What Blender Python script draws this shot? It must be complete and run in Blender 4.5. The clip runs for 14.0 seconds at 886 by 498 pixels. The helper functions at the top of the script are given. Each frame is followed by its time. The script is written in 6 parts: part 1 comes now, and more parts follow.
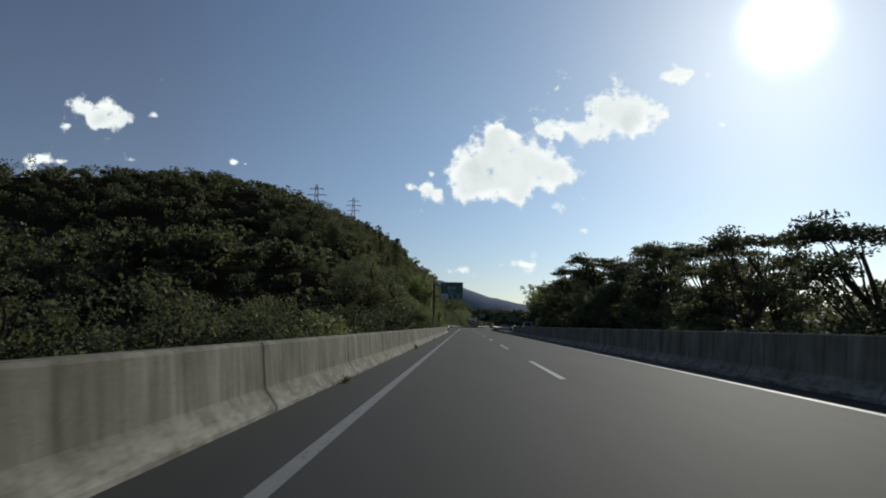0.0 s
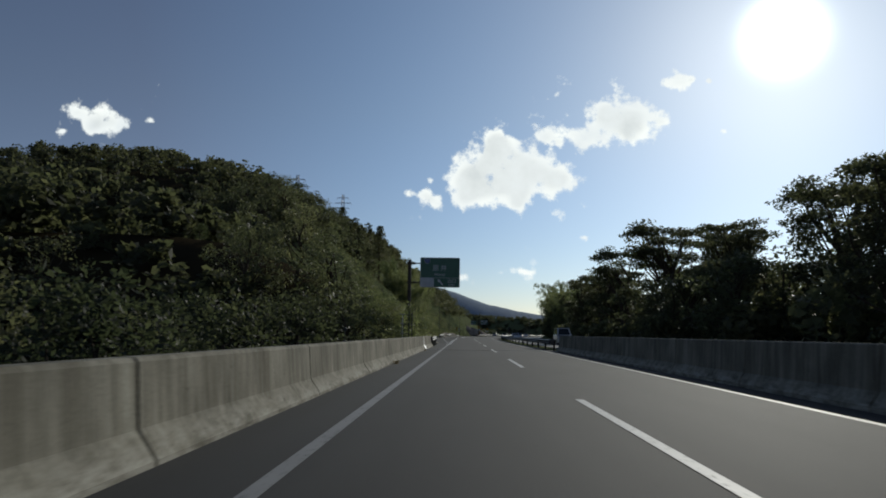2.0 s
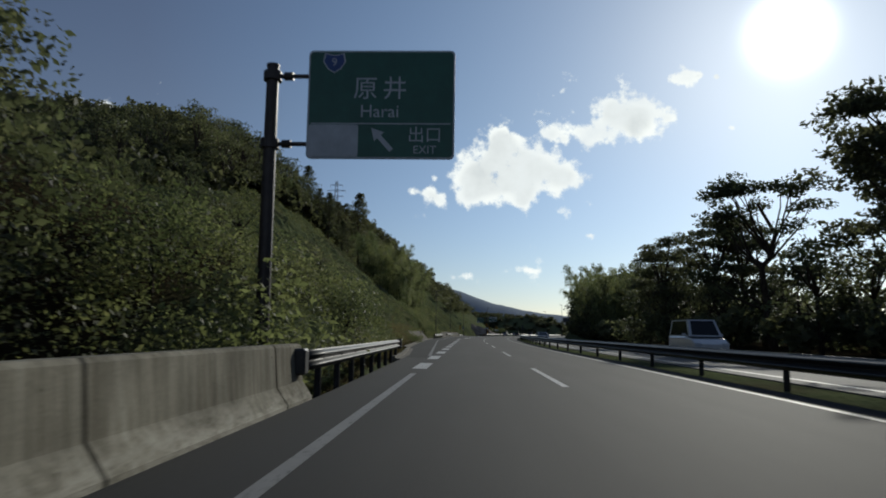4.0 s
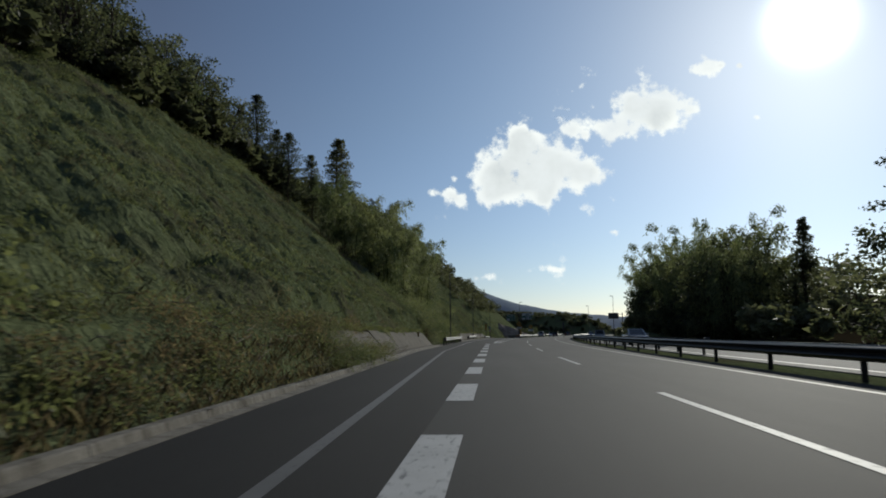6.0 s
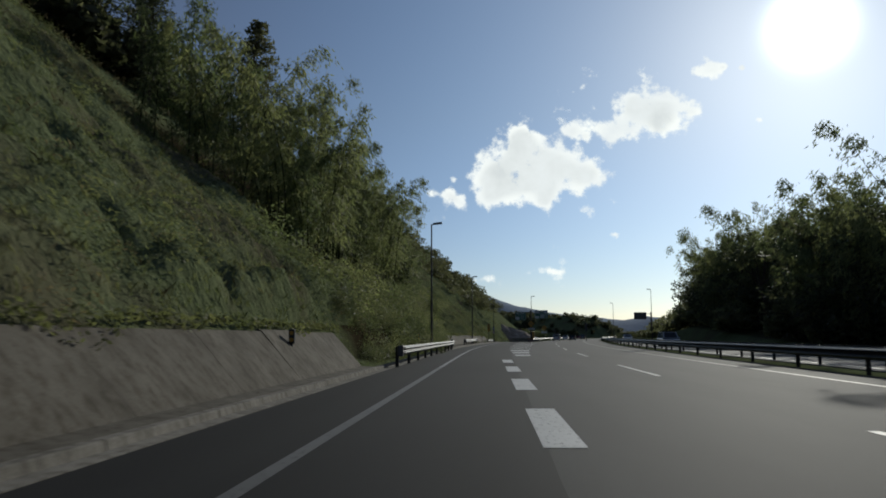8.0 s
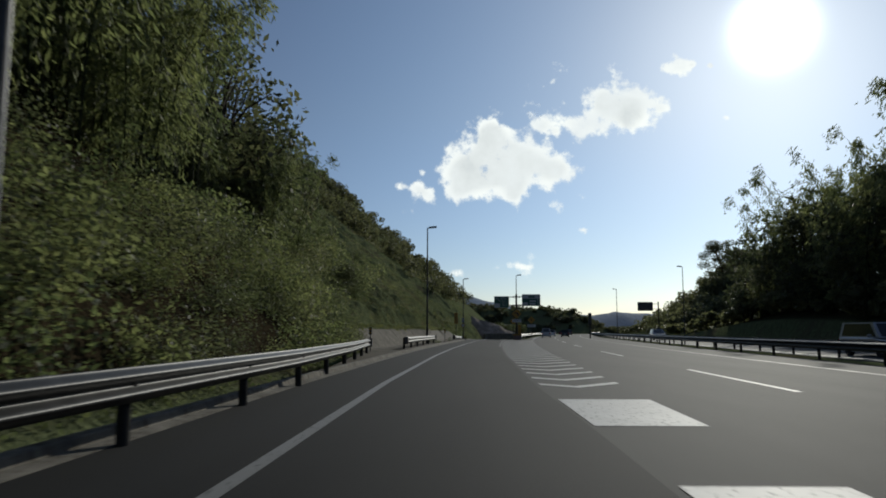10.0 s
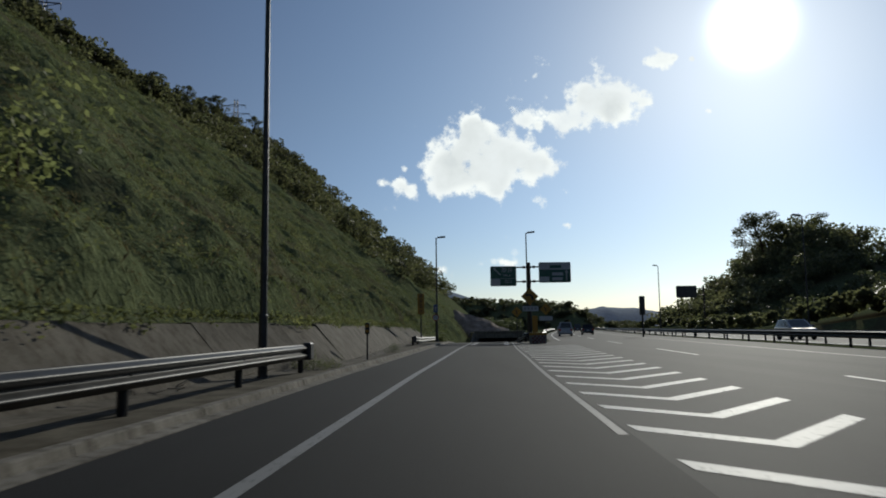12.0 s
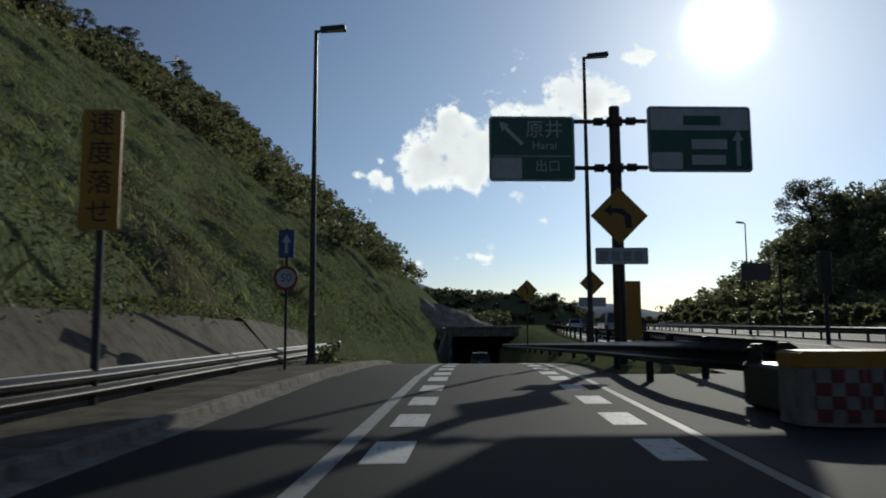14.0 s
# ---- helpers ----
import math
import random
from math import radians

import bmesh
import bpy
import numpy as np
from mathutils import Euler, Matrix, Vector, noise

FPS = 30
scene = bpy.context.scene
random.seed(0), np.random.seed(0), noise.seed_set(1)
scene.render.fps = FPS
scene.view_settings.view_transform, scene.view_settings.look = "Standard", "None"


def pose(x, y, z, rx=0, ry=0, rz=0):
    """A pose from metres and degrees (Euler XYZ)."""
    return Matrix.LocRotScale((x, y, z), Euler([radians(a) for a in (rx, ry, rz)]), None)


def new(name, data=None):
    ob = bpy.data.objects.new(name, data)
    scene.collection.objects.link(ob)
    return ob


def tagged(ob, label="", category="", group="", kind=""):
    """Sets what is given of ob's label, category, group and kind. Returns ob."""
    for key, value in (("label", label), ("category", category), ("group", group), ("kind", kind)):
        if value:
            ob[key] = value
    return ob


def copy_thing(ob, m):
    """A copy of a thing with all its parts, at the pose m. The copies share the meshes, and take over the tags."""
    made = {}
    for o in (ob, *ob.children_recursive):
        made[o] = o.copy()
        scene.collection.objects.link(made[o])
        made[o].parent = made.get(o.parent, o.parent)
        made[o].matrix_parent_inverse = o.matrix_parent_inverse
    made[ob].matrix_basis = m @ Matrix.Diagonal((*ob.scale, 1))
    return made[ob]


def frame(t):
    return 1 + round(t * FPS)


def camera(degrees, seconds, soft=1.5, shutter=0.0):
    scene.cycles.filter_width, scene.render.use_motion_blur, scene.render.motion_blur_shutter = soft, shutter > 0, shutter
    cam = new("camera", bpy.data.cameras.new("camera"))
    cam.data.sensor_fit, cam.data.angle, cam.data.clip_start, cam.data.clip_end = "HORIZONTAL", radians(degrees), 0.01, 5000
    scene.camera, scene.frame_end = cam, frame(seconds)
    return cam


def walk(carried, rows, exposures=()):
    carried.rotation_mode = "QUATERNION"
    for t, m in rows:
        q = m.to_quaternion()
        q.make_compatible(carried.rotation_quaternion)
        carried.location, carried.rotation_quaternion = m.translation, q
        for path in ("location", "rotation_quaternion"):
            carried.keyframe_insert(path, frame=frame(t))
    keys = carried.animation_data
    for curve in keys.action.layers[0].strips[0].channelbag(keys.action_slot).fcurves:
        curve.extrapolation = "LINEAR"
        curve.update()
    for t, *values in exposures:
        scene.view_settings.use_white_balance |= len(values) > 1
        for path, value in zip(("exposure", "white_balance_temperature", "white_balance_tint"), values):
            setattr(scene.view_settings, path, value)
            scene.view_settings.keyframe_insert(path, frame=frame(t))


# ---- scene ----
# ================= camera =================
cam = camera(64.1, 14.0, soft=1.8, shutter=0.12)
PATH = [
    (0, pose(0.000, 0.000, 1.159, 96.133, -0.809, 1.723)),
    (0.5, pose(0.014, 12.867, 1.146, 96.441, -0.672, 1.719)),
    (1, pose(0.035, 25.710, 1.142, 96.675, -0.674, 1.709)),
    (1.5, pose(0.062, 38.412, 1.145, 96.759, -0.931, 1.599)),
    (2, pose(0.110, 50.966, 1.148, 96.778, -0.903, 1.635)),
    (2.5, pose(0.139, 63.328, 1.162, 96.797, -0.978, 1.731)),
    (3, pose(0.147, 75.644, 1.171, 96.700, -0.860, 1.755)),
    (3.5, pose(0.167, 87.979, 1.153, 96.729, -0.714, 1.861)),
    (4, pose(0.099, 100.525, 1.123, 96.720, -0.867, 2.017)),
    (6.5, pose(-1.196, 162.019, 1.093, 97.043, 0.786, 4.388)),
    (7, pose(-1.606, 172.799, 1.140, 97.178, 0.679, 4.560)),
    (9.5, pose(-2.364, 230.050, 1.147, 96.721, -0.449, 1.780)),
    (10, pose(-2.257, 242.038, 1.147, 96.645, -0.064, 1.250)),
    (10.5, pose(-2.026, 253.939, 1.144, 96.731, 0.716, 0.815)),
    (11, pose(-1.729, 265.587, 1.135, 96.672, 1.054, 0.513)),
    (11.5, pose(-1.387, 277.054, 1.132, 96.492, 0.692, 0.244)),
    (12, pose(-0.997, 288.458, 1.126, 96.438, 0.755, 0.011)),
    (12.5, pose(-0.572, 299.670, 1.124, 96.330, 0.636, -0.363)),
    (13, pose(-0.030, 310.798, 1.108, 96.192, 0.982, -0.888)),
    (13.5, pose(0.645, 321.625, 1.081, 96.294, 0.458, -1.518)),
    (14, pose(1.292, 331.544, 1.053, 95.988, 0.238, -2.010)),
]

walk(cam, PATH, exposures=[(0.0, 0.0, 6300, 5), (14.0, 0.0, 6300, 5)])

# ================= sky and sun =================
SUN_AZ, SUN_EL = 24.7, 21.7          # degrees right of the road's first heading, degrees up
sun_dir = Vector((math.sin(radians(SUN_AZ)) * math.cos(radians(SUN_EL)),
                  math.cos(radians(SUN_AZ)) * math.cos(radians(SUN_EL)), math.sin(radians(SUN_EL))))
sun_data = bpy.data.lights.new("sun", "SUN")
sun_data.energy, sun_data.angle, sun_data.color = 2.2, radians(0.6), (1.0, 0.93, 0.82)
sun = new("sun", sun_data)
sun.rotation_mode = "QUATERNION"
sun.rotation_quaternion = sun_dir.to_track_quat("Z", "Y")
sun.location = (60, 200, 120)

world = bpy.data.worlds.new("sky")
scene.world = world
world.use_nodes = True
wn, wl = world.node_tree.nodes, world.node_tree.links
wn.clear()
sky = wn.new("ShaderNodeTexSky")
sky.sky_type, sky.sun_disc = "NISHITA", False
sky.sun_elevation, sky.sun_rotation = radians(SUN_EL), radians(SUN_AZ)
sky.altitude, sky.air_density, sky.dust_density, sky.ozone_density = 100, 0.95, 0.27, 2.7
bg = wn.new("ShaderNodeBackground")
bg.inputs["Strength"].default_value = 0.075
# the pale, cool air near the horizon
wco = wn.new("ShaderNodeTexCoord")
wxyz = wn.new("ShaderNodeSeparateXYZ")
wl.new(wco.outputs["Generated"], wxyz.inputs[0])
wrmp = wn.new("ShaderNodeValToRGB")
wrmp.color_ramp.elements[0].position, wrmp.color_ramp.elements[0].color = 0.0, (0.88, 0.96, 1.14, 1)
wrmp.color_ramp.elements[1].position, wrmp.color_ramp.elements[1].color = 0.3, (1, 1, 1, 1)
wl.new(wxyz.outputs["Z"], wrmp.inputs["Fac"])
wmix = wn.new("ShaderNodeMix")
wmix.data_type, wmix.blend_type = "RGBA", "MULTIPLY"
wmix.inputs[0].default_value = 1.0
wl.new(sky.outputs["Color"], wmix.inputs[6])
wl.new(wrmp.outputs["Color"], wmix.inputs[7])
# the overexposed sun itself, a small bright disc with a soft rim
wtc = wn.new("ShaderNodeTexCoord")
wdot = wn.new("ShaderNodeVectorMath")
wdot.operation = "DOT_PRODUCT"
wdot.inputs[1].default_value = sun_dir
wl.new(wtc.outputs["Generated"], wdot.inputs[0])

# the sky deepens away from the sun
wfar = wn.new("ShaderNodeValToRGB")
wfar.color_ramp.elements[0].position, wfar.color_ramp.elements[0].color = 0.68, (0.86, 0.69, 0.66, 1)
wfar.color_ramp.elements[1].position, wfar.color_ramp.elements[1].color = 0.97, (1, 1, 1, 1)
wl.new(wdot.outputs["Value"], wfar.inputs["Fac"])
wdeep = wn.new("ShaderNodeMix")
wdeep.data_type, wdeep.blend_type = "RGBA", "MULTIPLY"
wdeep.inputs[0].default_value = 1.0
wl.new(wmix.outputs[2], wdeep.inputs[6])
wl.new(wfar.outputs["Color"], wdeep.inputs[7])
wl.new(wdeep.outputs[2], bg.inputs["Color"])

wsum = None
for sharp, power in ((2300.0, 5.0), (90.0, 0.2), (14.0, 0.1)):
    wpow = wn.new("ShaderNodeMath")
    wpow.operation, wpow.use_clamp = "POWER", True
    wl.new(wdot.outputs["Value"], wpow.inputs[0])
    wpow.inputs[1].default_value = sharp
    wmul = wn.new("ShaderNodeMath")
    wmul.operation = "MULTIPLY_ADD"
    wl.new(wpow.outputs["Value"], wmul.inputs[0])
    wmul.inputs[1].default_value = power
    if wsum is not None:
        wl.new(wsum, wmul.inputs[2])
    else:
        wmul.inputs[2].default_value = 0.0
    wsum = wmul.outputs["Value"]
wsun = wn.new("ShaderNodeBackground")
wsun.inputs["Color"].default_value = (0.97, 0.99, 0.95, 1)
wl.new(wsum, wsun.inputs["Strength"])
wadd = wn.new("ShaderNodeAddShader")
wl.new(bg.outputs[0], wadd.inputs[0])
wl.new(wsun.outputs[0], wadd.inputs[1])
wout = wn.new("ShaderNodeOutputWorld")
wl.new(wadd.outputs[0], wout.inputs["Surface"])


# ================= materials =================
def shader(name):
    m = bpy.data.materials.new(name)
    m.use_nodes = True
    nt = m.node_tree
    return m, nt, nt.nodes, nt.links, nt.nodes["Principled BSDF"]


def noise_of(nt, scale, detail=4.0, stretch=(1, 1, 1), coord="Object", rough=0.55):
    n = nt.nodes.new("ShaderNodeTexNoise")
    n.inputs["Scale"].default_value, n.inputs["Detail"].default_value = scale, detail
    n.inputs["Roughness"].default_value = rough
    tc = nt.nodes.new("ShaderNodeTexCoord")
    mp = nt.nodes.new("ShaderNodeMapping")
    mp.inputs["Scale"].default_value = stretch
    nt.links.new(tc.outputs[coord], mp.inputs["Vector"])
    nt.links.new(mp.outputs["Vector"], n.inputs["Vector"])
    return n.outputs["Fac"]


def ramp(nt, fac, stops):
    r = nt.nodes.new("ShaderNodeValToRGB")
    el = r.color_ramp.elements
    while len(el) < len(stops):
        el.new(0.5)
    for e, (p, c) in zip(el, stops):
        e.position, e.color = p, (*c, 1)
    nt.links.new(fac, r.inputs["Fac"])
    return r.outputs["Color"]


def mixed(nt, a, b, fac, mode="MIX"):
    mx = nt.nodes.new("ShaderNodeMix")
    mx.data_type, mx.blend_type = "RGBA", mode
    for socket, v in ((mx.inputs[0], fac), (mx.inputs[6], a), (mx.inputs[7], b)):
        if hasattr(v, "is_linked"):
            nt.links.new(v, socket)
        elif isinstance(v, (int, float)):
            socket.default_value = v
        else:
            socket.default_value = (*v, 1)
    return mx.outputs[2]


def bumped(nt, bsdf, height, strength, distance):
    b = nt.nodes.new("ShaderNodeBump")
    b.inputs["Strength"].default_value, b.inputs["Distance"].default_value = strength, distance
    nt.links.new(height, b.inputs["Height"])
    nt.links.new(b.outputs["Normal"], bsdf.inputs["Normal"])


def surface(name, dark, light, scale=6.0, rough=0.7, metal=0.0, bump=0.15, fine=60.0, stretch=(1, 1, 1), lo=0.35, hi=0.7, dist=0.01):
    """A worn surface: two-scale colour variation between dark and light, with fine relief."""
    m, nt, nodes, links, b = shader(name)
    big = noise_of(nt, scale, 6, stretch)
    small = noise_of(nt, fine, 3)
    c = ramp(nt, big, [(lo, dark), (hi, light)])
    grain = ramp(nt, small, [(0.3, (0.8, 0.8, 0.8)), (0.7, (1.12, 1.12, 1.12))])
    links.new(mixed(nt, c, grain, 1.0, "MULTIPLY"), b.inputs["Base Color"])
    b.inputs["Roughness"].default_value, b.inputs["Metallic"].default_value = rough, metal
    if rough > 0.85:
        b.inputs["Specular IOR Level"].default_value = 0.08
    if bump:
        bumped(nt, b, small, bump, dist)
    return m


def plain(name, colour, rough=0.5, metal=0.0):
    return surface(name, tuple(c * 0.86 for c in colour), tuple(min(1, c * 1.08) for c in colour), 3.0, rough, metal, 0.04, 90.0)


def make_asphalt(name, dark, light, sheen=0.2):
    m, nt, nodes, links, b = shader(name)
    tone = noise_of(nt, 0.35, 5, (1, 0.25, 1))
    track = noise_of(nt, 0.9, 2, (1, 0.012, 1))
    speck = noise_of(nt, 55, 3)
    base = ramp(nt, tone, [(0.3, dark), (0.72, light)])
    lane = ramp(nt, track, [(0.35, (0.86, 0.86, 0.87)), (0.65, (1.1, 1.1, 1.08))])
    grit = ramp(nt, speck, [(0.3, (0.65, 0.65, 0.66)), (0.72, (1.35, 1.35, 1.33))])
    links.new(mixed(nt, mixed(nt, base, lane, 1.0, "MULTIPLY"), grit, 1.0, "MULTIPLY"), b.inputs["Base Color"])
    b.inputs["Roughness"].default_value = 0.82
    b.inputs["Specular IOR Level"].default_value = sheen
    bumped(nt, b, speck, 0.35, 0.01)
    return m


def make_paint(name, colour, under):
    m, nt, nodes, links, b = shader(name)
    wear = noise_of(nt, 14, 6, (1, 0.5, 1))
    big = noise_of(nt, 1.3, 3)
    worn = ramp(nt, wear, [(0.56, (0, 0, 0)), (0.7, (1, 1, 1))])
    c = ramp(nt, big, [(0.3, tuple(v * 0.82 for v in colour)), (0.7, colour)])
    links.new(mixed(nt, c, under, worn), b.inputs["Base Color"])
    b.inputs["Roughness"].default_value = 0.65
    bumped(nt, b, wear, 0.2, 0.004)
    return m


def make_concrete(name, dark, light, stain):
    m, nt, nodes, links, b = shader(name)
    cloud = noise_of(nt, 1.1, 6)
    streak = noise_of(nt, 5.0, 6, (1, 1.0, 0.06), "Object", 0.65)
    pores = noise_of(nt, 45, 4)
    base = ramp(nt, cloud, [(0.3, dark), (0.7, light)])
    run = ramp(nt, streak, [(0.46, (1, 1, 1)), (0.68, stain)])
    pits = ramp(nt, pores, [(0.28, (0.72, 0.72, 0.72)), (0.6, (1.08, 1.08, 1.08))])
    links.new(mixed(nt, mixed(nt, base, run, 1.0, "MULTIPLY"), pits, 1.0, "MULTIPLY"), b.inputs["Base Color"])
    b.inputs["Roughness"].default_value = 0.92
    b.inputs["Specular IOR Level"].default_value = 0.12
    bumped(nt, b, pores, 0.3, 0.008)
    return m


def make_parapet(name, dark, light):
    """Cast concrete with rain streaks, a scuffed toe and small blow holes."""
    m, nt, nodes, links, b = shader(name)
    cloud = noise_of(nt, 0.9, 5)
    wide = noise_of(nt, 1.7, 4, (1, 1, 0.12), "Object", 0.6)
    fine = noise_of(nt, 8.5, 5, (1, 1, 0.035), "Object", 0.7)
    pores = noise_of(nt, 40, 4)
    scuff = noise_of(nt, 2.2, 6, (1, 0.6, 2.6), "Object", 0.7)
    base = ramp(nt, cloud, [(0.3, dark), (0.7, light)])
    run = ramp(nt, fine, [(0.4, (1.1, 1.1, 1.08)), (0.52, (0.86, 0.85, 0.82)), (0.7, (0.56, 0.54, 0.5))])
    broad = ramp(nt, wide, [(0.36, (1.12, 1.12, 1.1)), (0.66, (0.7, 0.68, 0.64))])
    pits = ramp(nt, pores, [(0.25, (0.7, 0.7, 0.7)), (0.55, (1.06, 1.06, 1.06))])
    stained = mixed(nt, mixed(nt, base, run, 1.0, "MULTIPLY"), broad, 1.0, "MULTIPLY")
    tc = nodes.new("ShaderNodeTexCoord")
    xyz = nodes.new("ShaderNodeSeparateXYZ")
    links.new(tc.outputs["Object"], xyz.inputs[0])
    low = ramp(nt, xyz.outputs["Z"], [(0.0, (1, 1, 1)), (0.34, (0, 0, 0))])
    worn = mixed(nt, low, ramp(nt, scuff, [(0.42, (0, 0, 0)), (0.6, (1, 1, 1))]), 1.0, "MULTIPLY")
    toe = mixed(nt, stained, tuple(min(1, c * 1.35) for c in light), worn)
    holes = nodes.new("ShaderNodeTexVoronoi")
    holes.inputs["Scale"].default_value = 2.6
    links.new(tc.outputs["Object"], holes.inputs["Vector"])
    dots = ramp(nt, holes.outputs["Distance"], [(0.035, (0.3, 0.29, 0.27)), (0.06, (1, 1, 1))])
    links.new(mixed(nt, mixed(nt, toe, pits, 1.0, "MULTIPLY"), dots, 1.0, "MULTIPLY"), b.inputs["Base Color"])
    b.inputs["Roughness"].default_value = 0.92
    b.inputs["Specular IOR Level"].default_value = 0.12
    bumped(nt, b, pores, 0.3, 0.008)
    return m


def make_leaf(name, dark, light, glow, gloss=0.5, shine=0.24, withered=0.0):
    m, nt, nodes, links, b = shader(name)
    geo = nodes.new("ShaderNodeNewGeometry")
    info = nodes.new("ShaderNodeObjectInfo")
    c = ramp(nt, geo.outputs["Random Per Island"], [(0.0, dark), (0.75, light), (1.0, glow)])
    tint = ramp(nt, info.outputs["Random"], [(0.0, (0.66, 0.72, 0.68)), (1.0, (1.26, 1.18, 1.08))])
    patch = ramp(nt, noise_of(nt, 0.5, 3), [(0.3, (0.72, 0.76, 0.7)), (0.7, (1.2, 1.15, 1.1))])
    col = mixed(nt, mixed(nt, c, tint, 1.0, "MULTIPLY"), patch, 1.0, "MULTIPLY")
    if withered:
        dead = ramp(nt, noise_of(nt, 0.16, 5, (1, 1, 1), "Object", 0.65), [(0.5, (0, 0, 0)), (0.66, (1, 1, 1))])
        col = mixed(nt, col, (withered, withered * 0.88, withered * 0.66), dead)
    links.new(col, b.inputs["Base Color"])
    b.inputs["Roughness"].default_value = gloss
    b.inputs["Specular IOR Level"].default_value = shine
    tr = nodes.new("ShaderNodeBsdfTranslucent")
    links.new(mixed(nt, col, (1.32, 1.38, 1.0), 1.0, "MULTIPLY"), tr.inputs["Color"])
    mix = nodes.new("ShaderNodeMixShader")
    mix.inputs[0].default_value = 0.56
    links.new(b.outputs[0], mix.inputs[1])
    links.new(tr.outputs[0], mix.inputs[2])
    links.new(mix.outputs[0], nodes["Material Output"].inputs["Surface"])
    return m


def make_ground(name):
    m, nt, nodes, links, b = shader(name)
    big = noise_of(nt, 0.12, 6)
    mid = noise_of(nt, 1.5, 6)
    fine = noise_of(nt, 18, 4)
    tuft = noise_of(nt, 5.5, 5, (1, 1, 0.5))
    shade = ramp(nt, tuft, [(0.32, (0.7, 0.7, 0.7)), (0.66, (1.2, 1.2, 1.18))])
    leafy = ramp(nt, noise_of(nt, 34, 3, (1, 1, 0.6)), [(0.34, (0.62, 0.64, 0.62)), (0.62, (1.3, 1.28, 1.22))])
    green = mixed(nt, ramp(nt, mid, [(0.3, (0.1, 0.118, 0.064)), (0.7, (0.148, 0.17, 0.092))]), shade, 1.0, "MULTIPLY")
    green = mixed(nt, green, leafy, 1.0, "MULTIPLY")
    soil = ramp(nt, fine, [(0.3, (0.08, 0.066, 0.046)), (0.7, (0.13, 0.108, 0.075))])
    grassy = mixed(nt, green, soil, ramp(nt, big, [(0.52, (0, 0, 0)), (0.66, (0.75, 0.75, 0.75))]))
    # near-black brown floor: shade below the foliage is put into this colour
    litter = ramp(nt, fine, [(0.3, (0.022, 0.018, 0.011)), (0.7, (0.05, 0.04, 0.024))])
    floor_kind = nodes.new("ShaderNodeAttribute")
    floor_kind.attribute_name = "litter_shade"
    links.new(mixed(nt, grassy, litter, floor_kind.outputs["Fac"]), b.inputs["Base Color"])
    b.inputs["Roughness"].default_value = 1.0
    b.inputs["Specular IOR Level"].default_value = 0.0
    bumped(nt, b, tuft, 0.9, 0.16)
    return m


ASPHALT = make_asphalt("asphalt", (0.023, 0.0238, 0.0245), (0.038, 0.038, 0.0375))
ASPHALT_NEW = make_asphalt("exit_lane_asphalt", (0.0135, 0.014, 0.0146), (0.023, 0.023, 0.0232), 0.13)
# opposite carriageway: low sun glare put into a much paler base colour
ASPHALT_GLARE = make_asphalt("sun_glare_asphalt", (0.1, 0.1, 0.1), (0.15, 0.15, 0.145))
PAINT = make_paint("road_paint", (0.5, 0.5, 0.485), (0.09, 0.09, 0.09))
PAINT_WORN = make_paint("worn_road_paint", (0.22, 0.22, 0.212), (0.06, 0.06, 0.06))
PAINT_FADED = make_paint("faded_road_paint", (0.11, 0.11, 0.106), (0.04, 0.04, 0.04))
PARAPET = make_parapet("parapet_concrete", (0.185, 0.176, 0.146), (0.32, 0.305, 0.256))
CONCRETE_DARK = make_concrete("weathered_concrete", (0.15, 0.138, 0.115), (0.28, 0.262, 0.225), (0.45, 0.43, 0.4))
WALL_STAINED = make_concrete("stained_wall", (0.1, 0.089, 0.07), (0.175, 0.158, 0.128), (0.55, 0.52, 0.48))
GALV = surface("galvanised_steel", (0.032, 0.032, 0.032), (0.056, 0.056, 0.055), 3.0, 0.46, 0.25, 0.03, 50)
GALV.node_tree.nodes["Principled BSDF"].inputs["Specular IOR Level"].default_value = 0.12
BROWN_STEEL = surface("brown_painted_steel", (0.035, 0.026, 0.022), (0.06, 0.046, 0.038), 3.0, 0.45, 0.2, 0.05, 50)
DARK_STEEL = surface("dark_steel", (0.05, 0.05, 0.052), (0.085, 0.085, 0.085), 3.0, 0.45, 0.5, 0.05, 50)
PLATE = plain("white_steel_plate", (0.75, 0.74, 0.7), 0.4)
BOLT = plain("bolt_steel", (0.12, 0.12, 0.12), 0.4, 0.7)
SIGN_GREEN = plain("sign_green", (0.022, 0.115, 0.075), 0.4)
SIGN_WHITE = plain("sign_white", (0.52, 0.54, 0.56), 0.45)
SIGN_BLUE = plain("sign_blue", (0.035, 0.075, 0.25), 0.45)
SIGN_RED = plain("sign_red", (0.26, 0.03, 0.035), 0.45)
SIGN_YELLOW = plain("sign_yellow", (0.42, 0.225, 0.022), 0.5)
SIGN_BLACK = plain("sign_black", (0.02, 0.02, 0.02), 0.5)
SIGN_BACK = plain("sign_edge", (0.3, 0.31, 0.32), 0.4, 0.6)
RUBBER = plain("tyre_rubber", (0.02, 0.02, 0.02), 0.8)
BARK = surface("bark", (0.035, 0.027, 0.02), (0.1, 0.08, 0.06), 5.0, 0.9, 0, 0.6, 22, (1, 1, 0.2))
SOIL = surface("verge_soil", (0.075, 0.065, 0.048), (0.16, 0.143, 0.11), 1.3, 0.95, 0, 0.6, 14)
TWIG = surface("dead_wood", (0.16, 0.135, 0.1), (0.34, 0.3, 0.235), 5.0, 0.9, 0, 0.2, 30)
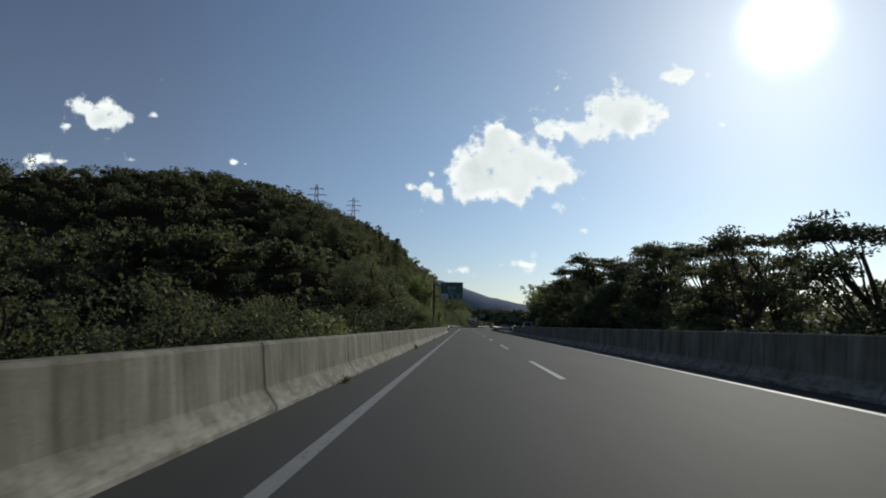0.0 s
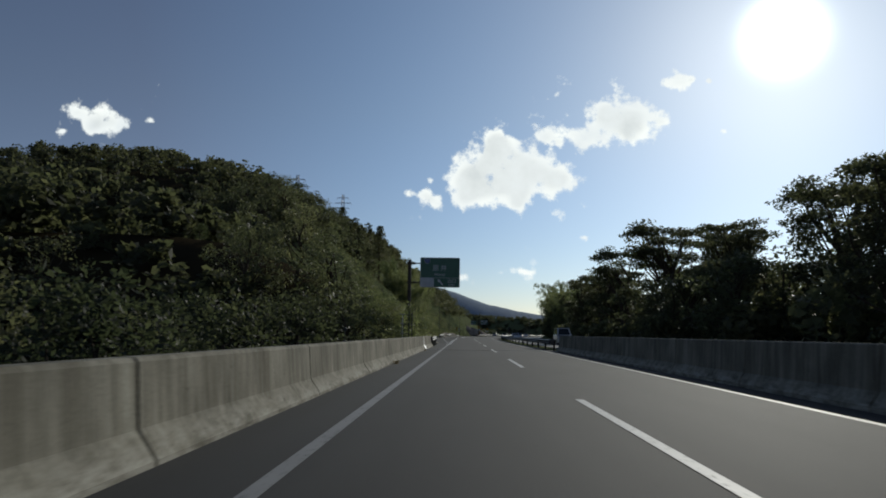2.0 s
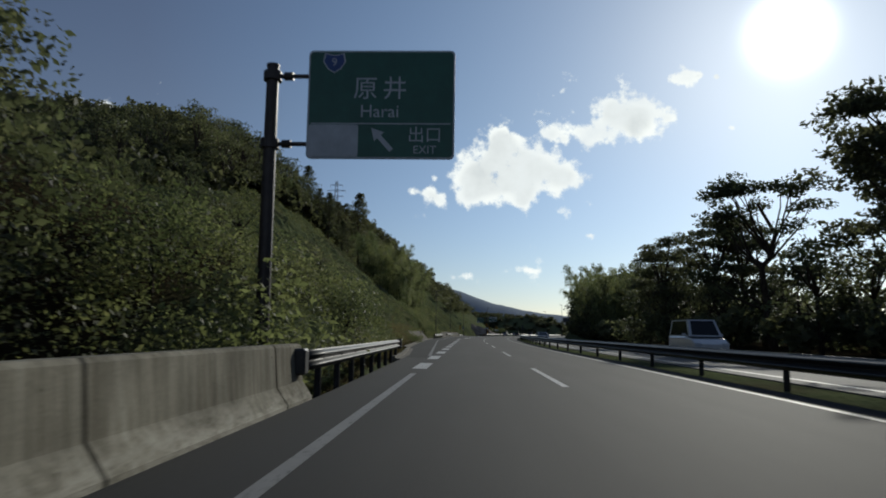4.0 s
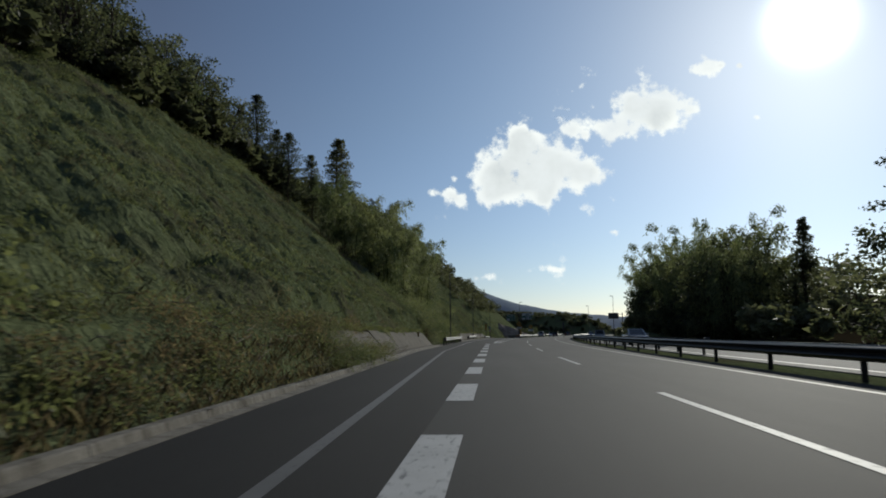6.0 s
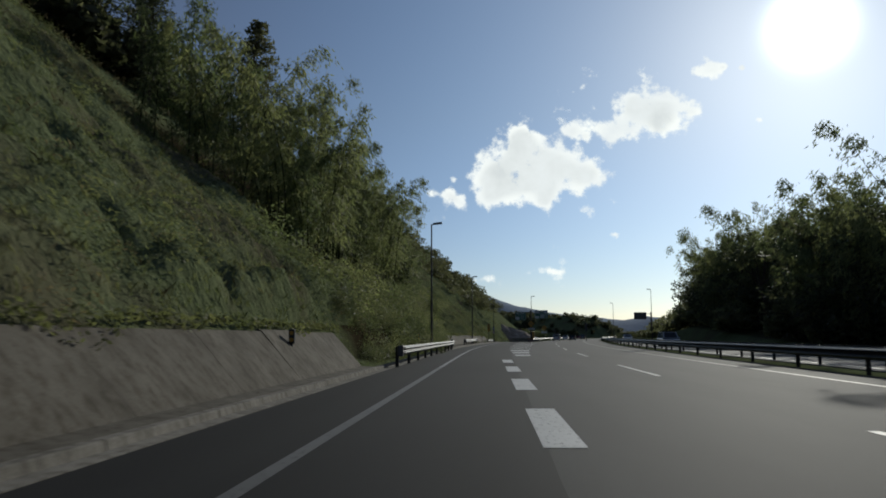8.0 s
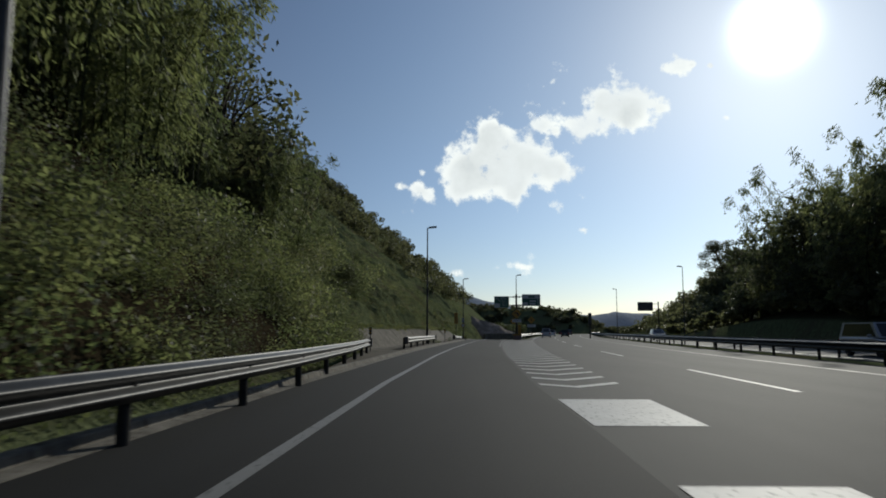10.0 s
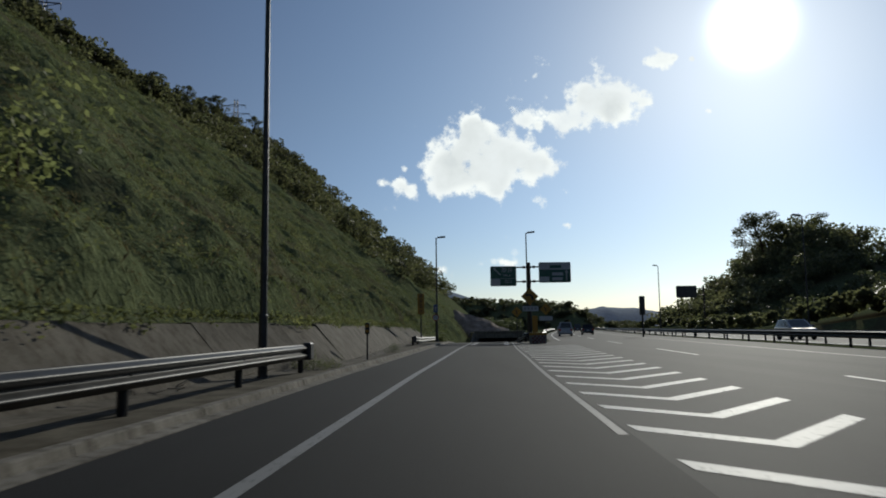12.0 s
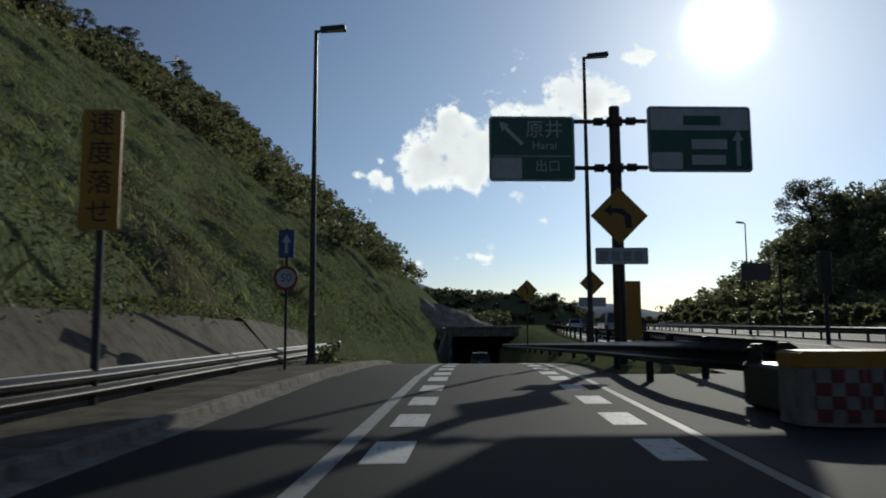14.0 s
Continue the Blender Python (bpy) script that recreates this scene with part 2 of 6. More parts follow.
CULM = surface("bamboo_culm", (0.025, 0.03, 0.012), (0.045, 0.052, 0.022), 4.0, 0.9, 0, 0.1, 30)
LEAF_BROAD = make_leaf("broad_leaves", (0.09, 0.1, 0.068), (0.138, 0.15, 0.102), (0.185, 0.19, 0.132), 0.5, 0.2)
# evergreens, and shaded foliage whose shade is put into the darker colour
LEAF_DARK = make_leaf("evergreen_and_shaded_leaves", (0.06, 0.066, 0.047), (0.094, 0.103, 0.072), (0.125, 0.13, 0.092), 0.6)
LEAF_BAMBOO = make_leaf("bamboo_leaves", (0.135, 0.155, 0.092), (0.2, 0.226, 0.132), (0.25, 0.268, 0.162), 0.6)
LEAF_SHRUB = make_leaf("shrub_leaves", (0.1, 0.114, 0.066), (0.148, 0.166, 0.094), (0.19, 0.2, 0.118), 0.55, 0.2)
GRASS = make_leaf("grass_blades", (0.142, 0.166, 0.092), (0.178, 0.206, 0.114), (0.208, 0.23, 0.132), 0.75, 0.1, 0.15)
DRY = make_leaf("dry_grass", (0.1, 0.082, 0.062), (0.16, 0.13, 0.098), (0.24, 0.2, 0.15), 0.75, 0.1)
GROUND = make_ground("soil_and_grass")
ROCK = surface("bare_rock", (0.24, 0.19, 0.15), (0.45, 0.37, 0.3), 0.6, 0.95, 0, 0.8, 4, (1, 1, 1), 0.35, 0.7, 0.2)
# air haze over the far ridges, painted as a pale blue base colour
PAINTED_HAZE = surface("mountain_painted_haze", (0.16, 0.22, 0.3), (0.2, 0.26, 0.34), 0.01, 0.95, 0, 0, 0.1)


# ================= building helpers =================
class Geo:
    """Collects simple solids into one mesh."""

    def __init__(self):
        self.v, self.f = [], []

    def add(self, verts, faces):
        n = len(self.v)
        self.v += [tuple(p) for p in verts]
        self.f += [tuple(i + n for i in f) for f in faces]
        return self

    def box(self, x0, x1, y0, y1, z0, z1, bevel=0.0):
        if bevel:
            b = bevel
            ring = [(x0 + b, y0), (x1 - b, y0), (x1, y0 + b), (x1, y1 - b), (x1 - b, y1), (x0 + b, y1), (x0, y1 - b), (x0, y0 + b)]
            inner = [(x0 + b, y0 + b), (x1 - b, y0 + b), (x1 - b, y0 + b), (x1 - b, y1 - b), (x1 - b, y1 - b), (x0 + b, y1 - b), (x0 + b, y1 - b), (x0 + b, y0 + b)]
            vs = [(*p, z0) for p in inner] + [(*p, z0 + b) for p in ring] + [(*p, z1 - b) for p in ring] + [(*p, z1) for p in inner]
            fs = [tuple(range(7, -1, -1)), tuple(range(24, 32))]
            fs += [(k * 8 + i, k * 8 + (i + 1) % 8, k * 8 + 8 + (i + 1) % 8, k * 8 + 8 + i) for k in range(3) for i in range(8)]
            return self.add(vs, fs)
        vs = [(x, y, z) for z in (z0, z1) for x, y in ((x0, y0), (x1, y0), (x1, y1), (x0, y1))]
        return self.add(vs, [(3, 2, 1, 0), (4, 5, 6, 7), (0, 1, 5, 4), (1, 2, 6, 5), (2, 3, 7, 6), (3, 0, 4, 7)])

    def tube(self, path, radii, sides=8, caps=True):
        path = [Vector(p) for p in path]
        if isinstance(radii, (int, float)):
            radii = [radii] * len(path)
        vs = []
        for i, p in enumerate(path):
            d = (path[min(i + 1, len(path) - 1)] - path[max(i - 1, 0)]).normalized()
            a = d.cross(Vector((0, 1, 0)) if abs(d.y) < 0.9 else Vector((1, 0, 0))).normalized()
            b = d.cross(a)
            for k in range(sides):
                t = 2 * math.pi * k / sides
                vs.append(p + radii[i] * (math.cos(t) * a + math.sin(t) * b))
        fs = [(i * sides + k, i * sides + (k + 1) % sides, (i + 1) * sides + (k + 1) % sides, (i + 1) * sides + k)
              for i in range(len(path) - 1) for k in range(sides)]
        if caps:
            fs += [tuple(range(sides - 1, -1, -1)), tuple(range((len(path) - 1) * sides, len(path) * sides))]
        return self.add(vs, fs)

    def sweep(self, profile, stations, closed=True):
        """profile: (offset, z) pairs; stations: (x, y, z, nx, ny), the sideways direction being (nx, ny)."""
        n = len(profile)
        vs = [(x + o * nx, y + o * ny, z + h) for x, y, z, nx, ny in stations for o, h in profile]
        m = n if closed else n - 1
        fs = [(i * n + k, i * n + (k + 1) % n, (i + 1) * n + (k + 1) % n, (i + 1) * n + k) for i in range(len(stations) - 1) for k in range(m)]
        if closed:
            fs += [tuple(range(n - 1, -1, -1)), tuple(range((len(stations) - 1) * n, len(stations) * n))]
        return self.add(vs, fs)

    def slab(self, outline, y0, y1):
        """A flat plate from an outline of (x, z), between y0 and y1."""
        n = len(outline)
        vs = [(x, y0, z) for x, z in outline] + [(x, y1, z) for x, z in outline]
        return self.add(vs, [tuple(range(n)), tuple(range(2 * n - 1, n - 1, -1))] + [(i, i + n, (i + 1) % n + n, (i + 1) % n) for i in range(n)])

    def mesh(self, name, smooth=False):
        me = bpy.data.meshes.new(name)
        me.from_pydata(self.v, [], self.f)
        if smooth:
            me.shade_smooth()
        me.update()
        return me


def raw_mesh(name, verts, faces, smooth=False):
    """A mesh from arrays: verts (n, 3), faces (m, 3 or 4)."""
    me = bpy.data.meshes.new(name)
    k = faces.shape[1]
    me.vertices.add(len(verts))
    me.vertices.foreach_set("co", np.ascontiguousarray(verts, dtype=np.float32).ravel())
    me.loops.add(faces.size)
    me.loops.foreach_set("vertex_index", np.ascontiguousarray(faces, dtype=np.int32).ravel())
    me.polygons.add(len(faces))
    me.polygons.foreach_set("loop_start", np.arange(0, faces.size, k, dtype=np.int32))
    if smooth:
        me.polygons.foreach_set("use_smooth", np.ones(len(faces), dtype=bool))
    me.update(calc_edges=True)
    me.validate()
    return me


def as_mesh(name, data, smooth=False):
    return data.mesh(name, smooth) if isinstance(data, Geo) else data


def part(name, data, material, parent, label="", at=None, smooth=False):
    """ONE mesh object under a thing or a part."""
    me = as_mesh(name, data, smooth)
    if not me.materials:
        me.materials.append(material)
    ob = new(name, me)
    ob.parent = parent
    if at is not None:
        ob.matrix_basis = at if isinstance(at, Matrix) else Matrix.Translation(at)
    return tagged(ob, label)


def thing(name, label, category, group="", at=None, data=None, material=None, kind="", smooth=False):
    """A top-level thing: an Empty at its base, or one mesh."""
    me = as_mesh(name, data, smooth) if data is not None else None
    if me is not None and material is not None:
        me.materials.append(material)
    ob = new(name, me)
    if at is not None:
        ob.matrix_basis = at if isinstance(at, Matrix) else Matrix.Translation(at)
    return tagged(ob, label, category, group, kind)


def structure(name, data, material, label="", category="", smooth=False):
    return thing(name, label, category, data=data, material=material, kind="structure", smooth=smooth)


def writing(text, size, material, parent, at, name="lettering", depth=0.002):
    """Raised letters facing -y, centred at the place given."""
    cu = bpy.data.curves.new(name, "FONT")
    cu.body, cu.size, cu.extrude, cu.align_x, cu.align_y = text, size, depth, "CENTER", "CENTER"
    cu.resolution_u = 3
    tmp = bpy.data.objects.new(name, cu)
    scene.collection.objects.link(tmp)
    me = bpy.data.meshes.new_from_object(tmp.evaluated_get(bpy.context.evaluated_depsgraph_get()))
    bpy.data.objects.remove(tmp)
    me.name = name
    me.materials.clear()
    me.materials.append(material)
    ob = new(name, me)
    ob.parent = parent
    ob.matrix_basis = pose(*at, 90, 0, 0)
    return ob


def rounded(x0, x1, z0, z1, r, n=4):
    out = []
    for cx, cz, a0 in ((x1 - r, z0 + r, -90), (x1 - r, z1 - r, 0), (x0 + r, z1 - r, 90), (x0 + r, z0 + r, 180)):
        for i in range(n + 1):
            a = radians(a0 + 90 * i / n)
            out.append((cx + r * math.cos(a), cz + r * math.sin(a)))
    return out


def smooth01(a, b, v):
    t = np.clip((np.asarray(v, float) - a) / float(b - a), 0, 1)
    return t * t * (3 - 2 * t)


# ================= alignment =================
def lane_line(y):
    """The line between the two lanes of the carriageway: straight, then a wide bend to the right."""
    y = np.asarray(y, float)
    bend = np.clip(y - 180, 0, 240)
    return 2.2 + bend ** 2 / 2800 + np.maximum(y - 420, 0) * 0.1714 + 0.006 * np.clip(y - 540, 0, 80) ** 2 + 0.96 * np.maximum(y - 620, 0)


def left_line(y):
    """The left edge line: straight, a taper into the exit lane, then the ramp's gentle bend."""
    return np.interp(y, [-200, 125, 198, 240, 258, 276, 290, 306, 318, 328, 340, 430, 900],
                     [-1.37, -1.37, -4.05, -4.05, -3.9, -3.35, -2.7, -1.72, -0.85, -0.15, 0.85, 8.0, 45])


def ramp_right(y):
    return left_line(y) + 3.2


def kerb_line(y):
    """The left edge of the paving."""
    return np.interp(y, [-200, 113, 135, 160, 900], [-2.45, -2.45, -2.75, -4.3, -4.3]) * (np.asarray(y) < 150) + \
        (left_line(y) - 1.75) * (np.asarray(y) >= 150)


def median_rail(y):
    y = np.asarray(y, float)
    return lane_line(y) + 4.75 + np.clip(y - 160, 0, 180) * 0.027


def ramp_z(y):
    """The exit ramp dips away beyond its crest."""
    y = np.asarray(y, float)
    return -0.07 * (np.logaddexp(0, (np.minimum(y, 460) - 352) / 3.0) * 3.0) * (1 - smooth01(462, 500, y))


def shoulder(y):
    """Extra width of bare verge between the kerb and the foot of the cutting."""
    return np.interp(y, [262, 279, 285, 291, 300, 305, 309, 313, 319, 328, 333, 349, 354, 362, 400], [0, 1.8, 1.8, 1.6, 1.3, 1.0, 0.2, 0.28, 0.6, 1.25, 1.6, 1.5, 2.0, 2.0, 0])


def hill_z(u, y):
    """Height of the cut and the hill, u metres beyond the paving's left edge."""
    u, y = np.asarray(u, float), np.asarray(y, float)
    u = np.maximum(u - shoulder(y), np.minimum(u, 0.0))
    k = 0.5 + 0.36 * smooth01(140, 215, y) - 0.12 * smooth01(255, 300, y) + 0.15 * smooth01(440, 530, y)
    crest = np.interp(y, [130, 170, 200, 232, 255, 290, 320, 360], [20, 22, 31, 45, 55, 77, 90, 97])
    rise = np.maximum(u - 2.0, 0.01)
    rise = rise / (1 + (rise / crest) ** 6) ** (1 / 6)
    walled = smooth01(172, 178, y)
    toe = smooth01(1.4, 2.0, u) * walled + smooth01(0.75, 2.0, u) * (1 - walled)
    foot = -0.12 + 0.14 * smooth01(0.6, 0.9, u) + 1.2 * toe * smooth01(152, 164, y)
    cut = np.where(u < 2.0, foot, 1.25 + k * rise - 12 * smooth01(200, 330, u))
    valley = -8 + 32 * smooth01(22, 150, u) * (0.55 + 0.45 * smooth01(-40, 110, y))
    z = valley + (cut - valley) * smooth01(98, 124, y)
    return z * (1 - 0.9 * smooth01(580, 800, y))


def right_z(u, y):
    """Height of the land u metres right of the far carriageway."""
    u, y = np.asarray(u, float), np.asarray(y, float)
    bank = 5 * smooth01(0, 45, u)
    knoll = 20 * np.exp(-((u - 42) / 22) ** 2 - ((y - 482) / 45) ** 2) + 8 * np.exp(-((u - 25) / 22) ** 2 - ((y - 318) / 45) ** 2)
    z = bank + knoll
    return -6 + (z + 6) * smooth01(60, 110, y)


FAR_SIDE = 12.5   # the far carriageway's outer edge, beyond the median rail


def land_z(x, y):
    """Ground height anywhere beside the road."""
    x, y = np.asarray(x, float), np.asarray(y, float)
    u, w = kerb_line(y) - x, x - median_rail(y) - FAR_SIDE
    base = np.minimum(ramp_z(y), 0) * (u > -6)
    return np.where(u > 0, hill_z(u, y) + base * np.exp(-np.maximum(u, 0) / (25 - 20 * smooth01(400, 428, y))), np.where(w > 0, right_z(w, y), -0.25))


# ================= ground =================
def build_ground():
    ys = list(np.arange(-80, 560, 4.0)) + list(np.arange(560, 1400, 40.0)) + list(np.arange(1400, 4801, 400.0))
    left = [3600, 1500, 700, 450, 350, 260, 200, 150, 120, 95, 75, 60, 50, 42, 36, 31, 27, 23, 20, 17, 14, 11.5, 9.5, 7.5, 6, 4.8, 4.0, 3.3, 2.6, 2.0, 1.6, 0.9, 0.3]
    right = [0.4, 1.5, 4, 8, 13, 20, 28, 38, 50, 65, 85, 110, 150, 220, 400, 900, 1800, 3600]
    rows = []
    for y in ys:
        k, m = float(kerb_line(y)), float(median_rail(y))
        xs = [k - u for u in left]
        zs = [float(land_z(x, y)) for x in xs]
        for i, u in enumerate(left):
            if u > 3 and u < 500:
                zs[i] += 1.6 * noise.noise((xs[i] * 0.06, y * 0.06, 0)) * float(smooth01(55, 80, u)) - 0.15
        low = -8 * (1 - float(smooth01(98, 112, y)))
        rz = float(ramp_z(y))
        if y > 344:
            a, b = float(ramp_right(y)) + 0.9, float(lane_line(y)) - 4.5
            b = max(b, a + 1.4)
            mid = [(k + 0.1, rz - 0.3), (a - 0.4, rz - 0.3), (a, rz - 0.02), (a + 0.45, 0.47 * rz), (a + 0.45 + 0.45 * (b - a), 0.06), (b, 0.03), (b + 0.1, -0.3)]
        else:
            mid = [(k + 0.1 + (m - 1.2 - k) * t, low - 0.3) for t in (0, 0.1, 0.3, 0.5, 0.7, 0.8, 0.9)]
        mid += [(m - 0.3, low - 0.02), (m + 1.1, low - 0.02), (m + 1.4, low - 0.3), (m + FAR_SIDE - 1.2, low - 0.3), (m + FAR_SIDE - 1.0, low - 0.02)]
        rx = [m + FAR_SIDE + w for w in right]
        rzs = [float(right_z(w, y)) for w in right]
        rows.append([(x, y, z) for x, z in zip(xs, zs)] + [(x, y, z) for x, z in mid] + [(x, y, z) for x, z in zip(rx, rzs)])
    n = len(rows[0])
    verts = np.array(rows).reshape(-1, 3)
    i, j = np.meshgrid(np.arange(len(rows) - 1), np.arange(n - 1), indexing="ij")
    a = (i * n + j).ravel()
    me = raw_mesh("ground", verts, np.stack([a, a + 1, a + n + 1, a + n], 1), True)
    # deep shade under woods and thickets, painted as dark brown litter; grass elsewhere
    x, y = verts[:, 0], verts[:, 1]
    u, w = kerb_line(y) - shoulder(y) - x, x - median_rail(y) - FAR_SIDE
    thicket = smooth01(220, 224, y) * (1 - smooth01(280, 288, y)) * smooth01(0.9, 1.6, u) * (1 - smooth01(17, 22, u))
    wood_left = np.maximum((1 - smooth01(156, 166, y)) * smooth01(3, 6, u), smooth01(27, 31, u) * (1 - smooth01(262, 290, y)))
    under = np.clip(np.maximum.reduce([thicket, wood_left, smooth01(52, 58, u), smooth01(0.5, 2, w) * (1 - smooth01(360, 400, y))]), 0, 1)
    me.attributes.new("litter_shade", "FLOAT", "POINT").data.foreach_set("value", under.astype(np.float32))
    return me


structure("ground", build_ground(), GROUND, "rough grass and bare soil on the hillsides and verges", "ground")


def strip(ys, xa, xb, za, thick=0.0):
    """A band of road between two edges."""
    ys = np.asarray(ys, float)
    a, b, z = xa(ys) + 0 * ys, xb(ys) + 0 * ys, za(ys) + 0 * ys
    g = Geo()
    if thick:
        vs = []
        for i, y in enumerate(ys):
            vs += [(a[i], y, z[i]), (b[i], y, z[i]), (b[i], y, z[i] - thick), (a[i], y, z[i] - thick)]
        fs = [(4 * i + k, 4 * i + (k + 1) % 4, 4 * i + 4 + (k + 1) % 4, 4 * i + 4 + k) for i in range(len(ys) - 1) for k in range(4)]
        return g.add(vs, fs + [(0, 1, 2, 3), tuple(4 * (len(ys) - 1) + k for k in (3, 2, 1, 0))])
    vs = [p for i, y in enumerate(ys) for p in ((a[i], y, z[i]), (b[i], y, z[i]))]
    return g.add(vs, [(2 * i, 2 * i + 1, 2 * i + 3, 2 * i + 2) for i in range(len(ys) - 1)])


def flat(v):
    return lambda y: np.zeros_like(y) + v


Y_MAIN = np.arange(-60, 1204, 4.0)
Y_NOSE = 346.0


def main_left(y):
    return np.where(y <= Y_NOSE, kerb_line(y), lane_line(y) - 4.4)


main_ys = np.concatenate([np.arange(-60, Y_NOSE, 3.0), [Y_NOSE, Y_NOSE + 0.05], np.arange(349, 1204, 6.0)])
road = structure("road", strip(main_ys, main_left, lambda y: median_rail(y) - 0.35, flat(0.0), 0.25), ASPHALT,
                 "grey two-lane motorway carriageway with an exit lane", "road")
def exit_lane_edge(y):
    return np.interp(y, [125, 200, 250, 251], [-1.62, -1.62, float(ramp_right(250)) + 0.1, 0.0]) * (y < 250) + (ramp_right(y) + 0.1) * (y >= 250)


part("exit_lane_paving", strip(np.concatenate([np.arange(132, 250, 3.0), np.arange(250, Y_NOSE, 3.0), [Y_NOSE]]), lambda y: kerb_line(y) + 0.02, exit_lane_edge, flat(0.003)),
     ASPHALT_NEW, road, "darker asphalt of the exit lane")
ramp_ys = np.concatenate([np.arange(Y_NOSE + 0.05, 380, 2.0), np.arange(380, 470, 5.0)])
ramp_road = structure("road_ramp", strip(ramp_ys, kerb_line, lambda y: ramp_right(y) + 0.9, ramp_z, 0.25), ASPHALT_NEW,
                      "single-lane exit ramp dipping towards an underpass", "road")
far_road = structure("road_opposite", strip(Y_MAIN, lambda y: median_rail(y) + 1.3, lambda y: median_rail(y) + FAR_SIDE - 1.1, flat(-0.01), 0.25),
                     ASPHALT_GLARE, "opposite carriageway of the motorway", "road")
deck = structure("bridge_deck", strip(np.arange(-60, 104, 4.0), flat(-2.9), flat(20.5), flat(-0.27), 1.1), CONCRETE_DARK,
                 "concrete bridge deck under the carriageways", "bridge")
structure("abutment", Geo().box(-5.0, -2.9, 100.4, 106.0, -8.5, -0.35).box(-2.9, 20.5, 100.1, 103.5, -8.5, -0.3), CONCRETE_DARK, "concrete bridge abutment", "bridge")


# ---- road markings ----
def band(ya, yb, centre, width, za, step=3.0):
    n = max(2, int((yb - ya) / step) + 1)
    return strip(np.linspace(ya, yb, n), lambda y: centre(y) - width / 2, lambda y: centre(y) + width / 2, lambda y: za(y) + 0.007)


part("edge_line", band(-60, 120, flat(-1.37), 0.16, flat(0)), PAINT_WORN, road)
part("edge_line", band(134, 222, left_line, 0.16, flat(0)), PAINT_FADED, road)
part("edge_line", band(222, Y_NOSE, left_line, 0.16, flat(0)), PAINT_WORN, road)
part("edge_line", band(Y_NOSE, 430, left_line, 0.16, ramp_z), PAINT_WORN, ramp_road)
part("edge_line", band(-60, 900, lambda y: median_rail(y) - 1.15 - np.clip(y - 160, 0, 180) * 0.018, 0.16, flat(0)), PAINT_WORN, road)
part("edge_line", band(296, Y_NOSE, ramp_right, 0.11, flat(0)), PAINT_FADED, road)
part("edge_line", band(Y_NOSE, 430, ramp_right, 0.14, ramp_z), PAINT_WORN, ramp_road)
part("edge_line", band(350, 900, lambda y: lane_line(y) - 3.5, 0.2, flat(0)), PAINT, road)
for k in range(-3, 42):
    y0 = 15.95 + 20 * k
    part("lane_dash", band(y0, y0 + 8, lane_line, 0.15, flat(0)), PAINT, road)
for k in range(-2, 26):
    y0 = 4 + 20 * k
    part("lane_dash", band(y0, y0 + 8, lambda y: median_rail(y) + 6.4, 0.15, flat(-0.01)), PAINT, far_road)
for off in (2.1, 10.6):
    part("edge_line", band(-60, 900, lambda y: median_rail(y) + off, 0.2, flat(-0.01)), PAINT, far_road)
for k in range(14):
    y0 = 122.5 + 8 * k
    part("exit_lane_dash", band(y0, y0 + 4, lambda y: left_line(np.minimum(y, 125)) - 0.02, 0.46, flat(0)), PAINT, road)


def gore_left(y):
    return ramp_right(y) + 0.16


def gore_right(y):
    return lane_line(y) - 3.3


for y0, y1 in ((237.2, 240.5), (243.8, 247.5), (250.9, 254.3)):
    part("gore_block", strip([y0, y1], gore_left, lambda y: gore_right(y) + 0.1, flat(0.007)), PAINT, road)


def chevron(y):
    """A V of two slanted bars with its point towards the traffic."""
    xa, xb = float(gore_left(y)) + 0.05, float(gore_right(y)) + 0.25
    xm, w = xa + 0.39 * (xb - xa), 0.46
    dip = y - 1.1 * (xm - xa)
    tip = dip + 1.1 * (xb - xm)
    return Geo().add([(xa, y, 0.005), (xm, dip, 0.005), (xb, tip, 0.005), (xb, tip + w, 0.005), (xm, dip + w, 0.005), (xa, y + w, 0.005)],
                     [(0, 1, 4, 5), (1, 2, 3, 4)])


for k in range(36):
    part("gore_chevron", chevron(257.6 + 2.15 * k), PAINT, road)
for k in range(26):
    y0 = 337.0 + 1.9 * k
    for side in (0.42, 2.72):
        host, zz = (road, flat(0.001)) if y0 + 1.0 < Y_NOSE else (ramp_road, lambda y: ramp_z(y) + 0.001)
        part("slow_dash", band(y0, y0 + 1.0, lambda y: left_line(y) + side, 0.36, zz, 0.5), PAINT, host)

# ---- bridge joint ----
joint = structure("expansion_joint", Geo().box(-2.44, 6.9, 100.3, 100.5, -0.02, 0.006).box(-2.44, 6.9, 100.62, 100.82, -0.02, 0.006), GALV,
                  "steel expansion joint across the bridge end", "expansion joint")


# ================= parapets =================
def parapet(name, ys, profile, label):
    p = thing(name, label, "barrier", kind="structure")
    for a, b in zip(ys, ys[1:]):
        g = Geo().sweep(profile, [(0, a + 0.034, 0, 1, 0), (0, b - 0.034, 0, 1, 0)])
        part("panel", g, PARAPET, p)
    return p


left_profile = [(-2.45, -0.9), (-2.45, 0.05), (-2.47, 0.08), (-2.62, 0.3), (-2.665, 0.86), (-2.7, 0.9), (-2.88, 0.9), (-2.91, 0.87), (-2.95, -0.9)]
joints_left = [9.4 + 6.8 * k for k in range(-9, 13)] + [95.5, 100.6, 105.6, 110.7, 112.3]
wall_left = parapet("parapet_left", joints_left, left_profile, "weather-stained pale concrete bridge parapet with dark joints")
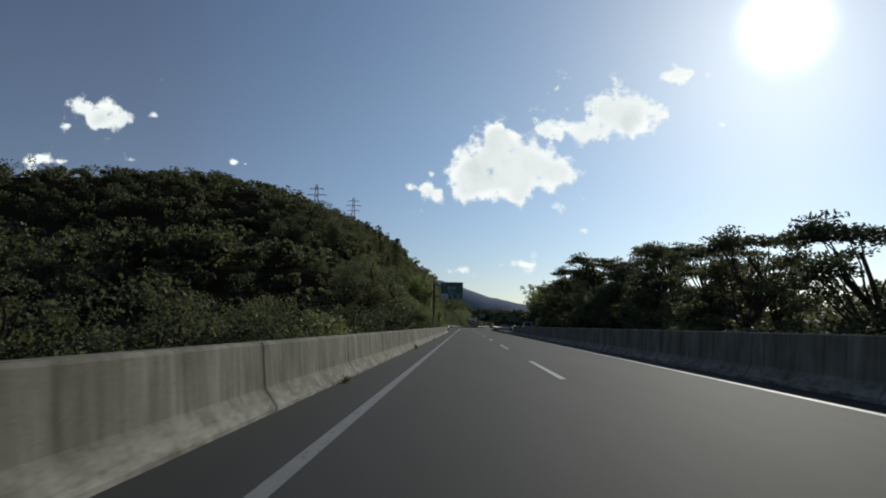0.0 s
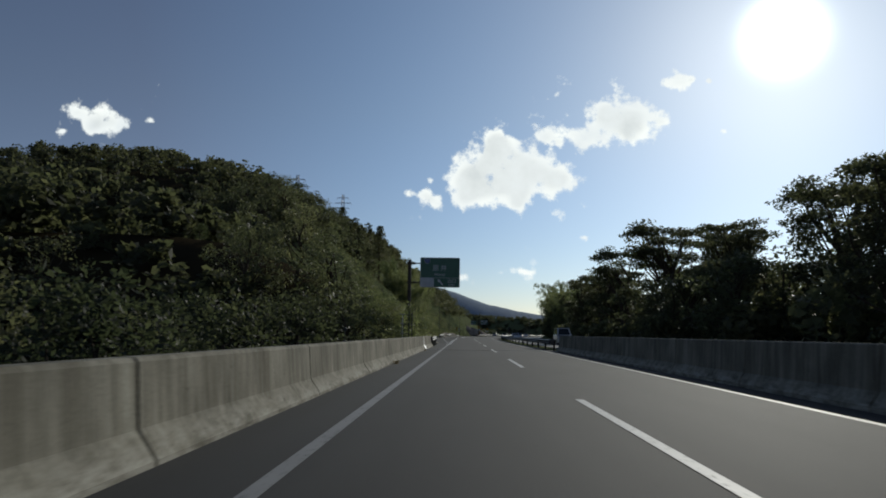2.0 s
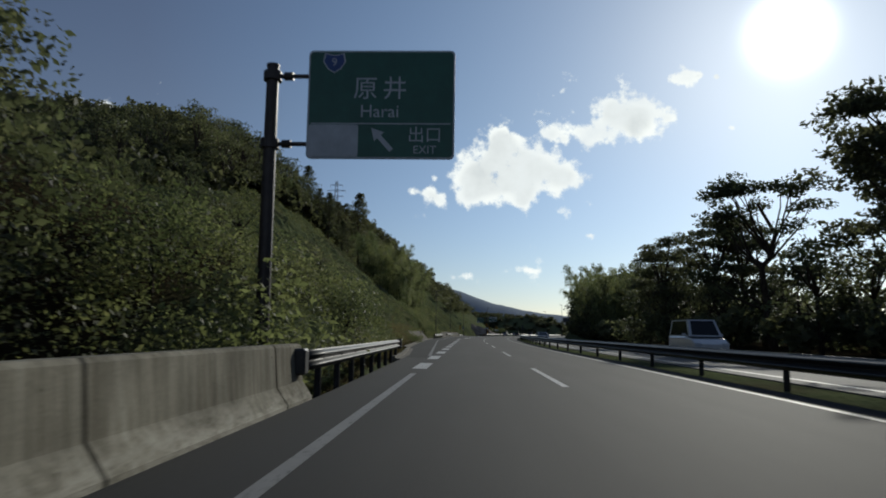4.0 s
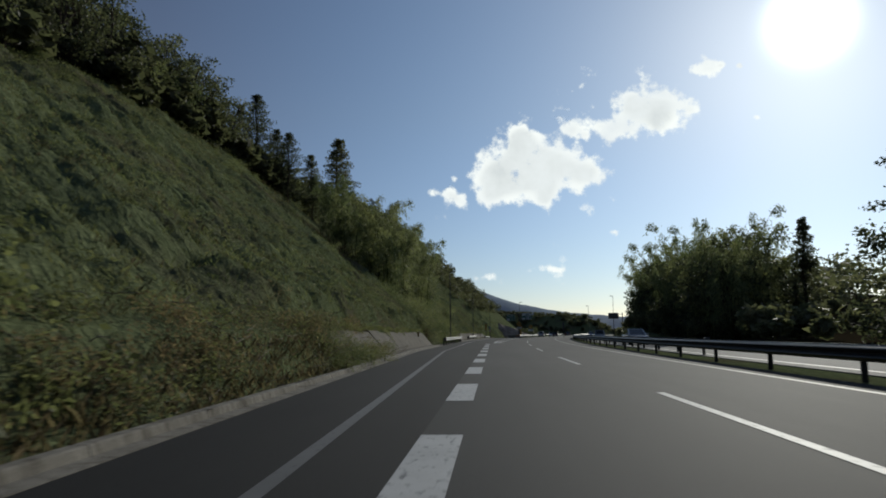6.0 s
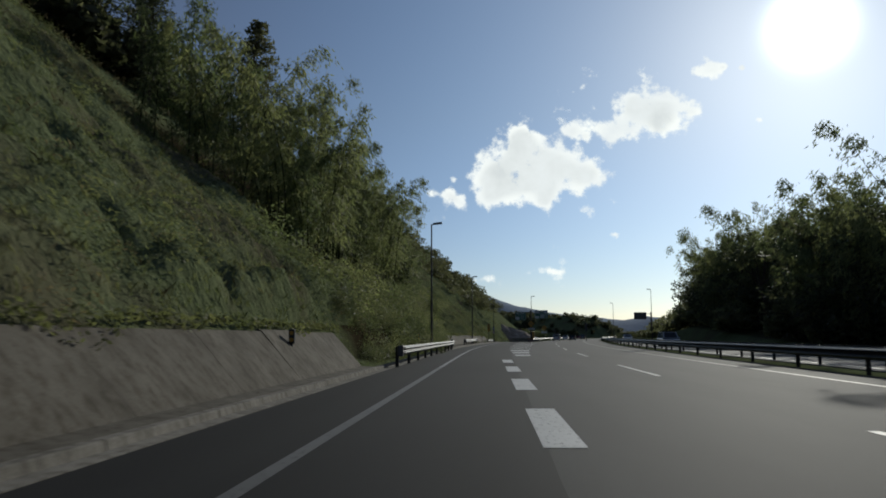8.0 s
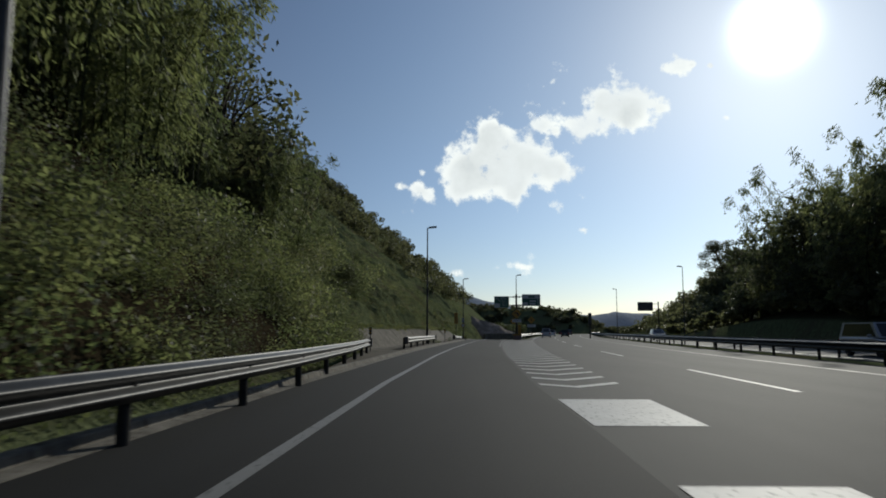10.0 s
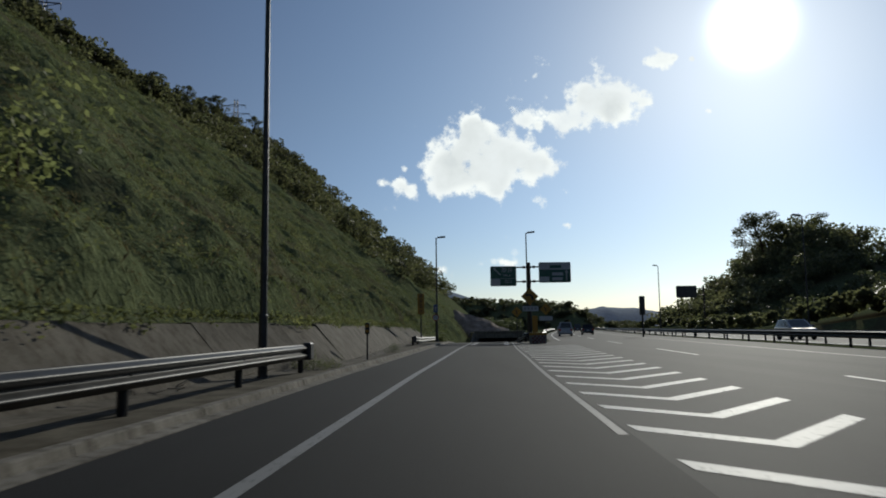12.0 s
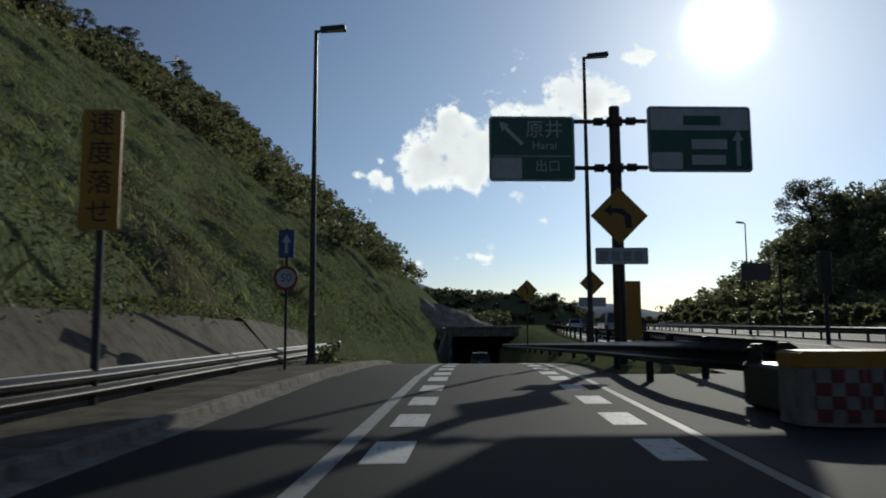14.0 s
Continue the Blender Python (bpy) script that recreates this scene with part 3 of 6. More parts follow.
part("joint_filler", Geo().sweep([(-2.5, -0.8), (-2.68, 0.3), (-2.72, 0.84), (-2.86, 0.84), (-2.9, -0.8)], [(0, -51.6, 0, 1, 0), (0, 112.2, 0, 1, 0)]), SIGN_BLACK, wall_left)
right_profile = [(7.35, -0.9), (7.3, 1.06), (7.27, 1.09), (7.08, 1.09), (7.05, 1.06), (7.0, 0.3), (6.85, 0.08), (6.83, 0.05), (6.83, -0.9)]
wall_right = parapet("parapet_right", [-56 + 5.67 * k for k in range(29)], right_profile, "shaded concrete parapet along the bridge's median")
part("joint_filler", Geo().sweep([(7.3, -0.8), (7.25, 1.0), (7.1, 1.0), (6.95, -0.8)], [(0, -55, 0, 1, 0), (0, 102, 0, 1, 0)]), SIGN_BLACK, wall_right)

cover = thing("joint_cover_plate", "pale bolted steel plate over the parapet joint", "cover plate")
part("plate", Geo().add([(-2.612, 100.1, 0.32), (-2.612, 101.35, 0.32), (-2.655, 101.35, 0.885), (-2.655, 100.1, 0.885),
                         (-2.64, 100.1, 0.32), (-2.64, 101.35, 0.32), (-2.68, 101.35, 0.885), (-2.68, 100.1, 0.885)],
                        [(0, 1, 2, 3), (7, 6, 5, 4), (0, 3, 7, 4), (1, 5, 6, 2), (3, 2, 6, 7), (0, 4, 5, 1)]), PLATE, cover)
part("toe_plate", Geo().add([(-2.44, 100.15, 0.06), (-2.44, 101.4, 0.06), (-2.606, 101.4, 0.3), (-2.606, 100.15, 0.3),
                             (-2.47, 100.15, 0.06), (-2.47, 101.4, 0.06), (-2.63, 101.4, 0.3), (-2.63, 100.15, 0.3)],
                            [(0, 1, 2, 3), (7, 6, 5, 4), (0, 3, 7, 4), (1, 5, 6, 2), (3, 2, 6, 7), (0, 4, 5, 1)]), PLATE, cover)
for yy in (100.17, 101.28):
    for zz in (0.38, 0.53, 0.68, 0.83):
        part("bolt", Geo().tube([(-2.66 + 0.07 * (0.9 - zz), yy, zz), (-2.597 - 0.077 * (zz - 0.32), yy, zz)], 0.018, 6), BOLT, cover)


# ================= kerb and foot wall of the cut =================
def side_stations(ys, line, z=0.0, off=0.0):
    out = []
    for y in ys:
        d = float(line(y + 0.5) - line(y - 0.5))
        s = math.hypot(1, d)
        zz = z(y) if callable(z) else z
        out.append((float(line(y)) + off / s, y - off * d / s, float(zz), 1 / s, -d / s))
    return out


kerb = thing("kerb_left", "weathered concrete gutter edging along the exit lane", "kerb", kind="structure")
kerb_profile = [(0.02, -0.2), (0.02, 0.012), (-0.2, 0.025), (-0.225, 0.115), (-0.24, 0.13), (-0.385, 0.13), (-0.4, 0.12), (-0.4, -0.2)]
for y0 in np.arange(130, 356, 3.0):
    part("kerb_stone", Geo().sweep(kerb_profile, side_stations((y0 + 0.012, y0 + 2.988), kerb_line, ramp_z)), CONCRETE_DARK, kerb)


def foot_line(y):
    return kerb_line(y) - shoulder(y)


def foot_wall(ya, yb, high):
    w = thing("retaining_wall", "low sloping concrete wall at the foot of the cutting", "retaining wall", kind="structure")
    for y0 in np.arange(ya, yb - 0.1, 4.0):
        top = high + 0.1 * noise.noise((0, y0 * 0.3, 5))
        prof = [(-0.41, -0.2), (-0.41, 0.1), (-0.92, 0.13), (-1.95, top), (-2.15, top + 0.02), (-2.3, top - 0.3), (-1.4, -0.2)]
        part("panel", Geo().sweep(prof, side_stations((y0 + 0.005, y0 + 2, y0 + 3.995), foot_line, ramp_z)), WALL_STAINED, w)
    return w


foot_wall(176, 220, 1.3)
foot_wall(280, 360, 1.3)
verge = structure("verge", strip(np.arange(262, 400, 2.0), lambda y: foot_line(y) - 0.45, lambda y: kerb_line(y) - 0.39, lambda y: ramp_z(y) + 0.1, 0.2), SOIL,
                  "bare dusty verge between kerb and wall", "verge")


# ================= guard rails =================
BEAM_FRONT = [(0.048 * (1 - math.cos(4 * math.pi * k / 32)), 0.43 + 0.36 * k / 32) for k in range(33)]
BEAM = BEAM_FRONT + [(o - 0.008, h) for o, h in reversed(BEAM_FRONT)]
post_meshes = {}


def smooth_line(pts, step):
    """Points along a polyline of (x, y, z), evenly spaced, with the sideways direction to the right."""
    p = np.array(pts, float)
    seg = np.r_[0, np.cumsum(np.hypot(np.diff(p[:, 0]), np.diff(p[:, 1])))]
    s = np.linspace(0, seg[-1], max(2, int(round(seg[-1] / step)) + 1))
    q = np.stack([np.interp(s, seg, p[:, k]) for k in range(3)], 1)
    t = np.gradient(q, axis=0)[:, :2]
    t /= np.linalg.norm(t, axis=1)[:, None]
    return [(a[0], a[1], a[2], d[1], -d[0]) for a, d in zip(q, t)]


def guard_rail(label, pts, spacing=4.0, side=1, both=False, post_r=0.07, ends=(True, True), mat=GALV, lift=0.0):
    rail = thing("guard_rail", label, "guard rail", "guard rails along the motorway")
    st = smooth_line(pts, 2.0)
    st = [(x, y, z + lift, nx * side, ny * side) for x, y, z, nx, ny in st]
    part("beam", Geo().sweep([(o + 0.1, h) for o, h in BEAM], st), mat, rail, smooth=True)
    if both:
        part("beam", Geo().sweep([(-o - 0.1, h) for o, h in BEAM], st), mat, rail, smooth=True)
    key = round(post_r, 3)
    if key not in post_meshes:
        me = Geo().tube([(0, 0, -0.5), (0, 0, 0.78)], post_r, 10).mesh("post")
        me.materials.append(mat)
        post_meshes[key] = (me, Geo().box(-0.03, 0.115, -0.05, 0.05, 0.5, 0.74, 0.01).mesh("bracket"))
        post_meshes[key][1].materials.append(mat)
    for x, y, z, nx, ny in smooth_line(pts, spacing):
        a = math.degrees(math.atan2(ny * side, nx * side))
        post = part("post", post_meshes[key][0], mat, rail, at=pose(x, y, z + lift, 0, 0, a))
        part("bracket", post_meshes[key][1], mat, post)
    for use, (x, y, z, nx, ny) in zip(ends, (st[0], st[-1])):
        if use:
            d = -1 if (x, y) == (st[0][0], st[0][1]) else 1
            tx, ty = (-ny, nx) if side > 0 else (ny, -nx)
            c = Vector((x + 0.13 * nx + d * 0.12 * tx, y + 0.13 * ny + d * 0.12 * ty, z + 0.62))
            g = Geo().box(-0.1, 0.13, -0.16, 0.16, -0.21, 0.21, 0.035)
            part("end_cap", g, DARK_STEEL, rail, "dark rounded end cap", at=pose(*c, 0, 0, math.degrees(math.atan2(ny, nx))))
    return rail


def along(line, ya, yb, off=0.0, z=0.0, step=4.0):
    ys = np.linspace(ya, yb, max(2, int((yb - ya) / step) + 1))
    return [(float(line(y)) + off, float(y), float(z(y)) if callable(z) else z) for y in ys]


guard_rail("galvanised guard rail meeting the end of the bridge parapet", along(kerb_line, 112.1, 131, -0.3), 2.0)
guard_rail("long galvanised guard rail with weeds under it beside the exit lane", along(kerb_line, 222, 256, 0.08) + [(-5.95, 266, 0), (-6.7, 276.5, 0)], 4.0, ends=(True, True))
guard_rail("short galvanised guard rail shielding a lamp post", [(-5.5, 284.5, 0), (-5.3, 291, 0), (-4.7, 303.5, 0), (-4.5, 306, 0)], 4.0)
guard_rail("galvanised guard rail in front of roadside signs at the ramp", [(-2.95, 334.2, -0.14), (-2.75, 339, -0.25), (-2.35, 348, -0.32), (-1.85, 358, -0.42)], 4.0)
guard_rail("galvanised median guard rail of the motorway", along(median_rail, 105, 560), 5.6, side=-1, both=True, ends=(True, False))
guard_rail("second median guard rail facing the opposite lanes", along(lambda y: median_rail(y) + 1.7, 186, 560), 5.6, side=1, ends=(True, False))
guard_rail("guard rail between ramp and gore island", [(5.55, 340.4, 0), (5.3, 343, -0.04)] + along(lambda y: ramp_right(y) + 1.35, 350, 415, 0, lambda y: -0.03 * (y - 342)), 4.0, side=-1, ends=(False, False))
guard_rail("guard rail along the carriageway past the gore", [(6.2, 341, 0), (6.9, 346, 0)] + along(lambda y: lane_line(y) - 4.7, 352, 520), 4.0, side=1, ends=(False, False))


# ================= underpass =================
def underpass():
    y0, y1, zr = 428.0, 456.0, float(ramp_z(428.0))
    x0, x1 = 5.9, 14.4
    port = thing("underpass", "concrete box underpass with a dark opening", "underpass", kind="structure")
    part("roof_slab", Geo().box(x0 - 0.6, x1 + 0.6, y0, y1, -0.75, 0.3), CONCRETE_DARK, port)
    part("coping", Geo().box(x0 - 0.9, x1 + 0.9, y0 - 0.15, y0 + 0.5, 0.3, 0.6, 0.03), CONCRETE_DARK, port)
    part("side_wall", Geo().box(x0 - 0.6, x0, y0, y1, zr - 1.5, -0.75), CONCRETE_DARK, port)
    part("side_wall", Geo().box(x1, x1 + 0.6, y0, y1, zr - 1.5, -0.75), CONCRETE_DARK, port)
    part("end_wall", Geo().box(x0 - 0.6, x1 + 0.6, y1, y1 + 0.5, zr - 2.5, 0.5), CONCRETE_DARK, port)
    part("wing_wall", Geo().add([(x0 - 0.6, y0, -6.5), (x0 - 0.6, y0, 0.2), (x0 - 1.8, y0 - 5, -2.8), (x0 - 1.8, y0 - 5, -6.5),
                                 (x0 - 1.0, y0, -6.5), (x0 - 1.0, y0, 0.2), (x0 - 2.2, y0 - 5, -2.8), (x0 - 2.2, y0 - 5, -6.5)],
                                [(0, 1, 2, 3), (7, 6, 5, 4), (1, 5, 6, 2), (0, 4, 5, 1), (3, 2, 6, 7)]), CONCRETE_DARK, port)


underpass()


# ---- bare rock above the underpass ----
def rock_face():
    xs, ts = np.arange(1.6, 15.6, 0.5), np.linspace(0, 1, 14)
    v = []
    for t in ts:
        for x in xs:
            top = float(np.interp(x, [1.6, 8, 15], [5.8, 3.8, 0.9]))
            n = noise.noise((x * 0.35, t * 3, 2)) * 0.9 + noise.noise((x * 1.2, t * 7, 5)) * 0.4
            v.append((x + 0.5 * n, 456.7 + 7 * t ** 1.3 - 0.6 * n * (t > 0), -1 + (top + 1) * t + 0.5 * n * t))
    nx = len(xs)
    i, j = np.meshgrid(np.arange(len(ts) - 1), np.arange(nx - 1), indexing="ij")
    a = (i * nx + j).ravel()
    return raw_mesh("rock_face", np.array(v), np.stack([a, a + 1, a + nx + 1, a + nx], 1))


structure("rock_face", rock_face(), ROCK, "bare weathered rock face above the underpass", "rock face")


# ================= signs =================
def sign_panel(parent, x0, x1, z0, z1, y, face, r=0.12, edge=True):
    p = part("panel", Geo().slab(rounded(x0, x1, z0, z1, r), y, y + 0.05), SIGN_BACK, parent)
    part("border", Geo().slab(rounded(x0 + 0.012, x1 - 0.012, z0 + 0.012, z1 - 0.012, r), y - 0.006, y - 0.001), SIGN_WHITE, p)
    part("face", Geo().slab(rounded(x0 + 0.045, x1 - 0.045, z0 + 0.045, z1 - 0.045, r * 0.8), y - 0.012, y - 0.007), face, p)
    return p


def arrow_geo(x, z, length, width, angle, y, thick=0.004):
    """A straight arrow with its middle at (x, z), turned by angle degrees from straight up."""
    h, w = length / 2, width / 2
    pts = [(-w * 0.36, -h), (w * 0.36, -h), (w * 0.36, h - width * 0.9), (w, h - width * 0.9), (0, h), (-w, h - width * 0.9), (-w * 0.36, h - width * 0.9)]
    c, s = math.cos(radians(angle)), math.sin(radians(angle))
    return Geo().slab([(x + px * c - pz * s, z + px * s + pz * c) for px, pz in pts], y - thick, y)


def bracket_arm(parent, x0, x1, y, z):
    part("bracket", Geo().tube([(x0, y, z), (x1, y, z)], 0.06, 10), BROWN_STEEL, parent)
    part("flange", Geo().tube([(x0 + 0.32 * np.sign(x1 - x0), y, z), (x0 + 0.55 * np.sign(x1 - x0), y, z)], 0.11, 12), BROWN_STEEL, parent)


def exit_sign():
    s = thing("exit_sign", "large green motorway exit sign on a brown cantilever pole", "road sign", at=(0, 0, 0))
    px, py = -5.1, 118.3
    part("pole", Geo().tube([(px, py, -0.5), (px, py, 8.0)], [0.19, 0.16], 16), BROWN_STEEL, s)
    part("pole_cap", Geo().tube([(px, py, 8.0), (px, py, 8.06)], 0.175, 16), BROWN_STEEL, s)
    for z in (7.74, 5.92):
        bracket_arm(s, px, -4.05, py, z)
        part("collar", Geo().tube([(px, py, z - 0.12), (px, py, z + 0.12)], 0.24, 16), BROWN_STEEL, s)
    x0, x1, z0, z1, y = -4.06, -0.3, 5.44, 8.28, 117.9
    p = sign_panel(s, x0, x1, z0, z1, y, SIGN_GREEN)
    yy = y - 0.0125
    writing("原", 0.64, SIGN_WHITE, p, (-2.58, yy, 7.24))
    writing("井", 0.64, SIGN_WHITE, p, (-1.83, yy, 7.24))
    writing("Harai", 0.46, SIGN_WHITE, p, (-2.21, yy, 6.66))
    part("divider", Geo().slab(rounded(x0 + 0.1, x1 - 0.1, 6.335, 6.365, 0.01), yy - 0.003, yy), SIGN_WHITE, p)
    part("blank_box", Geo().slab(rounded(x0 + 0.05, x0 + 1.32, z0 + 0.05, 6.32, 0.06), yy - 0.003, yy), SIGN_WHITE, p, "blank white exit-number panel")
    part("arrow", arrow_geo(-2.15, 5.95, 0.78, 0.34, 42, yy), SIGN_WHITE, p)
    writing("出口", 0.44, SIGN_WHITE, p, (-1.05, yy, 6.04))
    writing("EXIT", 0.29, SIGN_WHITE, p, (-1.05, yy, 5.67))
    part("shield_rim", Geo().slab([(-3.4 + 1.14 * a, 7.945 + 1.14 * b) for a, b in ((-0.22, 0.235), (-0.26, 0.035), (-0.15, -0.145), (0, -0.235), (0.15, -0.145), (0.26, 0.035), (0.22, 0.235), (0, 0.185))], yy - 0.002, yy), SIGN_WHITE, p)
    shield = part("route_shield", Geo().slab([(-3.62, 8.18), (-3.66, 7.98), (-3.55, 7.8), (-3.4, 7.71), (-3.25, 7.8), (-3.14, 7.98), (-3.18, 8.18), (-3.4, 8.13)], yy - 0.005, yy - 0.002), SIGN_BLUE, p, "blue route shield")
    writing("9", 0.3, SIGN_WHITE, shield, (-3.4, yy - 0.006, 7.96))


exit_sign()


def gore_sign():
    s = thing("gore_sign", "brown sign pole with two backlit panels and warning plates", "road sign")
    px, py = 6.5, 349.7
    part("pole", Geo().tube([(px, py, -0.3), (px, py, 6.75)], [0.17, 0.14], 16), BROWN_STEEL, s)
    for z in (5.1, 6.35):
        part("collar", Geo().tube([(px, py, z - 0.1), (px, py, z + 0.1)], 0.21, 16), BROWN_STEEL, s)
        bracket_arm(s, px, 5.4, py, z)
        bracket_arm(s, px, 7.35, py, z + 0.02)
    y = py - 0.12
    p = sign_panel(s, 3.15, 5.4, 4.72, 6.45, y, SIGN_GREEN, 0.1)
    yy = y - 0.0125
    part("arrow", arrow_geo(3.72, 6.0, 0.85, 0.26, 45, yy), SIGN_WHITE, p)
    writing("原井", 0.5, SIGN_WHITE, p, (4.6, yy, 6.07))
    writing("Harai", 0.3, SIGN_WHITE, p, (4.6, yy, 5.66))
    part("divider", Geo().slab(rounded(3.25, 5.3, 5.37, 5.395, 0.01), yy - 0.003, yy), SIGN_WHITE, p)
    part("blank_box", Geo().slab(rounded(3.21, 4.0, 4.78, 5.34, 0.05), yy - 0.003, yy), SIGN_WHITE, p, "blank white exit-number panel")
    writing("出口", 0.34, SIGN_WHITE, p, (4.68, yy, 5.1))
    q = sign_panel(s, 7.35, 10.12, 4.98, 6.75, y, SIGN_GREEN, 0.1)
    part("upper_band", Geo().slab(rounded(7.42, 10.05, 6.1, 6.68, 0.06), yy - 0.003, yy), SIGN_WHITE, q, "pale upper band")
    part("number_box", Geo().slab(rounded(7.42, 8.25, 5.05, 5.5, 0.05), yy - 0.003, yy), SIGN_WHITE, q)
    for x0, x1, z in ((8.3, 9.3, 6.36), (8.5, 9.45, 5.72), (8.5, 9.4, 5.3)):
        part("text_bar", Geo().slab(rounded(x0, x1, z - 0.13, z + 0.13, 0.02), yy - 0.007, yy - 0.0035), SIGN_GREEN if z > 6 else SIGN_WHITE, q)
    part("arrow", arrow_geo(9.75, 5.62, 0.95, 0.3, 0, yy), SIGN_WHITE, q)
    # curve warning and plate
    c, h = Vector((6.5, 0, 3.8)), 0.75
    d = part("warning_diamond", Geo().slab([(c.x, c.z - h), (c.x + h, c.z), (c.x, c.z + h), (c.x - h, c.z)], py - 0.21, py - 0.19), SIGN_YELLOW, s, "yellow diamond bend warning")
    curve = [(c.x + 0.22, c.z - 0.32), (c.x + 0.18, c.z - 0.02), (c.x + 0.02, c.z + 0.13), (c.x - 0.2, c.z + 0.14)]
    part("bend_arrow", Geo().slab([(x - 0.06, z) for x, z in curve[:2]] + [(c.x - 0.02, c.z + 0.07), (c.x - 0.2, c.z + 0.08), (c.x - 0.2, c.z - 0.02), (c.x - 0.4, c.z + 0.14), (c.x - 0.2, c.z + 0.3), (c.x - 0.2, c.z + 0.2), (c.x + 0.08, c.z + 0.19), (c.x + 0.3, c.z + 0.02), (c.x + 0.34, c.z - 0.32)][:9] + [(c.x + 0.3, c.z - 0.32)], py - 0.216, py - 0.211), SIGN_BLACK, d)
    part("supplementary_plate", Geo().slab(rounded(5.85, 7.22, 2.54, 2.97, 0.03), py - 0.21, py - 0.19), SIGN_WHITE, s, "pale plate below the diamond")
    for k in range(4):
        part("text_bar", Geo().slab(rounded(5.97 + 0.3 * k, 6.18 + 0.3 * k, 2.63, 2.88, 0.02), py - 0.214, py - 0.2105), SIGN_BACK, s)


gore_sign()


def post_sign(name, label, x, y, top, r=0.04, mat=DARK_STEEL, z=-0.3):
    s = thing(name, label, "road sign", at=(x, y, 0))
    part("pole", Geo().tube([(0, 0, z), (0, 0, top)], r, 12), mat, s)
    return s


def slow_sign():
    s = post_sign("speed_reminder_sign", "tall yellow sign with black characters on a dark post", -2.6, 340.3, 3.7, 0.05)
    p = part("panel", Geo().slab(rounded(-0.24, 0.24, 2.2, 3.7, 0.02), -0.09, -0.06), SIGN_YELLOW, s)
    for k, ch in enumerate("速度落せ"):
        writing(ch, 0.33, SIGN_BLACK, p, (0, -0.0905, 3.5 - 0.365 * k))
    for z in (2.5, 3.4):
        part("clamp", Geo().box(-0.07, 0.07, -0.06, 0.05, z - 0.03, z + 0.03), DARK_STEEL, s)


slow_sign()


def disc(x, z, r, y0, y1, n=28):
    return Geo().slab([(x + r * math.cos(2 * math.pi * k / n), z + r * math.sin(2 * math.pi * k / n)) for k in range(n)], y0, y1)


def limit_sign():
    s = post_sign("speed_limit_sign", "blue arrow plate over a round speed limit on a thin post", -1.6, 347.2, 3.15, 0.03, GALV)
    p = part("arrow_plate", Geo().slab(rounded(-0.17, 0.17, 2.5, 3.12, 0.02), -0.07, -0.05), SIGN_BLUE, s)
    part("arrow", arrow_geo(0, 2.81, 0.42, 0.2, 0, -0.071), SIGN_WHITE, p)
    d = part("limit_disc", disc(0, 2.05, 0.27, -0.07, -0.05), SIGN_RED, s)
    part("white_disc", disc(0, 2.05, 0.205, -0.074, -0.071), SIGN_WHITE, d)
    writing("50", 0.26, SIGN_BLUE, d, (0, -0.0745, 2.05))


limit_sign()

hazard = thing("hazard_board", "narrow upright amber hazard board on the gore island", "hazard board", at=(6.98, 350.2, 0))
part("board", Geo().slab(rounded(-0.22, 0.22, 0.6, 2.15, 0.02), -0.05, -0.02), SIGN_YELLOW, hazard)
part("post", Geo().tube([(0, 0, -0.2), (0, 0, 2.0)], 0.04, 10), DARK_STEEL, hazard)


def diamond_sign(x, y, zc, half, plate):
    s = post_sign("bend_warning_sign", "yellow diamond warning sign on a dark post", x, y, zc + half * 0.5, 0.05)
    tagged(s, group="diamond warning signs")
    part("diamond", Geo().slab([(0, zc - half), (half, zc), (0, zc + half), (-half, zc)], -0.09, -0.06), SIGN_YELLOW, s)
    if plate:
        part("plate", Geo().slab(rounded(-0.75, 0.75, zc - half - 0.6, zc - half - 0.1, 0.03), -0.09, -0.06), SIGN_WHITE, s)
    part("bend_arrow", Geo().slab([(-0.05, zc - 0.25), (0.06, zc - 0.25), (0.06, zc + 0.05), (-0.12, zc + 0.28), (-0.2, zc + 0.2), (-0.05, zc)], -0.095, -0.0905), SIGN_BLACK, s)


diamond_sign(10.8, 370, 3.2, 0.68, True)
diamond_sign(8.0, 375, 3.05, 0.65, False)


def far_gantry():
    s = thing("opposite_gantry_sign", "motorway sign coloured backlit-dark on a cantilever pole over the opposite lanes", "road sign")
    px, py = 47.7, 420.6
    part("pole", Geo().tube([(px, py, -0.3), (px, py, 8.6)], 0.16, 12), BROWN_STEEL, s)
    for z in (6.8, 8.0):
        part("arm", Geo().tube([(px, py, z), (46.0, 420.2, z)], 0.06, 8), BROWN_STEEL, s)
    # dark steel on panel and stiffeners: backlit darkness put into their colour
    part("panel", Geo().slab(rounded(42.4, 46.2, 6.3, 8.5, 0.15), 420.0, 420.08), DARK_STEEL, s)
    for z in (6.7, 7.4, 8.1):
        part("stiffener", Geo().box(42.6, 46.0, 419.93, 419.995, z - 0.05, z + 0.05), DARK_STEEL, s)


far_gantry()

camera_post = thing("roadside_equipment", "dark upright equipment housing on a post beside the carriageway", "equipment post", at=(20.1, 363.6, 0))
part("post", Geo().tube([(0, 0, -0.3), (0, 0, 2.4)], 0.1, 10), DARK_STEEL, camera_post)
part("housing", Geo().box(-0.26, 0.26, -0.2, 0.2, 2.3, 4.3, 0.04), DARK_STEEL, camera_post)


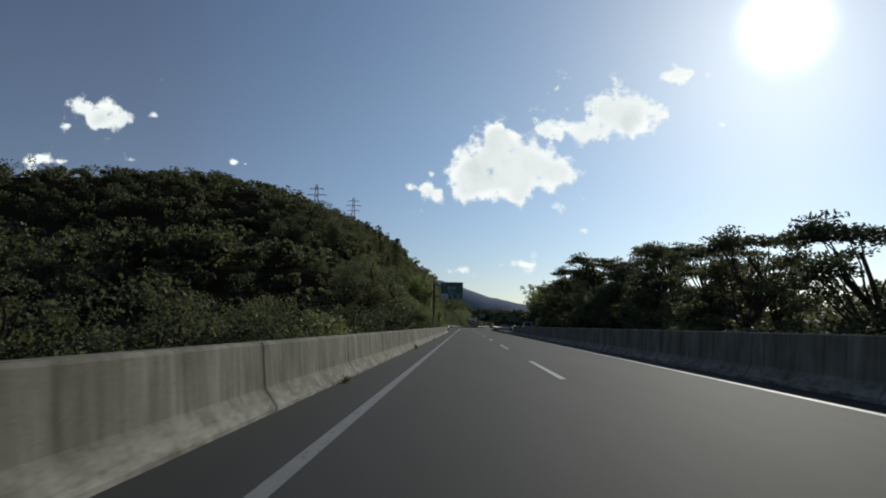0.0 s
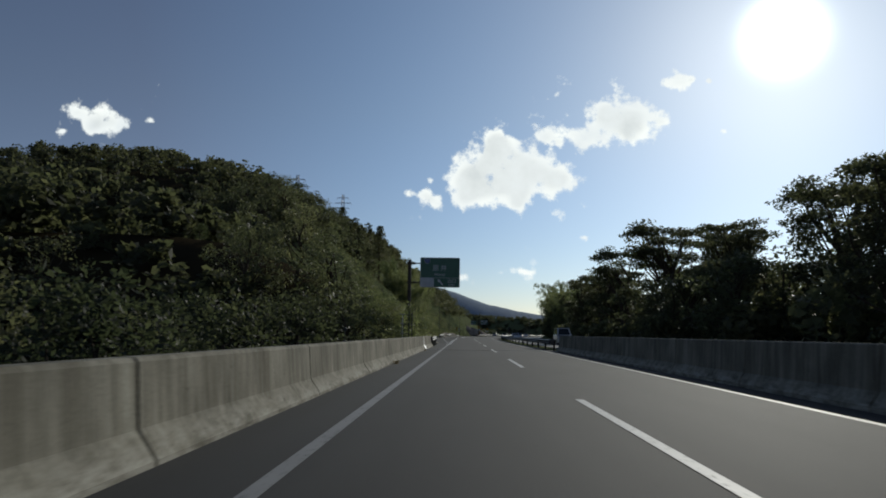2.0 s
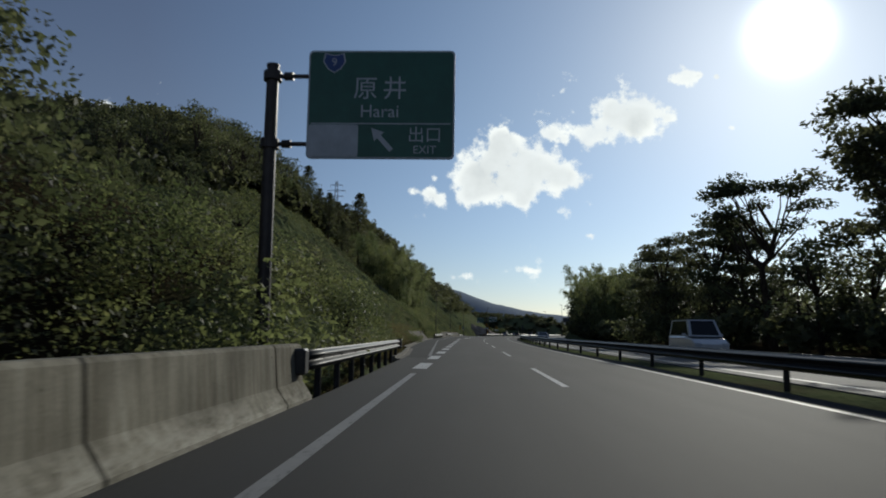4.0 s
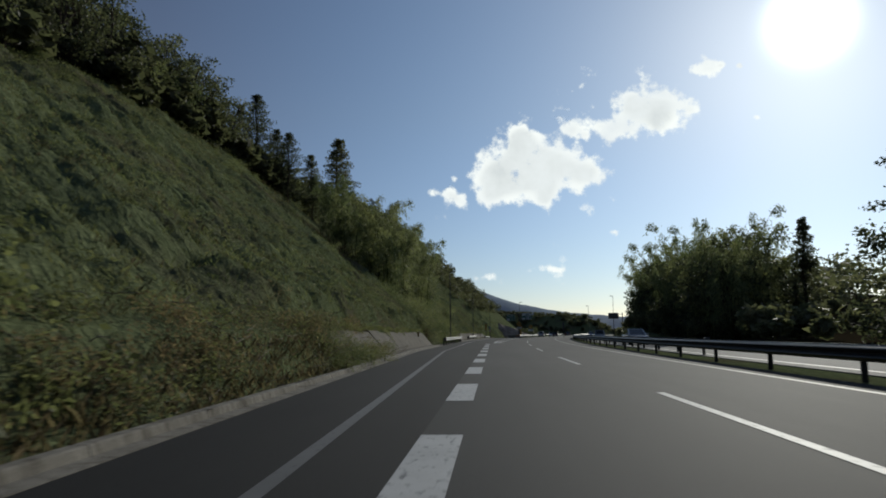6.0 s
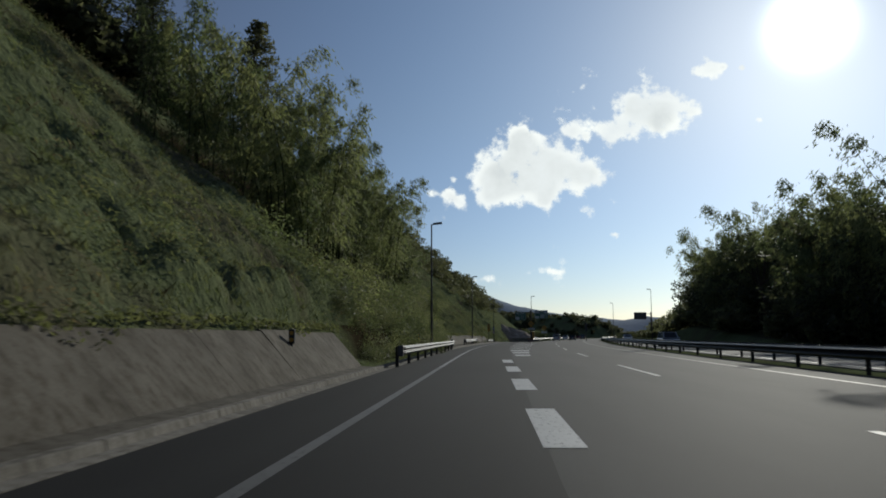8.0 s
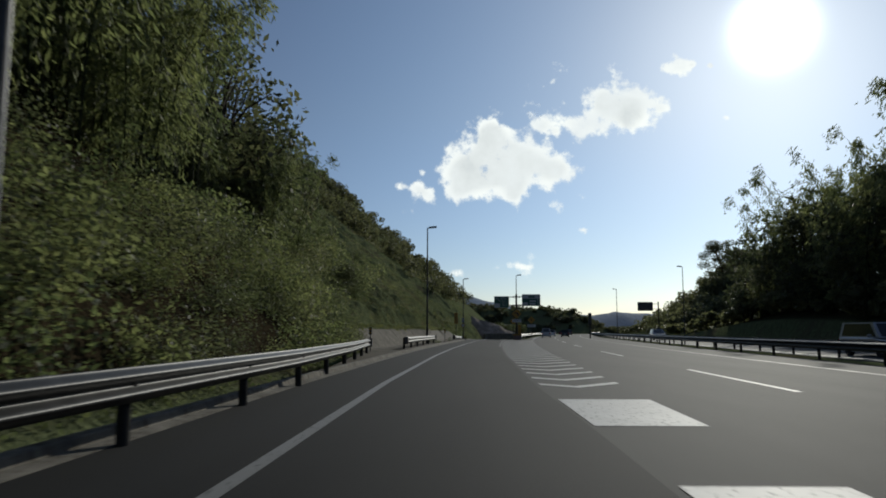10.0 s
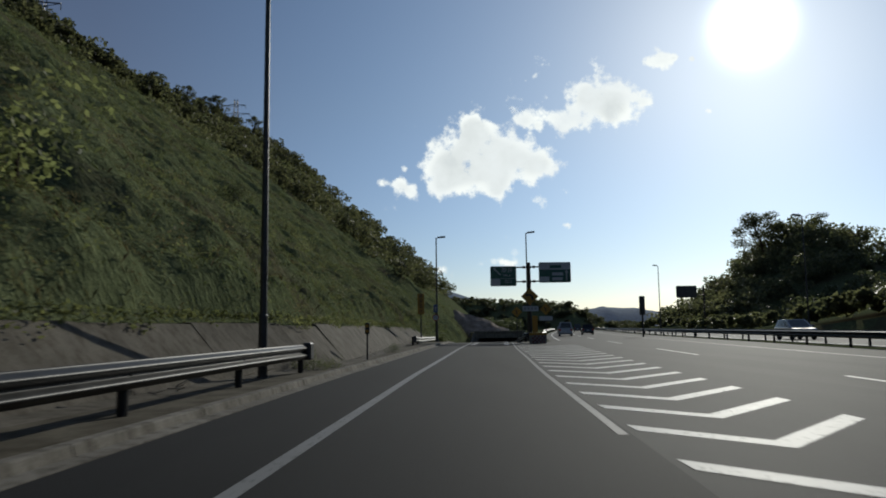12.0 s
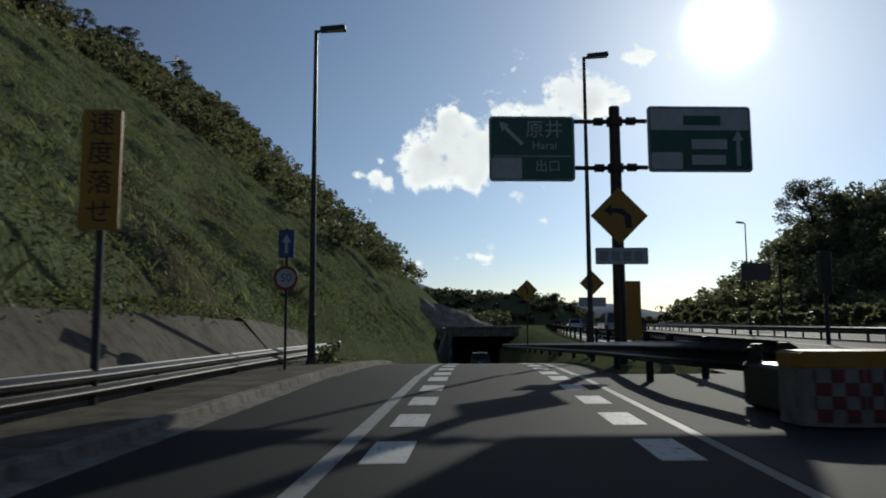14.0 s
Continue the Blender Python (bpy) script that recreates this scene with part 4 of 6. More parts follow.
def marker_post(x, y):
    s = thing("marker_post", "black roadside delineator with round amber reflectors", "delineator", "roadside delineators", at=(x, y, 0))
    part("post", Geo().tube([(0, 0, -0.3), (0, 0, 1.0)], 0.03, 8), SIGN_BLACK, s)
    part("base", Geo().tube([(0, 0, 0), (0, 0, 0.06)], 0.07, 10), SIGN_BLACK, s)
    h = part("head", Geo().box(-0.08, 0.08, -0.05, 0.05, 0.98, 1.36, 0.02), SIGN_BLACK, s)
    for z in (1.08, 1.26):
        part("reflector", disc(0, z, 0.055, -0.06, -0.051, 14), SIGN_YELLOW, h)


marker_post(-3.62, 313.1)
marker_post(-7.0, 242.5)
marker_post(-7.4, 213.5)
marker_post(-6.9, 279.5)


def parapet_reflector(x, y):
    s = thing("parapet_reflector", "small round reflector on a short post clamped to the parapet", "delineator", "parapet delineators", at=(x, y, 0.9))
    part("post", Geo().tube([(0, 0, -0.03), (0, 0, 0.26)], 0.012, 8), DARK_STEEL, s)
    part("clamp", Geo().box(-0.04, 0.04, -0.03, 0.03, -0.01, 0.04, 0.006), DARK_STEEL, s)
    part("reflector", disc(0, 0.3, 0.05, -0.018, 0.0, 18), GALV, s)


parapet_reflector(-2.8, 68.4)


def access_gate():
    """A steel climbing gate on the abutment behind the parapet."""
    s = thing("access_gate", "narrow steel gate frame overgrown by a vine behind the parapet", "gate", at=pose(-4.3, 102.35, -0.35, 0, 0, 24))
    part("post", Geo().tube([(0, 0, 0), (0, 0, 2.8)], 0.022, 8), PLATE, s, "pale weathered steel post")
    for x in (0.5, 0.72):
        part("post", Geo().tube([(x, 0, 0), (x, 0, 3.0)], 0.04, 8), DARK_STEEL, s)
    for z in (1.4, 2.1, 2.78):
        part("crossbar", Geo().box(-0.12, 0.72, -0.025, 0.025, z - 0.025, z + 0.025, 0.005), DARK_STEEL, s)
        part("rung_cap", Geo().box(-0.16, 0.14, -0.04, 0.04, z + 0.03, z + 0.055, 0.005), PLATE, s)


access_gate()


# ================= crash cushion =================
# white and red dimmed in base colour for the cushion's shaded front
DIMMED_WHITE = surface("dimmed_white_sheeting", (0.2, 0.195, 0.18), (0.34, 0.33, 0.31), 4.0, 0.6)
DIMMED_RED = surface("dimmed_red_sheeting", (0.13, 0.03, 0.025), (0.22, 0.045, 0.035), 4.0, 0.6)


def crash_cushion():
    s = thing("crash_cushion", "yellow crash cushion with red and white checks at the gore", "crash cushion", at=(5.7, 338.5, 0))
    nose = [(-0.5, 0.5), (-0.5, 0.22), (-0.46, 0.1), (-0.28, 0.0), (0, -0.04), (0.28, 0.0), (0.46, 0.1), (0.5, 0.22), (0.5, 0.5)]

    def ring(z0, z1, grow=0.0):
        vs = [(1.2 * x * (1 + grow), y - grow * 0.3, z) for z in (z0, z1) for x, y in nose]
        n = len(nose)
        return Geo().add(vs, [(k, (k + 1) % n, (k + 1) % n + n, k + n) for k in range(n)] + [tuple(range(n - 1, -1, -1)), tuple(range(n, 2 * n))])

    part("drum", ring(0.02, 0.6), DIMMED_WHITE, s)
    part("cap", ring(0.6, 0.74, 0.03), SIGN_YELLOW, s, "yellow plastic cap")
    part("lid", ring(0.74, 0.76, -0.06), SIGN_YELLOW, s)
    fx, fy = np.linspace(-0.585, 0.585, 10), lambda x: float(np.interp(abs(x), [0, 0.336, 0.552, 0.6], [-0.044, -0.004, 0.096, 0.215])) - 0.003
    for row in range(4):
        for k in range(9):
            if (row + k) % 2:
                z0, a, b = 0.06 + 0.13 * row, fx[k], fx[k + 1]
                vs = [(x, fy(x) + d, z) for d in (0, 0.012) for z in (z0, z0 + 0.13) for x in (a, b)]
                part("check", Geo().add(vs, [(0, 1, 3, 2), (4, 6, 7, 5), (0, 4, 5, 1), (2, 3, 7, 6), (0, 2, 6, 4), (1, 5, 7, 3)]), DIMMED_RED, s)
    part("tail", Geo().box(-0.3, 0.3, 0.5, 2.0, 0.02, 0.55, 0.04), DARK_STEEL, s)


crash_cushion()


# ================= lamps =================
lamp_master = []


def street_lamp(x, y, z=0.0, h=10.0, turn=0.0, lean=0.0):
    if lamp_master:
        ob = copy_thing(lamp_master[0], Matrix.LocRotScale((x, y, z), Euler((0, radians(lean), radians(turn))), (1, 1, h / 10)))
        return ob
    s = thing("street_lamp", "slender steel street lamp with a flat head, coloured backlit-dark", "street lamp", "street lamps", at=Matrix.LocRotScale((x, y, z), Euler((0, radians(lean), radians(turn))), (1, 1, h / 10)))
    # dark steel stands in for backlight: the silhouette tone is in the colour
    part("pole", Geo().tube([(0, 0, -0.2), (0, 0, 1.4), (0, 0, 1.45), (0, 0, 9.9)], [0.11, 0.1, 0.085, 0.05], 14), DARK_STEEL, s)
    part("base_collar", Geo().tube([(0, 0, -0.02), (0, 0, 0.14)], [0.16, 0.13], 14), DARK_STEEL, s)
    part("arm", Geo().tube([(0, 0, 9.82), (0.12, 0, 9.9), (0.3, 0, 9.93)], 0.04, 8), DARK_STEEL, s)
    head = part("head", Geo().add([(0.12, -0.1, 9.86), (0.12, 0.1, 9.86), (0.82, 0.15, 9.93), (0.82, -0.15, 9.93),
                                   (0.12, -0.08, 10.0), (0.12, 0.08, 10.0), (0.8, 0.11, 10.07), (0.8, -0.11, 10.07)],
                                  [(3, 2, 1, 0), (4, 5, 6, 7), (0, 1, 5, 4), (1, 2, 6, 5), (2, 3, 7, 6), (3, 0, 4, 7)]), DARK_STEEL, s)
    part("lens", Geo().add([(0.3, -0.09, 9.868), (0.3, 0.09, 9.868), (0.76, 0.12, 9.914), (0.76, -0.12, 9.914)], [(3, 2, 1, 0)]), SIGN_WHITE, head)
    lamp_master.append(s)
    return s


street_lamp(-6.6, 248.4, 0, 9.8)
street_lamp(-5.0, 304.3, 0, 10.6)
street_lamp(-1.52, 350.5, 0, 9.4)
street_lamp(6.9, 354.5, 0, 10.3)
street_lamp(32.0, 396.4, 0, 10.6, 180)
street_lamp(33.5, 355.5, 0, 11.8, 180)


# ================= pylons =================
def pylon(x, y, z, h):
    s = thing("transmission_tower", "grey steel lattice power pylon on the wooded ridge", "pylon", "power pylons", at=(x, y, z))
    g = Geo()
    w0, w1, n = h * 0.075, h * 0.018, 7
    lev = [(h * i / n, w0 + (w1 - w0) * (i / n) ** 0.75) for i in range(n + 1)]
    for sx, sy in ((1, 1), (1, -1), (-1, 1), (-1, -1)):
        g.tube([(sx * w, sy * w, zz) for zz, w in lev], 0.11, 4)
    for (za, wa), (zb, wb) in zip(lev, lev[1:]):
        for (ax, ay), (bx, by) in (((1, 1), (-1, 1)), ((-1, 1), (-1, -1)), ((-1, -1), (1, -1)), ((1, -1), (1, 1))):
            g.tube([(ax * wa, ay * wa, za), (bx * wb, by * wb, zb)], 0.06, 3, False)
            g.tube([(bx * wa, by * wa, za), (ax * wb, ay * wb, zb)], 0.06, 3, False)
    part("lattice", g, DARK_STEEL, s)
    for k, (zz, ln) in enumerate(((0.68, 0.15), (0.8, 0.19), (0.92, 0.13))):
        arm = part("cross_arm", Geo().tube([(-ln * h, 0, zz * h), (0, 0, zz * h + 0.5), (ln * h, 0, zz * h)], 0.16, 4).tube([(-ln * h, 0, zz * h), (0, 0, zz * h - 0.8), (ln * h, 0, zz * h)], 0.1, 4), DARK_STEEL, s)
        for sx in (-1, 1):
            part("insulator", Geo().tube([(sx * ln * h, 0, zz * h), (sx * ln * h, 0, zz * h - 1.6)], 0.14, 6), SIGN_WHITE, arm)


# ================= vehicles =================
GLASS = bpy.data.materials.new("car_glass")
GLASS.use_nodes = True
gb = GLASS.node_tree.nodes["Principled BSDF"]
gb.inputs["Base Color"].default_value = (0.015, 0.018, 0.02, 1)
gb.inputs["Roughness"].default_value = 0.06
LAMP_RED = plain("tail_lamp_red", (0.45, 0.02, 0.02), 0.25)
LAMP_CLEAR = plain("head_lamp_clear", (0.6, 0.62, 0.64), 0.15)
paints = {}


def car_paint(name, c):
    if name not in paints:
        m = bpy.data.materials.new(name)
        m.use_nodes = True
        b = m.node_tree.nodes["Principled BSDF"]
        dust = noise_of(m.node_tree, 3, 4)
        m.node_tree.links.new(ramp(m.node_tree, dust, [(0.3, tuple(v * 0.85 for v in c)), (0.7, c)]), b.inputs["Base Color"])
        b.inputs["Roughness"].default_value, b.inputs["Metallic"].default_value, b.inputs["Coat Weight"].default_value = 0.35, 0.25, 0.6
        paints[name] = m
    return paints[name]


def car(label, paint, x, y, z, heading, length=4.4, width=1.7, height=1.5, van=False):
    """A parked car seen from behind: its nose points along +y of its own frame."""
    s = thing("van" if van else "car", label, "van" if van else "car", "cars on the motorway", at=pose(x, y, z, 0, 0, heading))
    L, w, h = length / 2, width / 2, height
    waist = 0.62 * h if not van else 0.56 * h
    low = [(-L, 0.35), (-L + 0.03, waist * 0.72), (-L + 0.1, waist), (L * 0.35, waist), (L * 0.8, waist * 0.88), (L, waist * 0.66), (L, 0.3), (L - 0.15, 0.2), (-L + 0.15, 0.22)]
    g = Geo()
    secs = [(-w, 0.93), (-w * 0.96, 1.0), (w * 0.96, 1.0), (w, 0.93)]
    vs = [(sx, py * f, 0.2 + (pz - 0.2) * f) for sx, f in secs for py, pz in low]
    n = len(low)
    g.add(vs, [(k * n + i, k * n + (i + 1) % n, (k + 1) * n + (i + 1) % n, (k + 1) * n + i) for k in range(3) for i in range(n)] + [tuple(range(n - 1, -1, -1)), tuple(range(3 * n, 4 * n))])
    body = part("body", g, paint, s)
    back, front = (-L + 0.06, L * 0.62) if van else (-L + 0.2, L * 0.5)
    rb, rf = (-L + 0.2, L * 0.3) if van else (-L + 0.65, L * 0.02)
    tw = w * 0.8
    cab = [(-w * 0.95, back, waist), (w * 0.95, back, waist), (w * 0.95, front, waist), (-w * 0.95, front, waist), (-tw, rb, h), (tw, rb, h), (tw, rf, h), (-tw, rf, h)]
    part("roof", Geo().add(cab, [(4, 5, 6, 7), (0, 1, 5, 4), (1, 2, 6, 5), (2, 3, 7, 6), (3, 0, 4, 7), (3, 2, 1, 0)]), paint, s)

    def pane(name, a, b, c, d, grow=0.012):
        p = [Vector(cab[i]) for i in (a, b, c, d)]
        mid = sum(p, Vector()) / 4
        nrm = (p[1] - p[0]).cross(p[3] - p[0]).normalized()
        if nrm.dot(mid - Vector((0, 0, (waist + h) / 2))) < 0:
            nrm = -nrm
        q = [mid + (v - mid) * 0.84 + nrm * grow for v in p]
        part(name, Geo().add(q + [v - nrm * 0.02 for v in q], [(0, 1, 2, 3), (7, 6, 5, 4), (0, 4, 5, 1), (1, 5, 6, 2), (2, 6, 7, 3), (3, 7, 4, 0)]), GLASS, s)

    pane("rear_window", 0, 1, 5, 4)
    pane("side_window", 1, 2, 6, 5)
    pane("windscreen", 2, 3, 7, 6)
    pane("side_window", 3, 0, 4, 7)
    for sx in (-1, 1):
        part("tail_light", Geo().box(sx * w * 0.82 - 0.12, sx * w * 0.82 + 0.12, -L - 0.02, -L + 0.1, waist * 0.66, waist * 0.92, 0.02), LAMP_RED, s)
        part("head_light", Geo().box(sx * w * 0.78 - 0.17, sx * w * 0.78 + 0.17, L - 0.12, L + 0.02, waist * 0.56, waist * 0.72, 0.02), LAMP_CLEAR, s)
        part("mirror", Geo().box(sx * (w + 0.09) - 0.09, sx * (w + 0.09) + 0.09, L * 0.36, L * 0.36 + 0.1, waist, waist + 0.15, 0.02), paint, s)
        for sy in (-0.6, 0.62):
            cx, cy = sx * (w - 0.1), sy * L
            wh = part("wheel", Geo().tube([(cx - 0.1, cy, 0.31), (cx + 0.1, cy, 0.31)], 0.31, 18), RUBBER, s)
            part("rim", Geo().tube([(cx + sx * 0.09, cy, 0.31), (cx + sx * 0.115, cy, 0.31)], 0.19, 12), GALV, wh)
    part("bumper", Geo().box(-w * 0.94, w * 0.94, -L - 0.05, -L + 0.12, 0.3, 0.52, 0.03), paint, s)
    part("number_plate", Geo().box(-0.17, 0.17, -L - 0.062, -L - 0.052, 0.55, 0.72), SIGN_WHITE, s)
    return s


SILVER = car_paint("silver_paint", (0.42, 0.43, 0.45))
WHITE = car_paint("white_paint", (0.7, 0.7, 0.7))
BLACK = car_paint("black_paint", (0.02, 0.02, 0.024))
RED = car_paint("dark_red_paint", (0.22, 0.02, 0.02))
lane_turn = lambda y: -math.degrees(math.atan(float(lane_line(y + 1) - lane_line(y - 1)) / 2))
car("silver minivan on the motorway ahead", SILVER, float(lane_line(380)) - 1.8, 380, 0, lane_turn(380), 4.5, 1.7, 1.75, True)
car("dark hatchback overtaking on the motorway", BLACK, float(lane_line(394)) + 1.8, 394, 0, lane_turn(394), 4.2, 1.7, 1.5)
car("white estate car far along the motorway", WHITE, float(lane_line(422)) - 1.8, 422, 0, lane_turn(422), 4.5, 1.7, 1.5)
car("dark van far along the motorway", BLACK, float(lane_line(462)) + 1.8, 462, 0, lane_turn(462), 4.6, 1.75, 1.9, True)
car("red car far along the motorway", RED, float(lane_line(505)) - 1.8, 505, 0, lane_turn(505), 4.2, 1.7, 1.45)
car("black hatchback driving down the exit ramp", BLACK, float(left_line(396)) + 1.6, 396, float(ramp_z(396)), -4.5, 4.2, 1.7, 1.5)
car("silver estate car facing on the opposite carriageway", SILVER, 17.6, 276, -0.01, 177, 4.7, 1.75, 1.6, True)
car("white van on the opposite carriageway", WHITE, 12.3, 139, -0.01, 180, 4.7, 1.75, 2.0, True)
car("silver sedan on the opposite carriageway", SILVER, 12.2, 217, -0.01, 180, 4.5, 1.7, 1.45)
car("pale car on the opposite carriageway", SILVER, 25.5, 342, -0.01, 173, 4.5, 1.7, 1.5)


# ================= clouds and far mountain =================
def make_cloud_material():
    m = bpy.data.materials.new("cloud")
    m.use_nodes = True
    nt = m.node_tree
    nodes, links = nt.nodes, nt.links
    nodes.remove(nodes["Principled BSDF"])
    att = nodes.new("ShaderNodeAttribute")
    att.attribute_name = "cloud_mass"
    n1 = noise_of(nt, 0.0072, 12, rough=0.62)
    n2 = noise_of(nt, 0.0034, 5)

    def offset(noise_fac, gain):
        """The cloud's mass, roughened by noise."""
        m1 = nodes.new("ShaderNodeMath")
        m1.operation = "SUBTRACT"
        links.new(noise_fac, m1.inputs[0])
        m1.inputs[1].default_value = 0.5
        m2 = nodes.new("ShaderNodeMath")
        m2.operation = "MULTIPLY_ADD"
        links.new(m1.outputs[0], m2.inputs[0])
        m2.inputs[1].default_value = gain
        links.new(att.outputs["Fac"], m2.inputs[2])
        return m2.outputs[0]

    def step(value, lo, hi):
        r = nodes.new("ShaderNodeMapRange")
        r.interpolation_type = "SMOOTHSTEP"
        r.inputs["From Min"].default_value, r.inputs["From Max"].default_value = lo, hi
        links.new(value, r.inputs["Value"])
        return r.outputs[0]

    cover = step(offset(n1, 4.4), 0.3, 1.1)
    thick = step(offset(n2, 3.0), 0.9, 2.3)
    # sunlit white and the backlit grey middle, painted as emission
    grey = mixed(nt, (1.0, 1.0, 0.98), (0.66, 0.68, 0.7), thick)
    soft = ramp(nt, n2, [(0.35, (0.84, 0.86, 0.89)), (0.62, (1.03, 1.03, 1.01))])
    em = nodes.new("ShaderNodeEmission")
    links.new(mixed(nt, grey, soft, 1.0, "MULTIPLY"), em.inputs["Color"])
    tr = nodes.new("ShaderNodeBsdfTransparent")
    mix = nodes.new("ShaderNodeMixShader")
    links.new(cover, mix.inputs[0])
    links.new(tr.outputs[0], mix.inputs[1])
    links.new(em.outputs[0], mix.inputs[2])
    links.new(mix.outputs[0], nodes["Material Output"].inputs["Surface"])
    return m


CLOUD = make_cloud_material()


cloud_layers = []


def cloud(label, lobes, flatness=0.8, weight=1.0):
    """A far cloud: a soft-edged sheet whose density is the sum of a few lobes of (x, z, radius)."""
    cloud_layers.append(label)
    lobes = [(a, b, r * 0.69) for a, b, r in lobes]
    y = 4700.0 + 6.0 * len(cloud_layers)
    x0, x1 = min(a - 1.9 * r for a, b, r in lobes), max(a + 1.9 * r for a, b, r in lobes)
    z0, z1 = min(b - 1.9 * r for a, b, r in lobes), max(b + 1.9 * r for a, b, r in lobes)
    nx, nz = 56, 40
    gx, gz = np.meshgrid(np.linspace(x0, x1, nx), np.linspace(z0, z1, nz))
    d = np.zeros_like(gx)
    for a, b, r in lobes:
        d += 1.15 * np.exp(-1.5 * (((gx - a) / r) ** 2 + ((gz - b) / (r * flatness)) ** 2))
    d = np.minimum(d, 1.9) * weight - 0.12
    edge = np.minimum.reduce([gx - x0, x1 - gx, gz - z0, z1 - gz]) / (0.12 * (z1 - z0))
    d = np.where(edge < 1, d - 1.2 * (1 - np.clip(edge, 0, 1)), d)
    me_v = np.stack([gx.ravel(), np.full(gx.size, y), gz.ravel()], 1)
    i, j = np.meshgrid(np.arange(nz - 1), np.arange(nx - 1), indexing="ij")
    a = (i * nx + j).ravel()
    me = raw_mesh("cloud", me_v, np.stack([a, a + 1, a + nx + 1, a + nx], 1))
    me.attributes.new("cloud_mass", "FLOAT", "POINT").data.foreach_set("value", d.ravel().astype(np.float32))
    return thing("cloud", label, "cloud", "clouds in the sky", data=me, material=CLOUD, kind="structure")


cloud("large white cumulus cloud with a grey middle", [(190, 1243, 231), (278, 1127, 295), (112, 1076, 250), (-17, 1023, 231), (91, 964, 249), (406, 1123, 293), (548, 1043, 291), (655, 1021, 193), (238, 997, 229), (381, 910, 169), (-43, 1187, 99), (-13, 877, 158), (342, 852, 110), (210, 1300, 145)], 0.9, 0.85)
cloud("small white cumulus cloud", [(-277, 919, 126), (-204, 871, 132), (-370, 932, 66)], 0.8)
cloud("tiny puff of cloud", [(-231, 1019, 53)], weight=0.8)
cloud("white cumulus cloud with sunlit white painted as glow", [(911, 1520, 207), (1056, 1515, 245), (1198, 1483, 205), (1320, 1440, 115), (941, 1387, 245), (1120, 1361, 192), (830, 1315, 155), (723, 1349, 123), (560, 1363, 157), (525, 1304, 124), (630, 1285, 71)], 0.9, 0.85)
cloud("tiny puff of cloud", [(447, 1482, 72)], weight=0.9)
cloud("thin wisp of cloud", [(613, 1621, 52), (557, 1592, 39)], weight=0.8)
cloud("small white cloud near the sun", [(1397, 1718, 128), (1480, 1725, 109), (1534, 1742, 51)], 0.8, weight=0.8)
cloud("tiny puff of cloud", [(1652, 1737, 38)], weight=0.85)
cloud("tiny puff of cloud", [(1741, 1386, 44)], weight=0.75)
cloud("faint wisp of cloud low in the sky", [(801, 649, 95)], 0.6, weight=0.72)
cloud("soft white cloud over the wooded hill", [(-2571, 1450, 235), (-2409, 1411, 190), (-2733, 1490, 150), (-2191, 1432, 80), (-2808, 1351, 70), (-2600, 1370, 170)], 0.68)
cloud("faint band of cloud low in the sky", [(308, 425, 153), (423, 411, 106)], 0.35, weight=0.7)
cloud("faint band of cloud low in the sky", [(-29, 364, 176)], 0.3, weight=0.7)
cloud("flat cloud behind the wooded ridge", [(-3008, 1122, 176), (-2843, 1104, 94)], 0.35, weight=0.9)
cloud("small cloud behind the wooded ridge", [(-2331, 1116, 73)], 0.5, weight=0.9)
cloud("small cloud behind the wooded ridge", [(-1621, 1110, 71), (-1539, 1098, 47)], 0.5, weight=0.9)


def far_ridge(name, y, pts, depth, label, mat):
    xs = np.linspace(pts[0][0], pts[-1][0], 90)
    hz = np.interp(xs, [p[0] for p in pts], [p[1] for p in pts])
    hz = hz + np.array([6 * noise.noise((x * 0.012, 0, y)) + 3 * noise.noise((x * 0.05, 0, y)) for x in xs])
    rows = []
    for t in np.linspace(0, 1, 10):
        rows.append(np.stack([xs, np.full_like(xs, y + (t - 0.5) * depth), np.maximum(hz, 1) * math.sin(math.pi * t) - 3], 1))
    v = np.concatenate(rows)
    i, j = np.meshgrid(np.arange(9), np.arange(89), indexing="ij")
    a = (i * 90 + j).ravel()
    return thing(name, label, "mountain", data=raw_mesh(name, v, np.stack([a, a + 1, a + 91, a + 90], 1), True), material=mat, kind="structure")


far_ridge("backdrop_mountain", 3800, [(-1500, 120), (-700, 260), (-250, 270), (-60, 225), (60, 180), (200, 140), (380, 110), (900, 60)], 900, "mountain far down the valley with blue haze painted on", PAINTED_HAZE)
far_ridge("backdrop_hills", 2400, [(150, 25), (330, 42), (460, 62), (560, 60), (700, 35), (1500, 60)], 500, "hills beyond the motorway with blue haze painted on", PAINTED_HAZE)


# ================= vegetation =================
rng = np.random.default_rng(7)


def unit(v):
    return v / np.maximum(np.linalg.norm(v, axis=1), 1e-6)[:, None]


def leaves(centres, size, droop=0.3, slim=0.5, along=None):
    """Pointed, slightly folded leaf blades round the given centres: verts and quads."""
    n = len(centres)
    a = rng.normal(size=(n, 3))
    a[:, 2] = a[:, 2] * 0.6 - droop
    if along is not None:
        a = a * 0.42 + along
    a = unit(a)
    b = unit(np.cross(a, rng.normal(size=(n, 3)) + np.array([0, 0, 1.2])))
    s = (np.asarray(size) * rng.uniform(0.6, 1.3, n))[:, None] if np.ndim(size) == 0 else (size * rng.uniform(0.6, 1.3, n))[:, None]
    fold = np.cross(a, b) * s * 0.16
    v = np.stack([centres - a * s, centres + b * s * slim + fold, centres + a * s, centres - b * s * slim + fold], 1).reshape(-1, 3)
    return v, np.arange(4 * n).reshape(n, 4)


